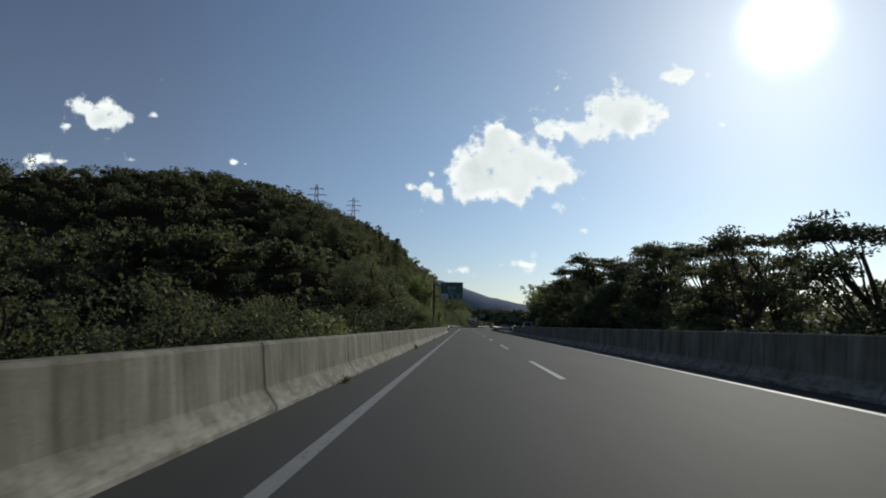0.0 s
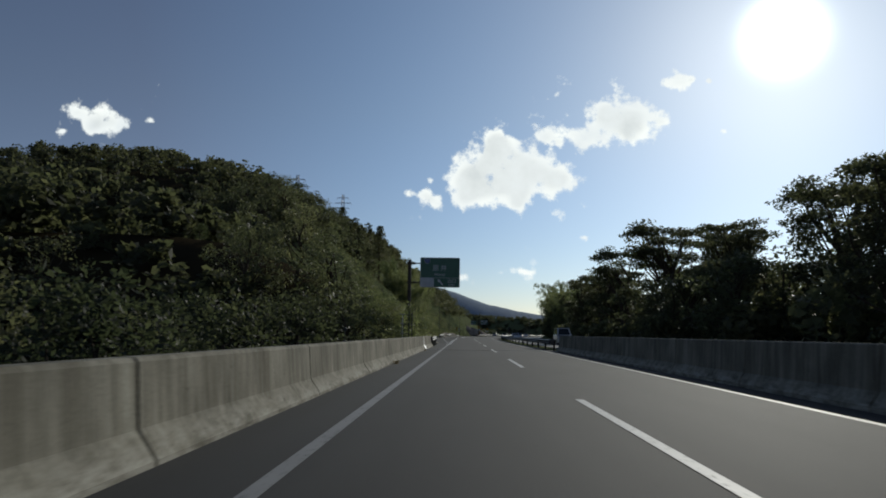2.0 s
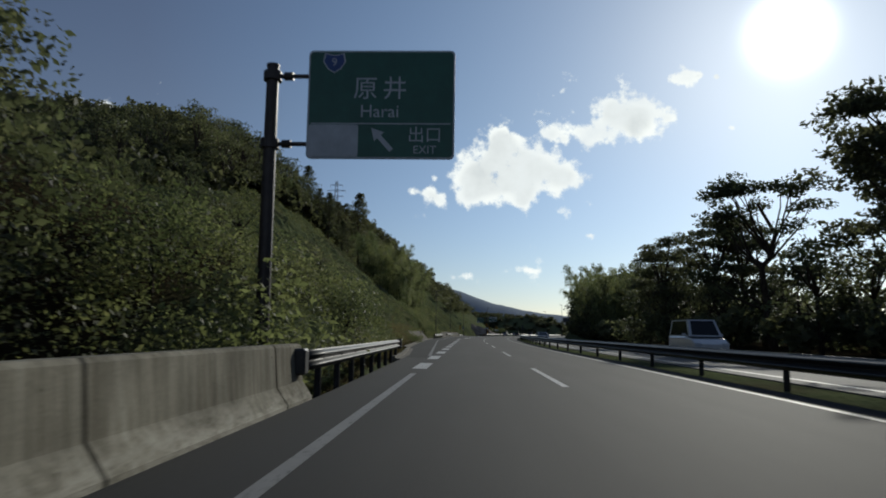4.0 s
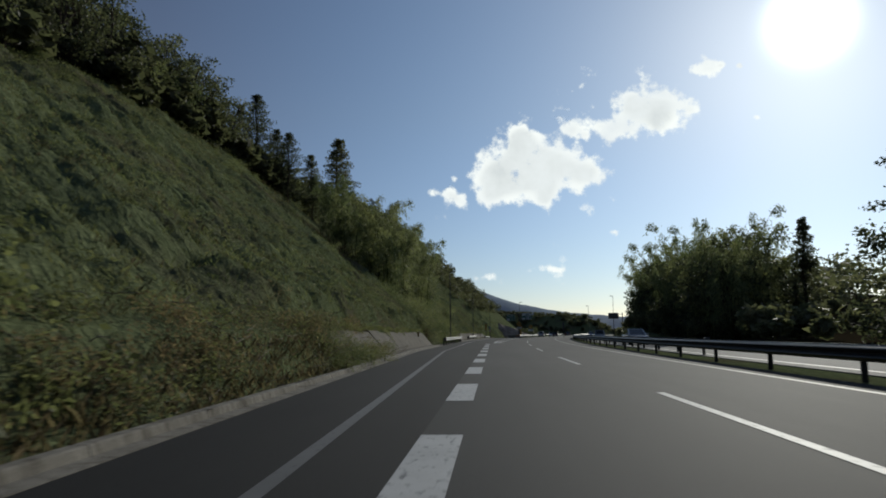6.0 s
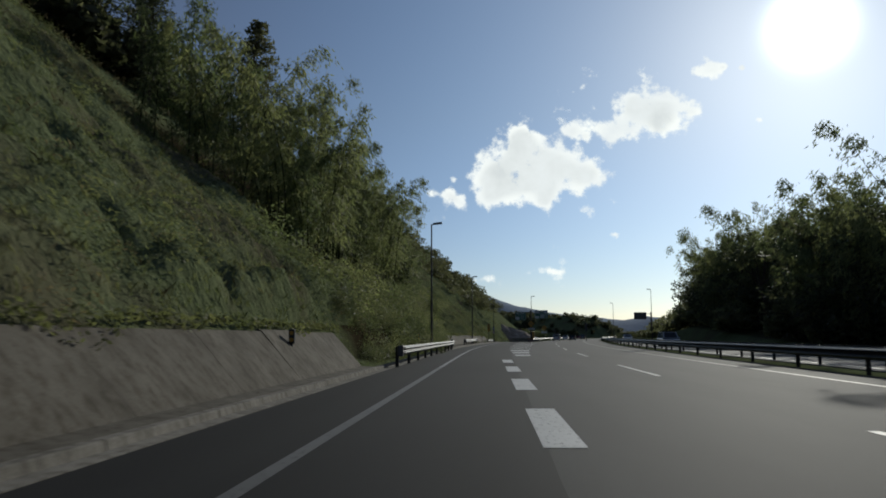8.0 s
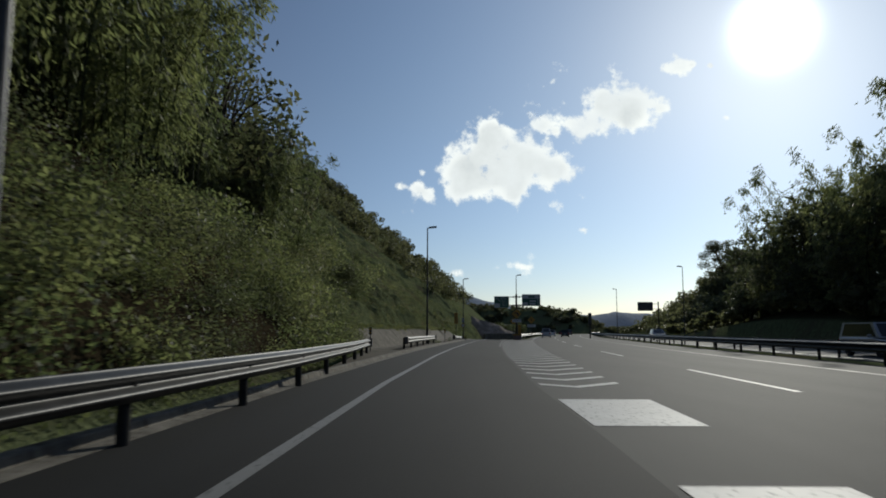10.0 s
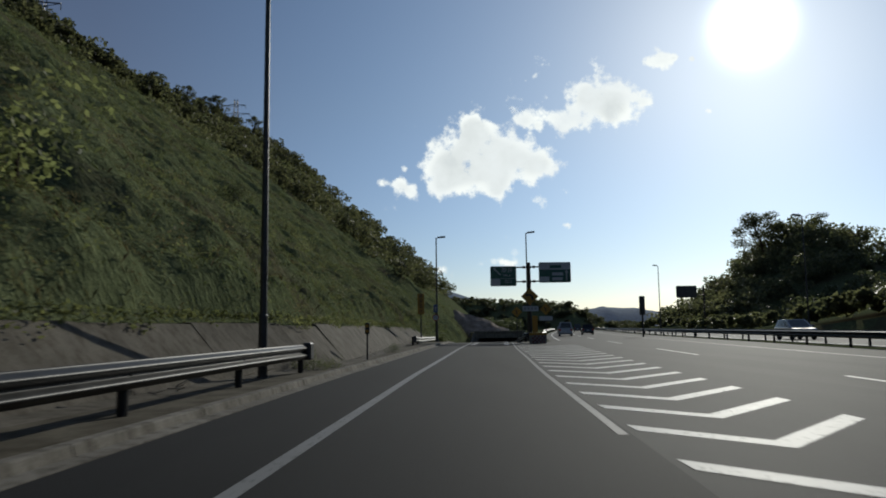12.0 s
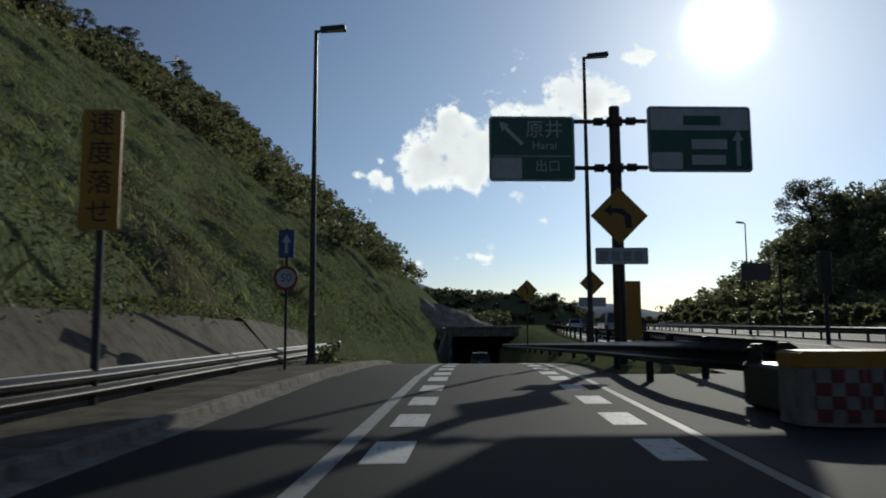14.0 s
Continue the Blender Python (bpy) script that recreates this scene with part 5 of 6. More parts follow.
def ball_points(n, centre, radius, shell=0.45):
    d = unit(rng.normal(size=(n, 3)))
    r = rng.uniform(shell, 1.0, n) ** 0.6
    return np.asarray(centre) + d * r[:, None] * np.asarray(radius)


def wood(g, base, tip, r0, r1, bends=4, wobble=0.25, sides=6):
    base, tip = np.asarray(base, float), np.asarray(tip, float)
    ln = np.linalg.norm(tip - base)
    pts, rad = [], []
    for i in range(bends + 1):
        t = i / bends
        p = base + (tip - base) * t + rng.normal(size=3) * wobble * ln * 0.12 * (0 < i < bends)
        pts.append(tuple(p))
        rad.append(r0 + (r1 - r0) * t)
    g.tube(pts, rad, sides, False)
    return pts


def broadleaf(h, spread, clumps, per, leaf, mat=LEAF_BROAD, low=0.25, label="leafy broadleaved tree on the slope", at=None):
    """A tapered trunk, limbs, and a crown of many leafy clumps with gaps."""
    t = thing("broadleaf_tree", label, "tree", "broadleaved trees", at=at)
    g = Geo()
    top = np.array([rng.normal() * 0.05 * h, rng.normal() * 0.05 * h, h * 0.8])
    trunk = wood(g, (0, 0, -0.6), top, 0.028 * h, 0.008 * h, 5)
    cs, vs = [], []
    for k in range(clumps):
        a, e = rng.uniform(0, 2 * math.pi), rng.uniform(0, 1)
        z = h * (low + (1 - low) * e)
        r = spread * (0.35 + 0.65 * math.sin(math.pi * min(1, 0.18 + 0.8 * e))) * rng.uniform(0.45, 1.05)
        c = np.array([r * math.cos(a), r * math.sin(a), z * 0.97])
        cs.append(c)
        if k % 3 == 0:
            p0 = trunk[min(4, 1 + int(3 * e))]
            wood(g, p0, c, 0.010 * h, 0.003 * h, 3, 0.5, 5)
    part("trunk", g, BARK, t)
    for c in cs:
        rad = spread * rng.uniform(0.24, 0.42)
        vs.append(ball_points(per, c, (rad, rad, rad * 0.62), 0.3))
    v, f = leaves(np.concatenate(vs), leaf, 0.35)
    part("crown", raw_mesh("crown", v, f), mat, t)
    return t


def umbrella_tree(h, spread, at=None):
    """A tall tree with bare limbs and flat, layered crown pads."""
    t = thing("layered_tree", "tall dark tree with flat layered crowns against the light", "tree", "layered trees", at=at)
    g = Geo()
    vs = []
    lean = rng.normal(size=2) * 0.08 * h
    trunk = wood(g, (0, 0, -0.6), (lean[0], lean[1], h * 0.86), 0.026 * h, 0.009 * h, 6, 0.35, 8)
    for k in range(22):
        e = 1 - 0.58 * rng.uniform(0, 1) ** 1.2
        a = rng.uniform(0, 2 * math.pi)
        r = spread * (1.15 - 0.62 * e) * rng.uniform(0.5, 1.1)
        c = np.array([lean[0] * e + r * math.cos(a), lean[1] * e + r * math.sin(a), h * e])
        p0 = trunk[min(5, int(6 * e * 0.8))]
        mid = (np.array(p0) + c) / 2 + np.array([0, 0, -0.03 * h])
        wood(g, p0, mid, 0.010 * h, 0.006 * h, 2, 0.4, 5)
        wood(g, mid, c, 0.006 * h, 0.002 * h, 2, 0.4, 5)
        for j in range(5):
            q = c + np.array([rng.normal() * spread * 0.17, rng.normal() * spread * 0.17, rng.normal() * 0.02 * h])
            vs.append(ball_points(62, q, (spread * 0.23, spread * 0.23, 0.03 * h), 0.15))
    part("trunk", g, BARK, t)
    v, f = leaves(np.concatenate(vs), 0.22, 0.1)
    part("crown", raw_mesh("crown", v, f), LEAF_DARK, t)
    return t


def cedar(h, spread, at=None):
    """A dense conical evergreen with ragged tiers."""
    t = thing("cedar_tree", "dark conical evergreen rising above the slope", "tree", "conical evergreens", at=at)
    g = Geo()
    wood(g, (0, 0, -0.6), (0, 0, h * 0.97), 0.02 * h, 0.004 * h, 5, 0.1, 7)
    vs = []
    for k in range(60):
        e = (k + rng.uniform(0, 1)) / 60
        z = h * (0.1 + 0.89 * e)
        r = spread * (1 - 0.95 * e) ** 0.8 * rng.uniform(0.5, 1.15)
        a = k * 2.4 + rng.uniform(-0.4, 0.4)
        c = np.array([r * 0.7 * math.cos(a), r * 0.7 * math.sin(a), z - 0.12 * r])
        wood(g, (0, 0, z), c, 0.004 * h, 0.002 * h, 1, 0, 4)
        vs.append(ball_points(80, c, (0.1 * spread + 0.4 * r, 0.1 * spread + 0.4 * r, 0.025 * h + 0.07 * r), 0.15))
    part("trunk", g, BARK, t)
    v, f = leaves(np.concatenate(vs), 0.23, 0.25, 0.35)
    part("crown", raw_mesh("crown", v, f), LEAF_DARK, t)
    return t


def bamboo(h, at=None, culms=7, sprays=32, leaf=0.125, per=26, slim=0.24):
    """A clump of arching culms whose leafy tops hang over in plumes."""
    t = thing("bamboo_clump", "feathery yellow-green bamboo clump leaning over the verge", "bamboo", "bamboo clumps", at=at)
    vs, ways = [], []
    for k in range(culms):
        g = Geo()
        b = rng.normal(size=2) * 0.8
        a = rng.uniform(0, 2 * math.pi)
        bend = h * rng.uniform(0.16, 0.4)
        hh = h * rng.uniform(0.62, 1.05)
        pts = []
        for i in range(7):
            u = i / 6
            pts.append((b[0] + bend * u ** 2.2 * math.cos(a), b[1] + bend * u ** 2.2 * math.sin(a), -0.5 + hh * (u - 0.16 * u ** 4)))
        g.tube(pts, [0.032 * (1 - 0.85 * i / 6) for i in range(7)], 5, False)
        part("culm", g, CULM, t)
        for j in range(sprays):
            u = 1.0 - 0.78 * rng.uniform(0, 1) ** 1.25
            i = min(5, int(u * 6))
            p = np.array(pts[i]) + (np.array(pts[i + 1]) - np.array(pts[i])) * (u * 6 - i)
            d = a + rng.normal() * 1.1
            ln = rng.uniform(0.5, 1.5) * (1.3 - 0.75 * u)
            m = per
            s = rng.uniform(0, 1, m)[:, None]
            way = np.array([math.cos(d), math.sin(d), 0.1])
            vs.append(p + way * ln * s + rng.normal(size=(m, 3)) * 0.13 - np.array([0, 0, 0.9]) * ln * s ** 1.8)
            ways.append(np.repeat([[0.6 * math.cos(d), 0.6 * math.sin(d), -0.6]], m, 0))
    v, f = leaves(np.concatenate(vs), leaf, 0.45, slim, np.concatenate(ways))
    part("foliage", raw_mesh("foliage", v, f), LEAF_BAMBOO, t)
    return t


def shrub(r, n, leaf, mat, label, at=None):
    t = thing("shrub", label, "shrub", "shrubs on the banks", at=at)
    g = Geo()
    vs = []
    for k in range(9):
        a = rng.uniform(0, 2 * math.pi)
        c = np.array([r * 0.6 * math.cos(a) * rng.uniform(0.2, 1), r * 0.6 * math.sin(a) * rng.uniform(0.2, 1), r * rng.uniform(0.05, 0.8)])
        vs.append(ball_points(n // 9, c, (r * 0.52, r * 0.52, r * 0.4), 0.2))
    wood(g, (0, 0, -0.3), (0.1 * r, 0, 0.5 * r), 0.03 * r + 0.01, 0.01, 3, 0.6, 6)
    part("stem", g, BARK, t)
    v, f = leaves(np.concatenate(vs), leaf, 0.2)
    part("foliage", raw_mesh("foliage", v, f), mat, t)
    return t


def put(x, y, z=None, s=1.0, tall=1.0, lean=0.0):
    if z is None:
        z = float(land_z(x, y))
    return Matrix.LocRotScale((x, y, z), Euler((0, lean, rng.uniform(0, 6.28))), (s, s, s * tall))


def scatter(makers, places):
    """Builds each kind once at its first place and copies it to the rest."""
    made = [None] * len(makers)
    for n, m in enumerate(places):
        k = n % len(makers)
        if made[k] is None:
            made[k] = makers[k](m)
        else:
            copy_thing(made[k], m)


def spots(n, ya, yb, ua, ub, gap, side="left"):
    """Random places beside the road, u metres from its edge, not closer together than gap."""
    out = []
    tries = 0
    while len(out) < n and tries < 60 * n:
        tries += 1
        y, u = rng.uniform(ya, yb), ua + (ub - ua) * rng.uniform(0, 1) ** 1.2
        x = float(kerb_line(y) - shoulder(y)) - u if side == "left" else float(median_rail(y)) + FAR_SIDE + u
        if all((x - a) ** 2 + (y - b) ** 2 > gap * gap for a, b in out):
            out.append((x, y))
    return out


# ---- trees below and beyond the bridge ----
B1 = lambda m: broadleaf(11, 4.2, 46, 76, 0.165, LEAF_BROAD, 0.12, "glossy broadleaved tree growing up beside the bridge", m)
B2 = lambda m: broadleaf(9, 3.8, 44, 76, 0.155, LEAF_SHRUB, 0.1, "light green broadleaved tree on the hillside", m)
B3 = lambda m: broadleaf(12, 4.6, 46, 76, 0.175, LEAF_DARK, 0.15, "dark broadleaved tree in the hillside wood", m)
F1 = lambda m: broadleaf(11, 4.4, 34, 46, 0.25, LEAF_BROAD, 0.15, "leafy broadleaved tree higher on the hillside", m)
F2 = lambda m: broadleaf(12, 4.8, 34, 46, 0.26, LEAF_DARK, 0.15, "dark broadleaved tree higher on the hillside", m)
near = [put(x, y, None, rng.uniform(0.9, 1.15)) for x, y in ((-10.5, 50), (-13, 62), (-17, 55), (-12, 74), (-18, 69), (-11, 84), (-16, 88), (-10, 95), (-22, 80), (-24, 62), (-13, 104), (-19, 99), (-11, 41), (-15, 34))]
near += [put(x, y, None, rng.uniform(0.36, 0.56)) for x, y in spots(40, 112, 162, 5, 26, 2.5)]
# shaded trees get darker leaf colour, the two sunlit ones below a lighter one
scatter([lambda m: broadleaf(11, 4.2, 46, 76, 0.165, LEAF_DARK, 0.12, "broadleaved tree growing up beside the bridge, shade painted into its leaves", m), B3], near[2:14])
scatter([B2], near[:2])
scatter([B1], [put(-11.8, 114.5, None, 0.85), put(-15.5, 118, None, 0.9), put(-9.6, 107.5, None, 1.0), put(-19, 113, None, 0.95)])
scatter([B1, B2, B3], near[14:])
far = [put(x, y, None, rng.uniform(0.75, 1.0)) for x, y in spots(18, 20, 110, 26, 55, 6)]
far += [put(x, y, None, rng.uniform(0.55, 0.82)) for x, y in spots(26, 168, 262, 27, 46, 3.6)]
far += [put(x, y, None, rng.uniform(0.5, 0.68)) for x, y in spots(16, 282, 304, 9, 25, 2.5)]
far += [put(x, y, None, rng.uniform(0.6, 0.85)) for x, y in spots(16, 186, 240, 26, 36, 3.4)]
far += [put(x, y, None, s) for x, y, s in ((-15, 289, 0.8), (-17.5, 285, 0.95), (-13.8, 282.5, 0.8), (-18.5, 292, 0.85), (-21, 288, 0.85), (-16, 279, 0.95))]
scatter([F1, F2], far)
tall_cedars = []
for x, y, top in ((-34.8, 249.4, 36.6), (-25.5, 262.4, 33.3), (-30.0, 249.6, 33.2), (-38.0, 251.5, 35.0), (-28.4, 257.5, 27.5), (-33.0, 253.5, 31.5), (-41.0, 256.0, 37.0), (-31.5, 268.0, 31.0)):
    tall_cedars.append(put(x, y, None, (top - float(land_z(x, y))) / 15))
scatter([lambda m: cedar(15, 6.2, m), lambda m: cedar(15, 4.8, m)], tall_cedars)

# ---- bamboo and growth close to the exit lane ----
scatter([lambda m: bamboo(11.5, m), lambda m: bamboo(10, m)], [put(x, y, None, rng.uniform(0.92, 1.18)) for x, y in spots(21, 228, 274, 6.2, 12.5, 2.7)] + [put(x, y, None, rng.uniform(1.05, 1.2)) for x, y in spots(6, 260, 278, 8.5, 12.5, 2.0)] + [put(x, y, None, rng.uniform(0.55, 0.8)) for x, y in spots(10, 276, 292, 6.5, 13, 1.9)])
scatter([lambda m: bamboo(8.5, m, 6, 16, 0.22, 16, 0.25)], [put(x, y, None, rng.uniform(0.6, 0.9)) for x, y in spots(34, 425, 520, 50, 72, 2.6)] +
        [put(x, y, None, rng.uniform(0.9, 1.2)) for x, y in spots(22, 205, 300, 24, 40, 3.2)])

SH1 = lambda m: shrub(1.5, 1500, 0.052, LEAF_SHRUB, "bright green leafy shrub on the bank", m)
BROADLEAF_WEED = lambda m: shrub(1.0, 420, 0.13, LEAF_SHRUB, "large-leaved weed sprouting by the end of a guard rail", m)
SH2 = lambda m: shrub(1.7, 1500, 0.057, LEAF_BROAD, "dark green tangled shrub on the bank", m)
SH3 = lambda m: shrub(1.2, 950, 0.055, LEAF_BAMBOO, "yellow-green scrambling shrub on the bank", m)
bush = [put(x, y, None, rng.uniform(0.7, 1.5)) for x, y in spots(40, 112, 158, 1.6, 9, 1.5)]
bush += [put(x, y, None, rng.uniform(0.45, 0.95)) for x, y in spots(56, 223, 278, 1.3, 3.0, 0.8)]
bush += [put(x, y, None, rng.uniform(0.6, 1.15)) for x, y in spots(66, 224, 284, 2.6, 6.5, 1.15)]
bush += [put(x, y, None, rng.uniform(0.7, 1.5)) for x, y in spots(46, 266, 300, 3.4, 20, 1.5)]
bush += [put(x, y, None, rng.uniform(1.0, 1.9)) for x, y in spots(30, 284, 305, 6, 26, 1.9)]
bush += [put(x, y, float(land_z(x, y)) + 0.5, rng.uniform(0.4, 0.8)) for x, y in spots(24, 166, 232, 3.4, 30, 2.2)]
bush += [put(x, y, float(land_z(x, y)) + 0.5, rng.uniform(0.4, 0.85)) for x, y in spots(44, 298, 420, 3.4, 50, 2.2)]
scatter([SH1, SH2, SH3], bush)
for x, y, s in ((-5.15, 171.5, 0.4), (-5.4, 174.0, 0.5), (-5.2, 176.3, 0.42), (-5.6, 178.2, 0.55), (-5.3, 180.2, 0.5), (-5.9, 176.0, 0.6)):
    SH1(put(x, y, 0.05, s))
for y, s in ((180.6, 0.4), (182.0, 0.45), (183.4, 0.4), (185.0, 0.3)):
    SH3(put(float(kerb_line(y)) - 1.2, y, 0.05, s))
for y, u, s in ((173.4, 1.3, 0.45), (174.6, 1.7, 0.55), (175.4, 1.1, 0.45), (176.2, 1.6, 0.55), (177.0, 1.9, 0.5), (177.4, 1.2, 0.35), (277.5, 1.3, 0.6), (279.0, 1.5, 0.75), (280.6, 1.5, 0.8), (282.0, 1.7, 0.7), (283.4, 1.6, 0.55), (281.4, 2.3, 0.9)):
    SH2(put(float(kerb_line(y) - shoulder(y)) - u, y, None, s))
for x, y, s in ((-11.0, 297.0, 1.15), (-20.0, 318.0, 0.8), (-17.0, 342.0, 0.9), (-9.0, 356.0, 0.7)):
    shrub(1.5, 1500, 0.07, LEAF_DARK, "round dark shrub standing alone on the cutting", put(x, y, float(land_z(x, y)) + 0.6, s))
for x, y, s in ((-4.45, 307.2, 0.42), (-4.15, 308.3, 0.3), (-5.5, 243.6, 0.3), (-3.3, 320.5, 0.3)):
    SH2(put(x, y, 0.0, s))

BROADLEAF_WEED(put(-1.1, 351.5, -0.3, 0.62, 1.3))

# ---- the far side of the motorway ----
um = []
for x, y, top in ((25, 62, 10.4), (27, 78, 10.9), (24.5, 92, 11.6), (28, 104, 13.8), (25.5, 116, 14.2), (28, 128, 15.4), (26, 139, 16), (27, 146, 17), (31, 136, 16.5), (33, 112, 15), (34, 90, 13.6),
                  (31, 70, 11.2), (27, 46, 9.2), (30, 30, 8), (36, 150, 15.5), (24.5, 158, 15), (23, 168, 14.5), (22, 179, 14.5), (25, 188, 12), (27, 172, 14.5)):
    ground_z = float(land_z(x, y))
    um.append(put(x, y, ground_z, (top - ground_z) / 16.7))
scatter([lambda m: umbrella_tree(16, 6.2, m), lambda m: umbrella_tree(15, 5.8, m), lambda m: umbrella_tree(17, 5.6, m)], um)
fill = [put(x, y, None, rng.uniform(0.7, 0.95)) for x, y in spots(26, 34, 110, 1.5, 13, 3.0, "right")]
fill += [put(x, y, None, rng.uniform(0.75, 0.9)) for x, y in spots(16, 34, 84, 1.5, 9, 3.0, "right")]
fill += [put(x, y, None, rng.uniform(0.8, 0.93)) for x, y in spots(10, 104, 150, 2.0, 9, 3.2, "right")]
fill += [put(x, y, None, rng.uniform(0.65, 0.85)) for x, y in spots(34, 110, 192, 1.2, 12, 2.6, "right")]
fill += [put(x, y, None, rng.uniform(1.02, 1.3)) for x, y in spots(20, 232, 270, 3, 13, 3.2, "right")]
fill += [put(x, y, None, rng.uniform(1.1, 1.55)) for x, y in spots(24, 286, 338, 5, 26, 4.0, "right")]
for y, top in ((281, 16.5), (286, 18), (292, 17), (298, 18.3), (304, 18), (311, 17.5), (317, 17.8), (323, 16), (329, 15.5), (336, 14.5), (342, 13.5), (347, 11)):
    x = float(median_rail(y)) + FAR_SIDE + 4.5 + 0.8 * math.sin(y)
    fill.append(put(x, y, None, (top - float(land_z(x, y))) / 12.4))
fill += [put(x, y, None, rng.uniform(0.5, 0.8)) for x, y in spots(20, 440, 520, 14, 66, 4, "right")]
scatter([lambda m: broadleaf(12, 4.8, 40, 42, 0.3, LEAF_BROAD, 0.05, "dense dark tree beyond the opposite carriageway", m),
         lambda m: broadleaf(11, 4.4, 40, 42, 0.29, LEAF_DARK, 0.05, "dense shaded tree beyond the opposite carriageway", m)], fill)
scatter([lambda m: bamboo(13, m, 7, 26, 0.15, 18, 0.25)], [put(x, y, None, rng.uniform(1.02, 1.22)) for x, y in spots(18, 228, 266, 2, 9, 2.6, "right")] +
        [put(x, y, None, rng.uniform(1.05, 1.35)) for x, y in spots(14, 284, 332, 3, 12, 3.0, "right")])
scatter([lambda m: cedar(15, 3.0, m)], [put(x, y, None, (top - float(land_z(x, y))) / 15) for x, y, top in ((34.2, 232, 13.8), (31.8, 247, 15.2), (33.4, 250, 14.2))])
broadleaf(13, 6.5, 60, 110, 0.28, LEAF_DARK, 0.1, "large round-headed tree on the wooded knoll", put(85, 478, 18, 1.0))


# ---- woods too far to tell apart ----
def woods(name, label, places, leaf, per, mat):
    """Many crowns joined into one: each a few leafy clumps."""
    vs, ss = [], []
    for x, y, z, r in places:
        for k in range(4):
            c = np.array([x, y, z]) + np.array([rng.normal() * r * 0.42, rng.normal() * r * 0.42, r * rng.uniform(0.3, 1.25)])
            rr = r * rng.uniform(0.38, 0.6)
            vs.append(ball_points(per // 4, c, (rr, rr, rr * 0.8), 0.5))
    pts = np.concatenate(vs)
    v, f = leaves(pts, leaf, 0.2, 0.6)
    return thing(name, label, "woodland", data=raw_mesh(name, v, f), material=mat, kind="stuff")


def wood_places(n, ya, yb, ua, ub, ra, rb, side="left"):
    out = []
    for k in range(n):
        y = rng.uniform(ya, yb)
        u = ua + (ub - ua) * rng.uniform(0, 1) ** 1.3
        x = float(kerb_line(y) - shoulder(y)) - u if side == "left" else float(median_rail(y)) + FAR_SIDE + u
        r = rng.uniform(ra, rb)
        out.append((x, y, float(land_z(x, y)) + 0.5, r))
    return out


woods("hillside_wood", "dense dark wood covering the hillside", wood_places(430, 120, 330, 45, 190, 2.3, 4.2) + wood_places(110, 240, 460, 185, 330, 4.0, 6.0) + wood_places(230, -10, 130, 40, 150, 3.5, 5.5) + wood_places(190, -20, 116, 13, 48, 2.5, 4.0) + wood_places(130, 104, 236, 26, 60, 2.2, 3.6) + wood_places(110, 178, 268, 25, 33, 1.3, 2.1), 0.55, 140, LEAF_DARK)
woods("ridge_wood", "wooded ridge above the cutting", wood_places(460, 300, 560, 60, 230, 1.7, 3.0) + wood_places(170, 300, 440, 56, 76, 1.4, 2.4) + wood_places(160, 420, 560, 14, 70, 2.0, 4.0), 0.42, 170, LEAF_DARK)

knoll = []
for k in range(420):
    w, y = rng.uniform(8, 75), rng.uniform(400, 540)
    x = float(median_rail(y)) + FAR_SIDE + w
    knoll.append((x, y, float(land_z(x, y)) - 0.3, rng.uniform(1.3, 2.6)))
woods("knoll_wood", "dark bushes and small trees covering the knoll", knoll, 0.34, 150, LEAF_BROAD)


def scrub_foot(y):
    """Where the mown cutting gives way to scrub."""
    return float(np.clip(41 - 0.38 * (y - 409), 14, 58))


scrub = []
for k in range(1700):
    y = rng.uniform(330, 540)
    u = scrub_foot(y) + (88 - scrub_foot(y)) * rng.uniform(0, 1)
    x = float(kerb_line(y) - shoulder(y)) - u
    if noise.noise((x * 0.09, y * 0.09, 12)) > -0.3:
        scrub.append((x, y, float(land_z(x, y)) - 0.5, rng.uniform(0.7, 1.9)))
woods("cutting_scrub", "dark scrub and brambles above the mown cutting", scrub, 0.24, 76, LEAF_BROAD)
scatter([lambda m: broadleaf(8, 3.2, 30, 50, 0.26, LEAF_DARK, 0.2, "lone round-headed tree on the ridge", m)],
        [put(x, y, None, s) for x, y, s in ((-65.6, 528, 0.95), (-70.6, 503, 1.0), (-60, 541, 0.7), (-76, 492, 0.8), (-57, 550, 0.6), (-73, 498, 0.7), (-80, 478, 0.9))])


# ---- the wooded hill that closes the view down the motorway ----
def hill_top(x):
    return np.interp(x, [-60, -10, 20, 34, 50, 56, 64, 72, 84, 110], [20, 19, 17.5, 17, 16.5, 14.5, 15, 10, 4, 0])


def far_hill():
    xs, ys = np.arange(-60, 112, 3.0), np.arange(628, 720, 4.0)
    v = []
    for y in ys:
        for x in xs:
            n = 2.4 * noise.noise((x * 0.11, y * 0.11, 1)) + 1.0 * noise.noise((x * 0.35, y * 0.35, 6))
            v.append((x, y, -1 + float(hill_top(x)) * float(smooth01(626, 660, y)) * 0.86 + n * float(smooth01(626, 640, y))))
    nx = len(xs)
    i, j = np.meshgrid(np.arange(len(ys) - 1), np.arange(nx - 1), indexing="ij")
    a = (i * nx + j).ravel()
    return raw_mesh("far_hill", np.array(v), np.stack([a, a + 1, a + nx + 1, a + nx], 1), True)


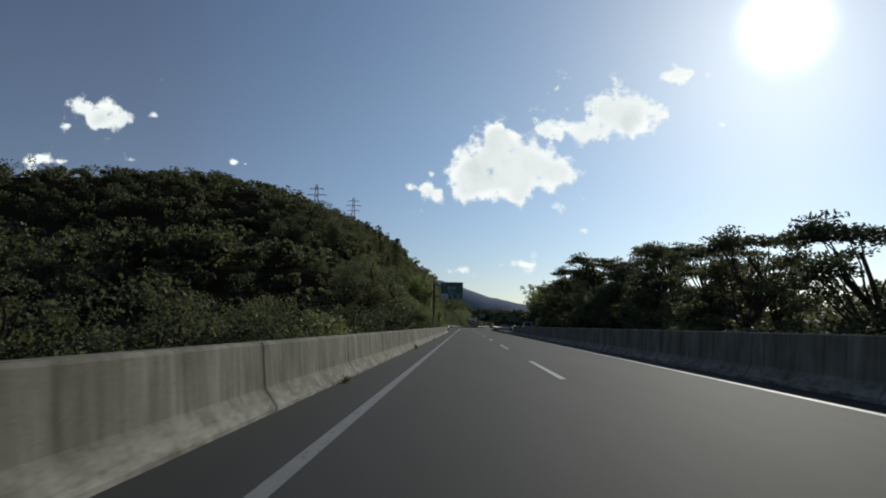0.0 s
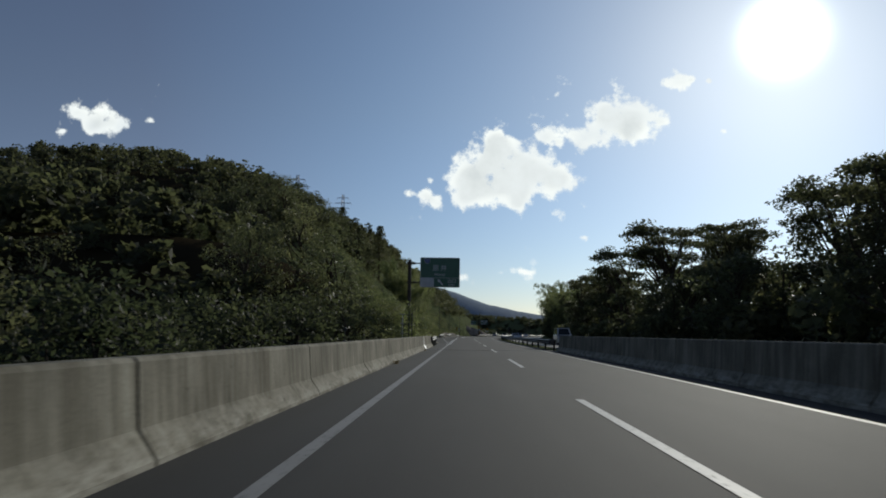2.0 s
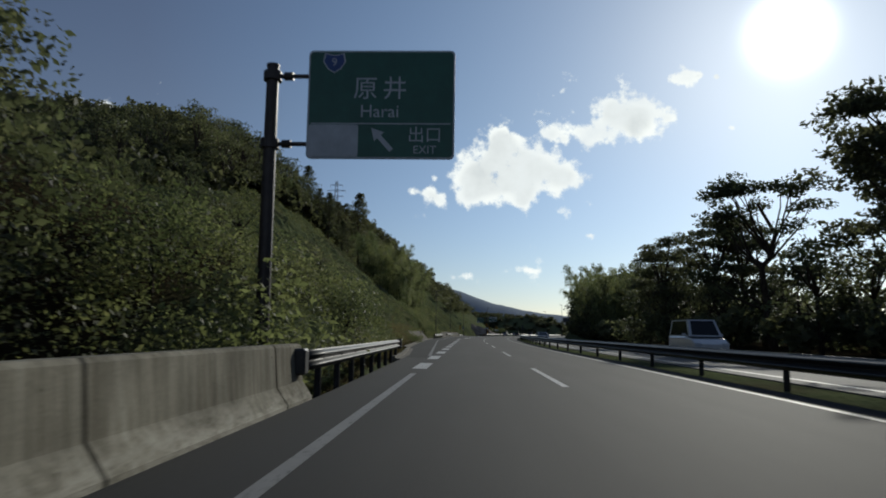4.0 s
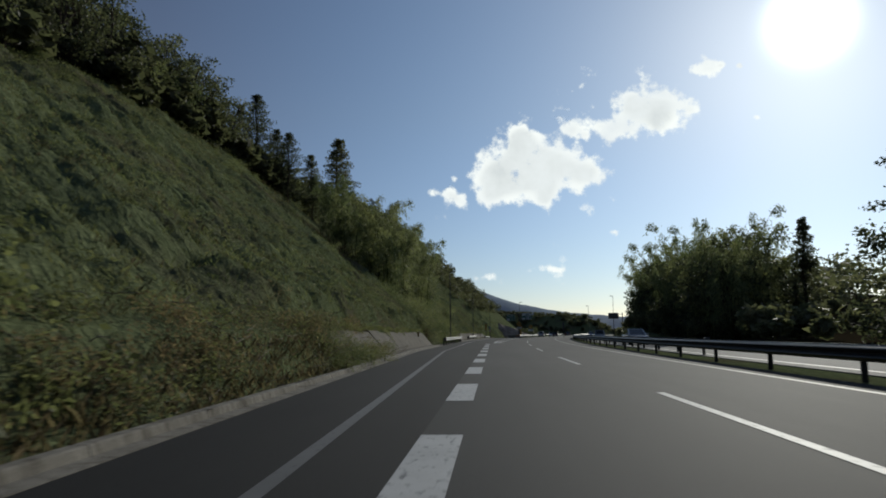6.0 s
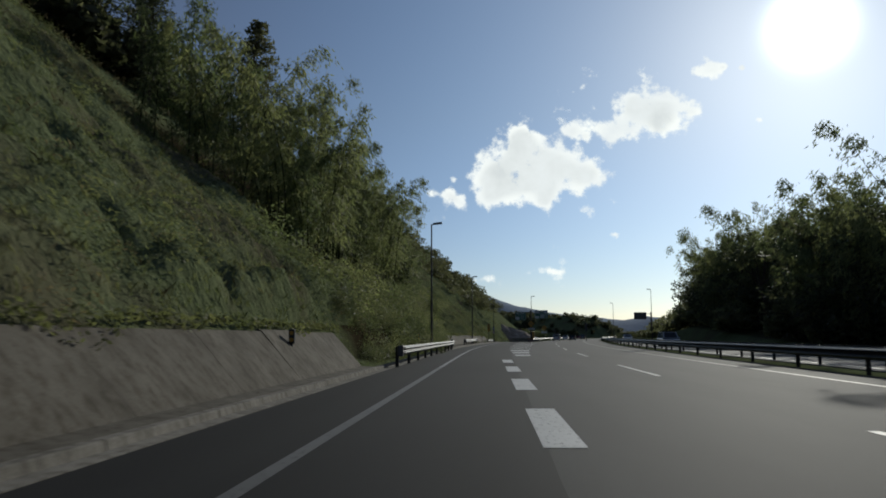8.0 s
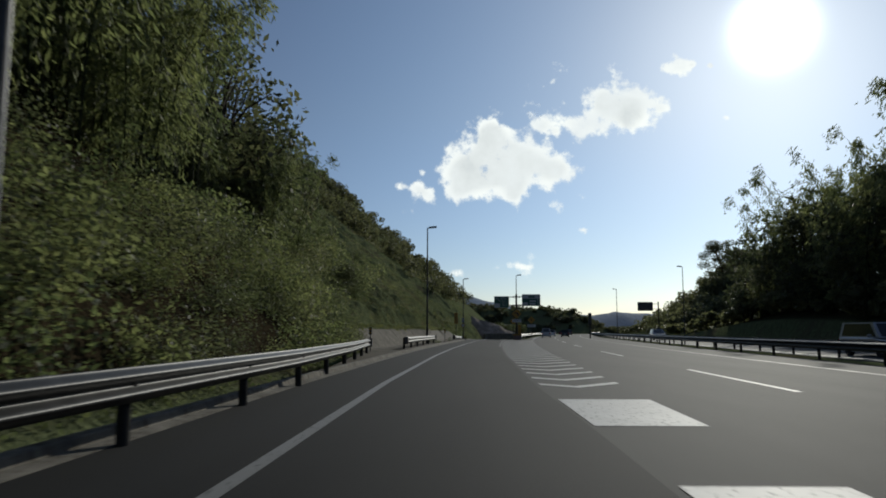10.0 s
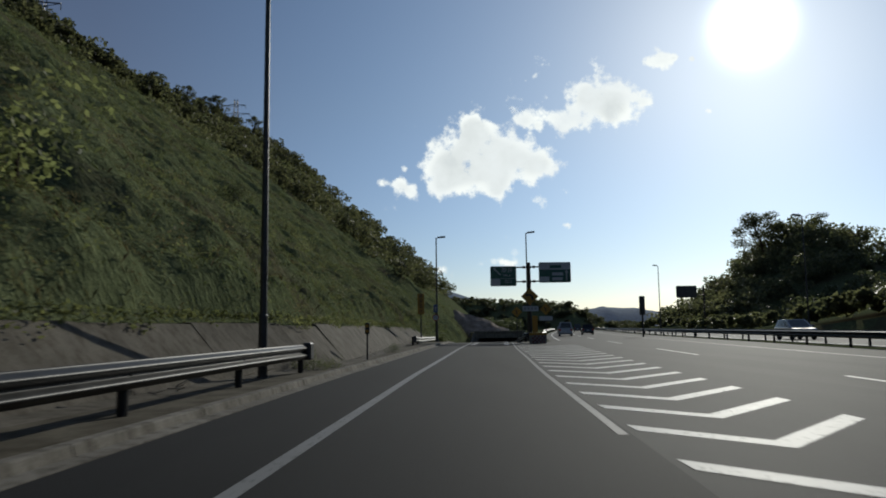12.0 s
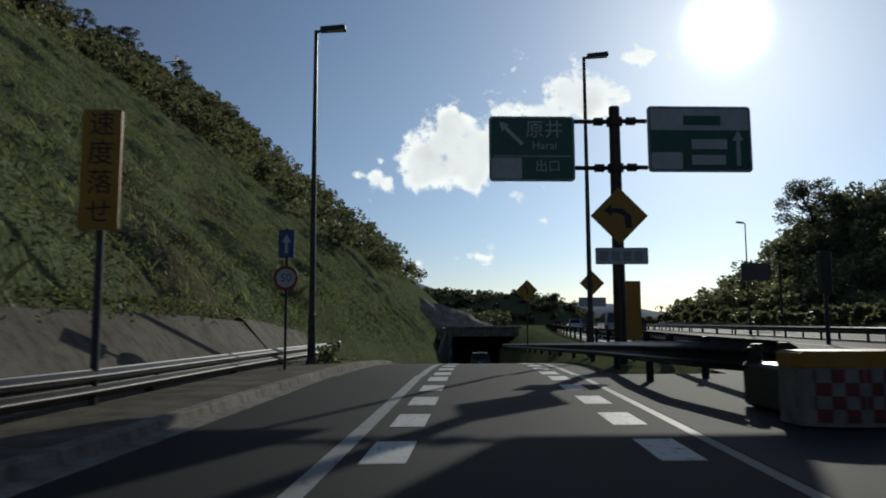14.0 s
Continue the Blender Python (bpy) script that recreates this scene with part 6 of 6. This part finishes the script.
structure("far_hill", far_hill(), GROUND, "wooded hill closing the view down the motorway", "hill")
far_places = []
for k in range(330):
    x, y = rng.uniform(-58, 100), 628 + 60 * rng.uniform(0, 1) ** 0.8
    far_places.append((x, y, float(hill_top(x)) * float(smooth01(626, 660, y)) * 0.86 - 2.2, rng.uniform(2.0, 3.4)))
woods("valley_wood", "dense dark wood on the hill at the end of the cutting", far_places, 0.5, 190, LEAF_DARK)
woods("underpass_scrub", "dark scrub above the underpass", [(rng.uniform(-14, 18), rng.uniform(466, 500), 0.5, rng.uniform(1.2, 2.6)) for k in range(60)], 0.3, 180, LEAF_BROAD)
woods("far_side_wood", "dark woods beyond the opposite carriageway", wood_places(80, -20, 140, 14, 50, 2.5, 4.0, "right") + wood_places(60, 0, 120, 4, 20, 3.0, 4.2, "right") + wood_places(50, 140, 232, 14, 50, 1.6, 2.4, "right") + wood_places(60, 240, 345, 18, 60, 3.0, 4.6, "right") + wood_places(110, 100, 345, 0.5, 8, 1.0, 2.0, "right") + wood_places(260, 435, 530, 8, 80, 2.2, 3.8, "right") + wood_places(110, 345, 540, 1, 12, 0.8, 1.6, "right"), 0.46, 150, LEAF_BROAD)


# ---- grass and ground cover on the cutting ----
LATTICE = np.random.default_rng(77).uniform(-1, 1, (256, 256))


def rolling(x, y):
    """Smooth value noise over the plan, from -1 to 1."""
    i, j = np.floor(x).astype(int), np.floor(y).astype(int)
    a, b = x - i, y - j
    a, b = a * a * (3 - 2 * a), b * b * (3 - 2 * b)
    g = lambda p, q: LATTICE[p % 256, q % 256]
    return (g(i, j) * (1 - a) + g(i + 1, j) * a) * (1 - b) + (g(i, j + 1) * (1 - a) + g(i + 1, j + 1) * a) * b


def lumps(x, y):
    """Height of the mat of weeds over the bank."""
    big = 0.95 * np.abs(rolling(x * 0.36, y * 0.36)) ** 0.8 + 0.42 * rolling(x * 0.15 + 9, y * 0.15)
    return np.maximum(0.1 + big + 0.26 * np.abs(rolling(x * 1.1 + 40, y * 1.1)) + 0.13 * rolling(x * 2.6, y * 2.6 + 70), 0.02)


def weed_mat(ya, yb, ua, ub, step, label):
    """The close mat of weeds and grass that covers a bank, lumpy and uneven."""
    ys, us = np.arange(ya, yb, step), np.arange(ua, ub, step)
    y, u = np.meshgrid(ys, us, indexing="ij")
    jit = np.random.default_rng(5)
    y, u = y + jit.uniform(-0.3, 0.3, y.shape) * step, u + jit.uniform(-0.3, 0.3, y.shape) * step
    x = kerb_line(y) - shoulder(y) - u
    edge = smooth01(ua, ua + 0.9, u) * (1 - smooth01(ub - 3, ub, u)) * smooth01(ya, ya + 3, y) * (1 - smooth01(yb - 4, yb, y))
    z = land_z(x, y) + lumps(x, y) * edge - 0.3 * (1 - edge) + jit.normal(size=y.shape) * 0.035 * edge
    n = len(us)
    i, j = np.meshgrid(np.arange(len(ys) - 1), np.arange(n - 1), indexing="ij")
    a = (i * n + j).ravel()
    me = raw_mesh("weed_mat", np.stack([x, y, z], -1).reshape(-1, 3), np.stack([a, a + 1, a + n + 1, a + n], 1), True)
    return thing("weed_mat", label, "weeds", data=me, material=GROUND, kind="stuff")


weed_mat(157, 236, 2.2, 36, 0.2, "close green mat of weeds on the cutting")
weed_mat(282, 350, 2.2, 60, 0.24, "close green mat of weeds on the cutting beside the ramp")
weed_mat(346, 450, 2.2, 66, 0.4, "close mat of grass and weeds high on the cutting")


def tufts(n, ya, yb, ua, ub, hh, blades, mat, name, label, thick=0.05):
    y = rng.uniform(ya, yb, n)
    u = ua + (ub - ua) * rng.uniform(0, 1, n)
    x = kerb_line(y) - shoulder(y) - u
    z = land_z(x, y) + lumps(x, y) * smooth01(2.2, 3.1, u)
    base = np.repeat(np.stack([x, y, z - 0.05], 1), blades, 0)
    m = n * blades
    base[:, :2] += rng.normal(size=(m, 2)) * 0.12
    h = hh * rng.uniform(0.5, 1.3, m)
    a = rng.uniform(0, 2 * math.pi, m)
    out = np.stack([np.cos(a), np.sin(a), 0 * a], 1)
    side = np.stack([-np.sin(a), np.cos(a), 0 * a], 1) * thick
    bend = rng.uniform(0.25, 0.9, m)
    up = np.array([0, 0, 1.0])
    mid = base + out * (h * bend * 0.35)[:, None] + up * (h * 0.6)[:, None]
    tip = base + out * (h * bend)[:, None] + up * (h * 0.95)[:, None]
    v = np.stack([base - side, base + side, mid + side * 0.8, tip, mid - side * 0.8], 1).reshape(-1, 3)
    f = np.arange(5 * m).reshape(m, 5)
    return thing(name, label, "grass", data=raw_mesh(name, v, f), material=mat, kind="stuff")


tufts(17000, 158, 234, 2.3, 33, 0.2, 5, GRASS, "grass", "long green grass on the cutting", 0.0055)
tufts(20000, 284, 400, 2.3, 58, 0.22, 4, GRASS, "grass", "rough green grass on the cutting beside the ramp", 0.006)
tufts(6000, 340, 480, 2.3, 60, 0.4, 3, GRASS, "grass", "rough green grass high on the cutting", 0.014)
tufts(5000, 163, 400, 2.5, 40, 0.26, 4, DRY, "dry_grass", "pale dry grass stems among the green", 0.006)
tufts(2000, 132, 356, 0.6, 0.74, 0.16, 4, GRASS, "grass", "weeds along the gutter", 0.009)
tufts(2600, 113, 182, 0.62, 1.7, 0.22, 4, DRY, "dry_grass", "dead grass and debris along the gutter", 0.009)
tufts(500, 172, 215, 0.6, 0.8, 0.18, 4, DRY, "dry_grass", "dead grass at the foot of the wall", 0.009)


def tussocks(n, ya, yb, ua, ub, ra, rb, leaf, per, mat, name, label):
    """Low rounded weed clumps scattered unevenly over the bank."""
    vs = []
    for k in range(n):
        y, u = rng.uniform(ya, yb), ua + (ub - ua) * rng.uniform(0, 1) ** 1.1
        x = float(kerb_line(y) - shoulder(y)) - u
        if noise.noise((x * 0.14, y * 0.14, 21)) < -0.12:
            continue
        r = rng.uniform(ra, rb)
        vs.append(ball_points(int(per * (r / rb) ** 1.5) + 8, (x, y, float(land_z(x, y)) + 0.2 * r + (0.85 * float(lumps(np.array(x), np.array(y))) if u > 3 else 0.35 * (0.8 < u < 2.1))), (r, r, r * rng.uniform(0.5, 0.95)), 0.4))
    v, f = leaves(np.concatenate(vs), leaf, -0.25, 0.34)
    return thing(name, label, "weeds", data=raw_mesh(name, v, f), material=mat, kind="stuff")


tussocks(800, 158, 236, 2.6, 34, 0.25, 0.75, 0.046, 120, GRASS, "weed_clumps", "tall green weed clumps on the cutting")
tussocks(420, 156, 234, 2.0, 30, 0.2, 0.55, 0.042, 100, DRY, "dead_weed_clumps", "brown dead weed clumps on the cutting")
tussocks(1000, 282, 400, 2.6, 54, 0.25, 0.85, 0.048, 120, GRASS, "weed_clumps", "tall green weed clumps on the cutting beside the ramp")
tussocks(480, 282, 360, 2.4, 22, 0.2, 0.6, 0.042, 100, DRY, "dead_weed_clumps", "brown dead weed clumps low on the cutting beside the ramp")
tussocks(700, 282, 430, 3, 62, 0.5, 1.5, 0.07, 170, LEAF_SHRUB, "bank_bushes", "low leafy bushes on the cutting beside the ramp")

tussocks(420, 160, 234, 3, 34, 0.4, 1.2, 0.06, 190, LEAF_SHRUB, "bank_bushes", "low leafy bushes on the cutting")
tussocks(90, 158, 186, 0.75, 2.7, 0.25, 0.6, 0.045, 170, LEAF_SHRUB, "foot_scrub", "tangled green scrub at the foot of the bank")
tussocks(120, 158, 189, 0.7, 2.3, 0.2, 0.5, 0.04, 150, DRY, "dead_scrub", "brown dead scrub at the foot of the bank")


def ground_cover(n, ya, yb, ua, ub, leaf, lift, mat, name, label, clump=1.6):
    """Low leafy weeds in patches over the bank."""
    y = rng.uniform(ya, yb, n)
    u = ua + (ub - ua) * rng.uniform(0, 1, n) ** 1.05
    x = kerb_line(y) - shoulder(y) - u
    mass = np.array([noise.noise((a * 0.35, b * 0.35, 9)) + 0.5 * noise.noise((a * 1.3, b * 1.3, 4)) for a, b in zip(x, y)])
    keep = mass > -0.25
    x, y, mass = x[keep], y[keep], mass[keep]
    z = land_z(x, y) + 0.9 * lumps(x, y) * smooth01(2.2, 3.1, u[keep]) + lift * np.clip(mass + 0.35, 0.1, 1.2) * rng.uniform(0, 1, len(x)) ** 0.6
    v, f = leaves(np.stack([x, y, z], 1), leaf, 0.0, 0.55)
    return thing(name, label, "weeds", data=raw_mesh(name, v, f), material=mat, kind="stuff")


ground_cover(60000, 158, 234, 2.3, 33, 0.03, 0.42, GRASS, "bank_weeds", "low leafy weeds over the cutting")
ground_cover(5000, 150, 177, 0.95, 2.6, 0.034, 0.5, LEAF_SHRUB, "bank_weeds", "tangled weeds at the foot of the bank")
ground_cover(28000, 220, 282, 0.75, 5, 0.042, 0.8, LEAF_SHRUB, "bank_weeds", "leafy weeds and ivy beside the guard rail")
ground_cover(80000, 276, 400, 2.35, 58, 0.036, 0.42, GRASS, "bank_weeds", "fine leafy weeds over the cutting beside the ramp")
ground_cover(40000, 292, 338, 2.35, 15, 0.026, 0.36, GRASS, "bank_weeds", "fine dense weeds low on the cutting")
ground_cover(22000, 292, 332, 2.35, 12, 0.032, 0.4, DRY, "dry_weeds", "brown dead growth low on the cutting")
ground_cover(25000, 340, 420, 2.35, 48, 0.036, 0.45, GRASS, "bank_weeds", "low leafy weeds over the cutting beside the ramp")
ground_cover(14000, 340, 400, 0.8, 5, 0.055, 0.5, LEAF_SHRUB, "bank_weeds", "leafy weeds along the sinking ramp")
ground_cover(14000, 112, 160, 0.9, 6, 0.075, 1.2, LEAF_SHRUB, "bank_weeds", "broad-leaved creepers behind the guard rail")
ground_cover(24000, 112, 159, 1.0, 12, 0.07, 1.3, LEAF_SHRUB, "bank_weeds", "tangled creepers behind the guard rail")



def overhang(n, ya, yb, top, name, label):
    """Creepers hanging over the rim of the foot wall in uneven patches."""
    y = rng.uniform(ya, yb, n)
    drop = rng.uniform(0, 1, n) ** 2.2 * np.array([max(0.03, 0.12 + 0.8 * noise.noise((0, a * 0.35, 3))) for a in y])
    u = 2.15 - drop * 0.95
    z = ramp_z(y) + top + 0.22 - drop + rng.normal(size=n) * 0.06
    v, f = leaves(np.stack([kerb_line(y) - shoulder(y) - u + 0.1, y, z], 1), 0.055, 0.2, 0.5)
    return thing(name, label, "weeds", data=raw_mesh(name, v, f), material=LEAF_SHRUB, kind="stuff")


ground_cover(12000, 152, 187, 0.8, 2.5, 0.03, 0.5, DRY, "dry_weeds", "brown dead stems and leaves at the foot of the bank")
overhang(5000, 174, 221, 1.3, "creeper", "leafy creeper hanging over the low wall")
overhang(7000, 280, 352, 1.32, "creeper", "leafy creeper along the rim of the wall")

pylon(-100.4, 623.0, 77.5, 36)
pylon(-97.0, 451.0, 57.0, 34)


def dead_twigs(n, ya, yb, ua, ub, name, label):
    """Bare pale twigs and stalks lying about the foot of the bank."""
    g = Geo()
    for k in range(n):
        y, u = rng.uniform(ya, yb), rng.uniform(ua, ub)
        x = float(kerb_line(y) - shoulder(y)) - u
        z = float(land_z(x, y)) + 0.12 + 0.3 * max(0.0, u - 1.0)
        ln, a, up = rng.uniform(0.2, 0.9), rng.uniform(0, 6.28), rng.uniform(-0.1, 0.5)
        d = np.array([math.cos(a), math.sin(a), up]) * ln
        p = np.array([x, y, z])
        g.tube([p, p + 0.5 * d + rng.normal(size=3) * 0.05, p + d], [0.011, 0.008, 0.004], 4, False)
    return thing(name, label, "twigs", data=g, material=TWIG, kind="stuff")


dead_twigs(170, 158, 196, 0.5, 2.2, "dead_twigs", "pale dead twigs and stalks at the foot of the bank")
dead_twigs(90, 290, 352, 0.3, 1.0, "dead_twigs", "pale dead stalks along the foot of the wall")

def litter(x, y, turn):
    s = thing("plastic_litter", "crumpled white plastic scrap lying by the kerb", "litter", "litter", at=pose(x, y, 0.13, 0, 0, turn))
    vs = [(0.09 * i, 0.07 * j, 0.05 * abs(noise.noise((i * 1.7, j * 2.3, x)))) for i in range(5) for j in range(4)]
    lid = [(a, b, c + 0.03) for a, b, c in vs]
    fs = [(i * 4 + j, i * 4 + j + 1, i * 4 + j + 5, i * 4 + j + 4) for i in range(4) for j in range(3)]
    part("scrap", Geo().add(vs, fs).add(lid, fs), PLATE, s)


litter(-6.95, 195.9, 30)
litter(-7.2, 181.7, 100)

# ---- weeds in the parapet's foot and a vine on the gate ----
for x, y, s in ((-2.3, 14.0, 0.12), (-2.28, 33.7, 0.16), (-2.32, 54.4, 0.12), (-2.32, 77.0, 0.12), (-2.34, 97.0, 0.1)):
    shrub(1.0, 260, 0.14, DRY, "half-dead weed rooted at the foot of the parapet", put(x, y, 0.0, s, 1.3))


def climbing_vine(x, y):
    s = thing("climbing_vine", "bright green vine climbing a steel gate", "vine", at=(x, y, -0.3))
    g = Geo()
    for k in range(3):
        g.tube([(0.2 * math.sin(2.1 * k + 1.3 * z) * 0.6, 0.15 * math.cos(1.7 * k + z), z) for z in np.linspace(0, 3.6, 12)], 0.012, 5, False)
    part("stem", g, BARK, s)
    n = 420
    z = rng.uniform(0.6, 3.7, n)
    c = np.stack([rng.normal(size=n) * 0.22 - 0.1 * z, rng.normal(size=n) * 0.2, z], 1)
    v, f = leaves(c, 0.11, 0.5, 0.6)
    part("foliage", raw_mesh("foliage", v, f), LEAF_BAMBOO, s)


climbing_vine(-3.55, 103.0)
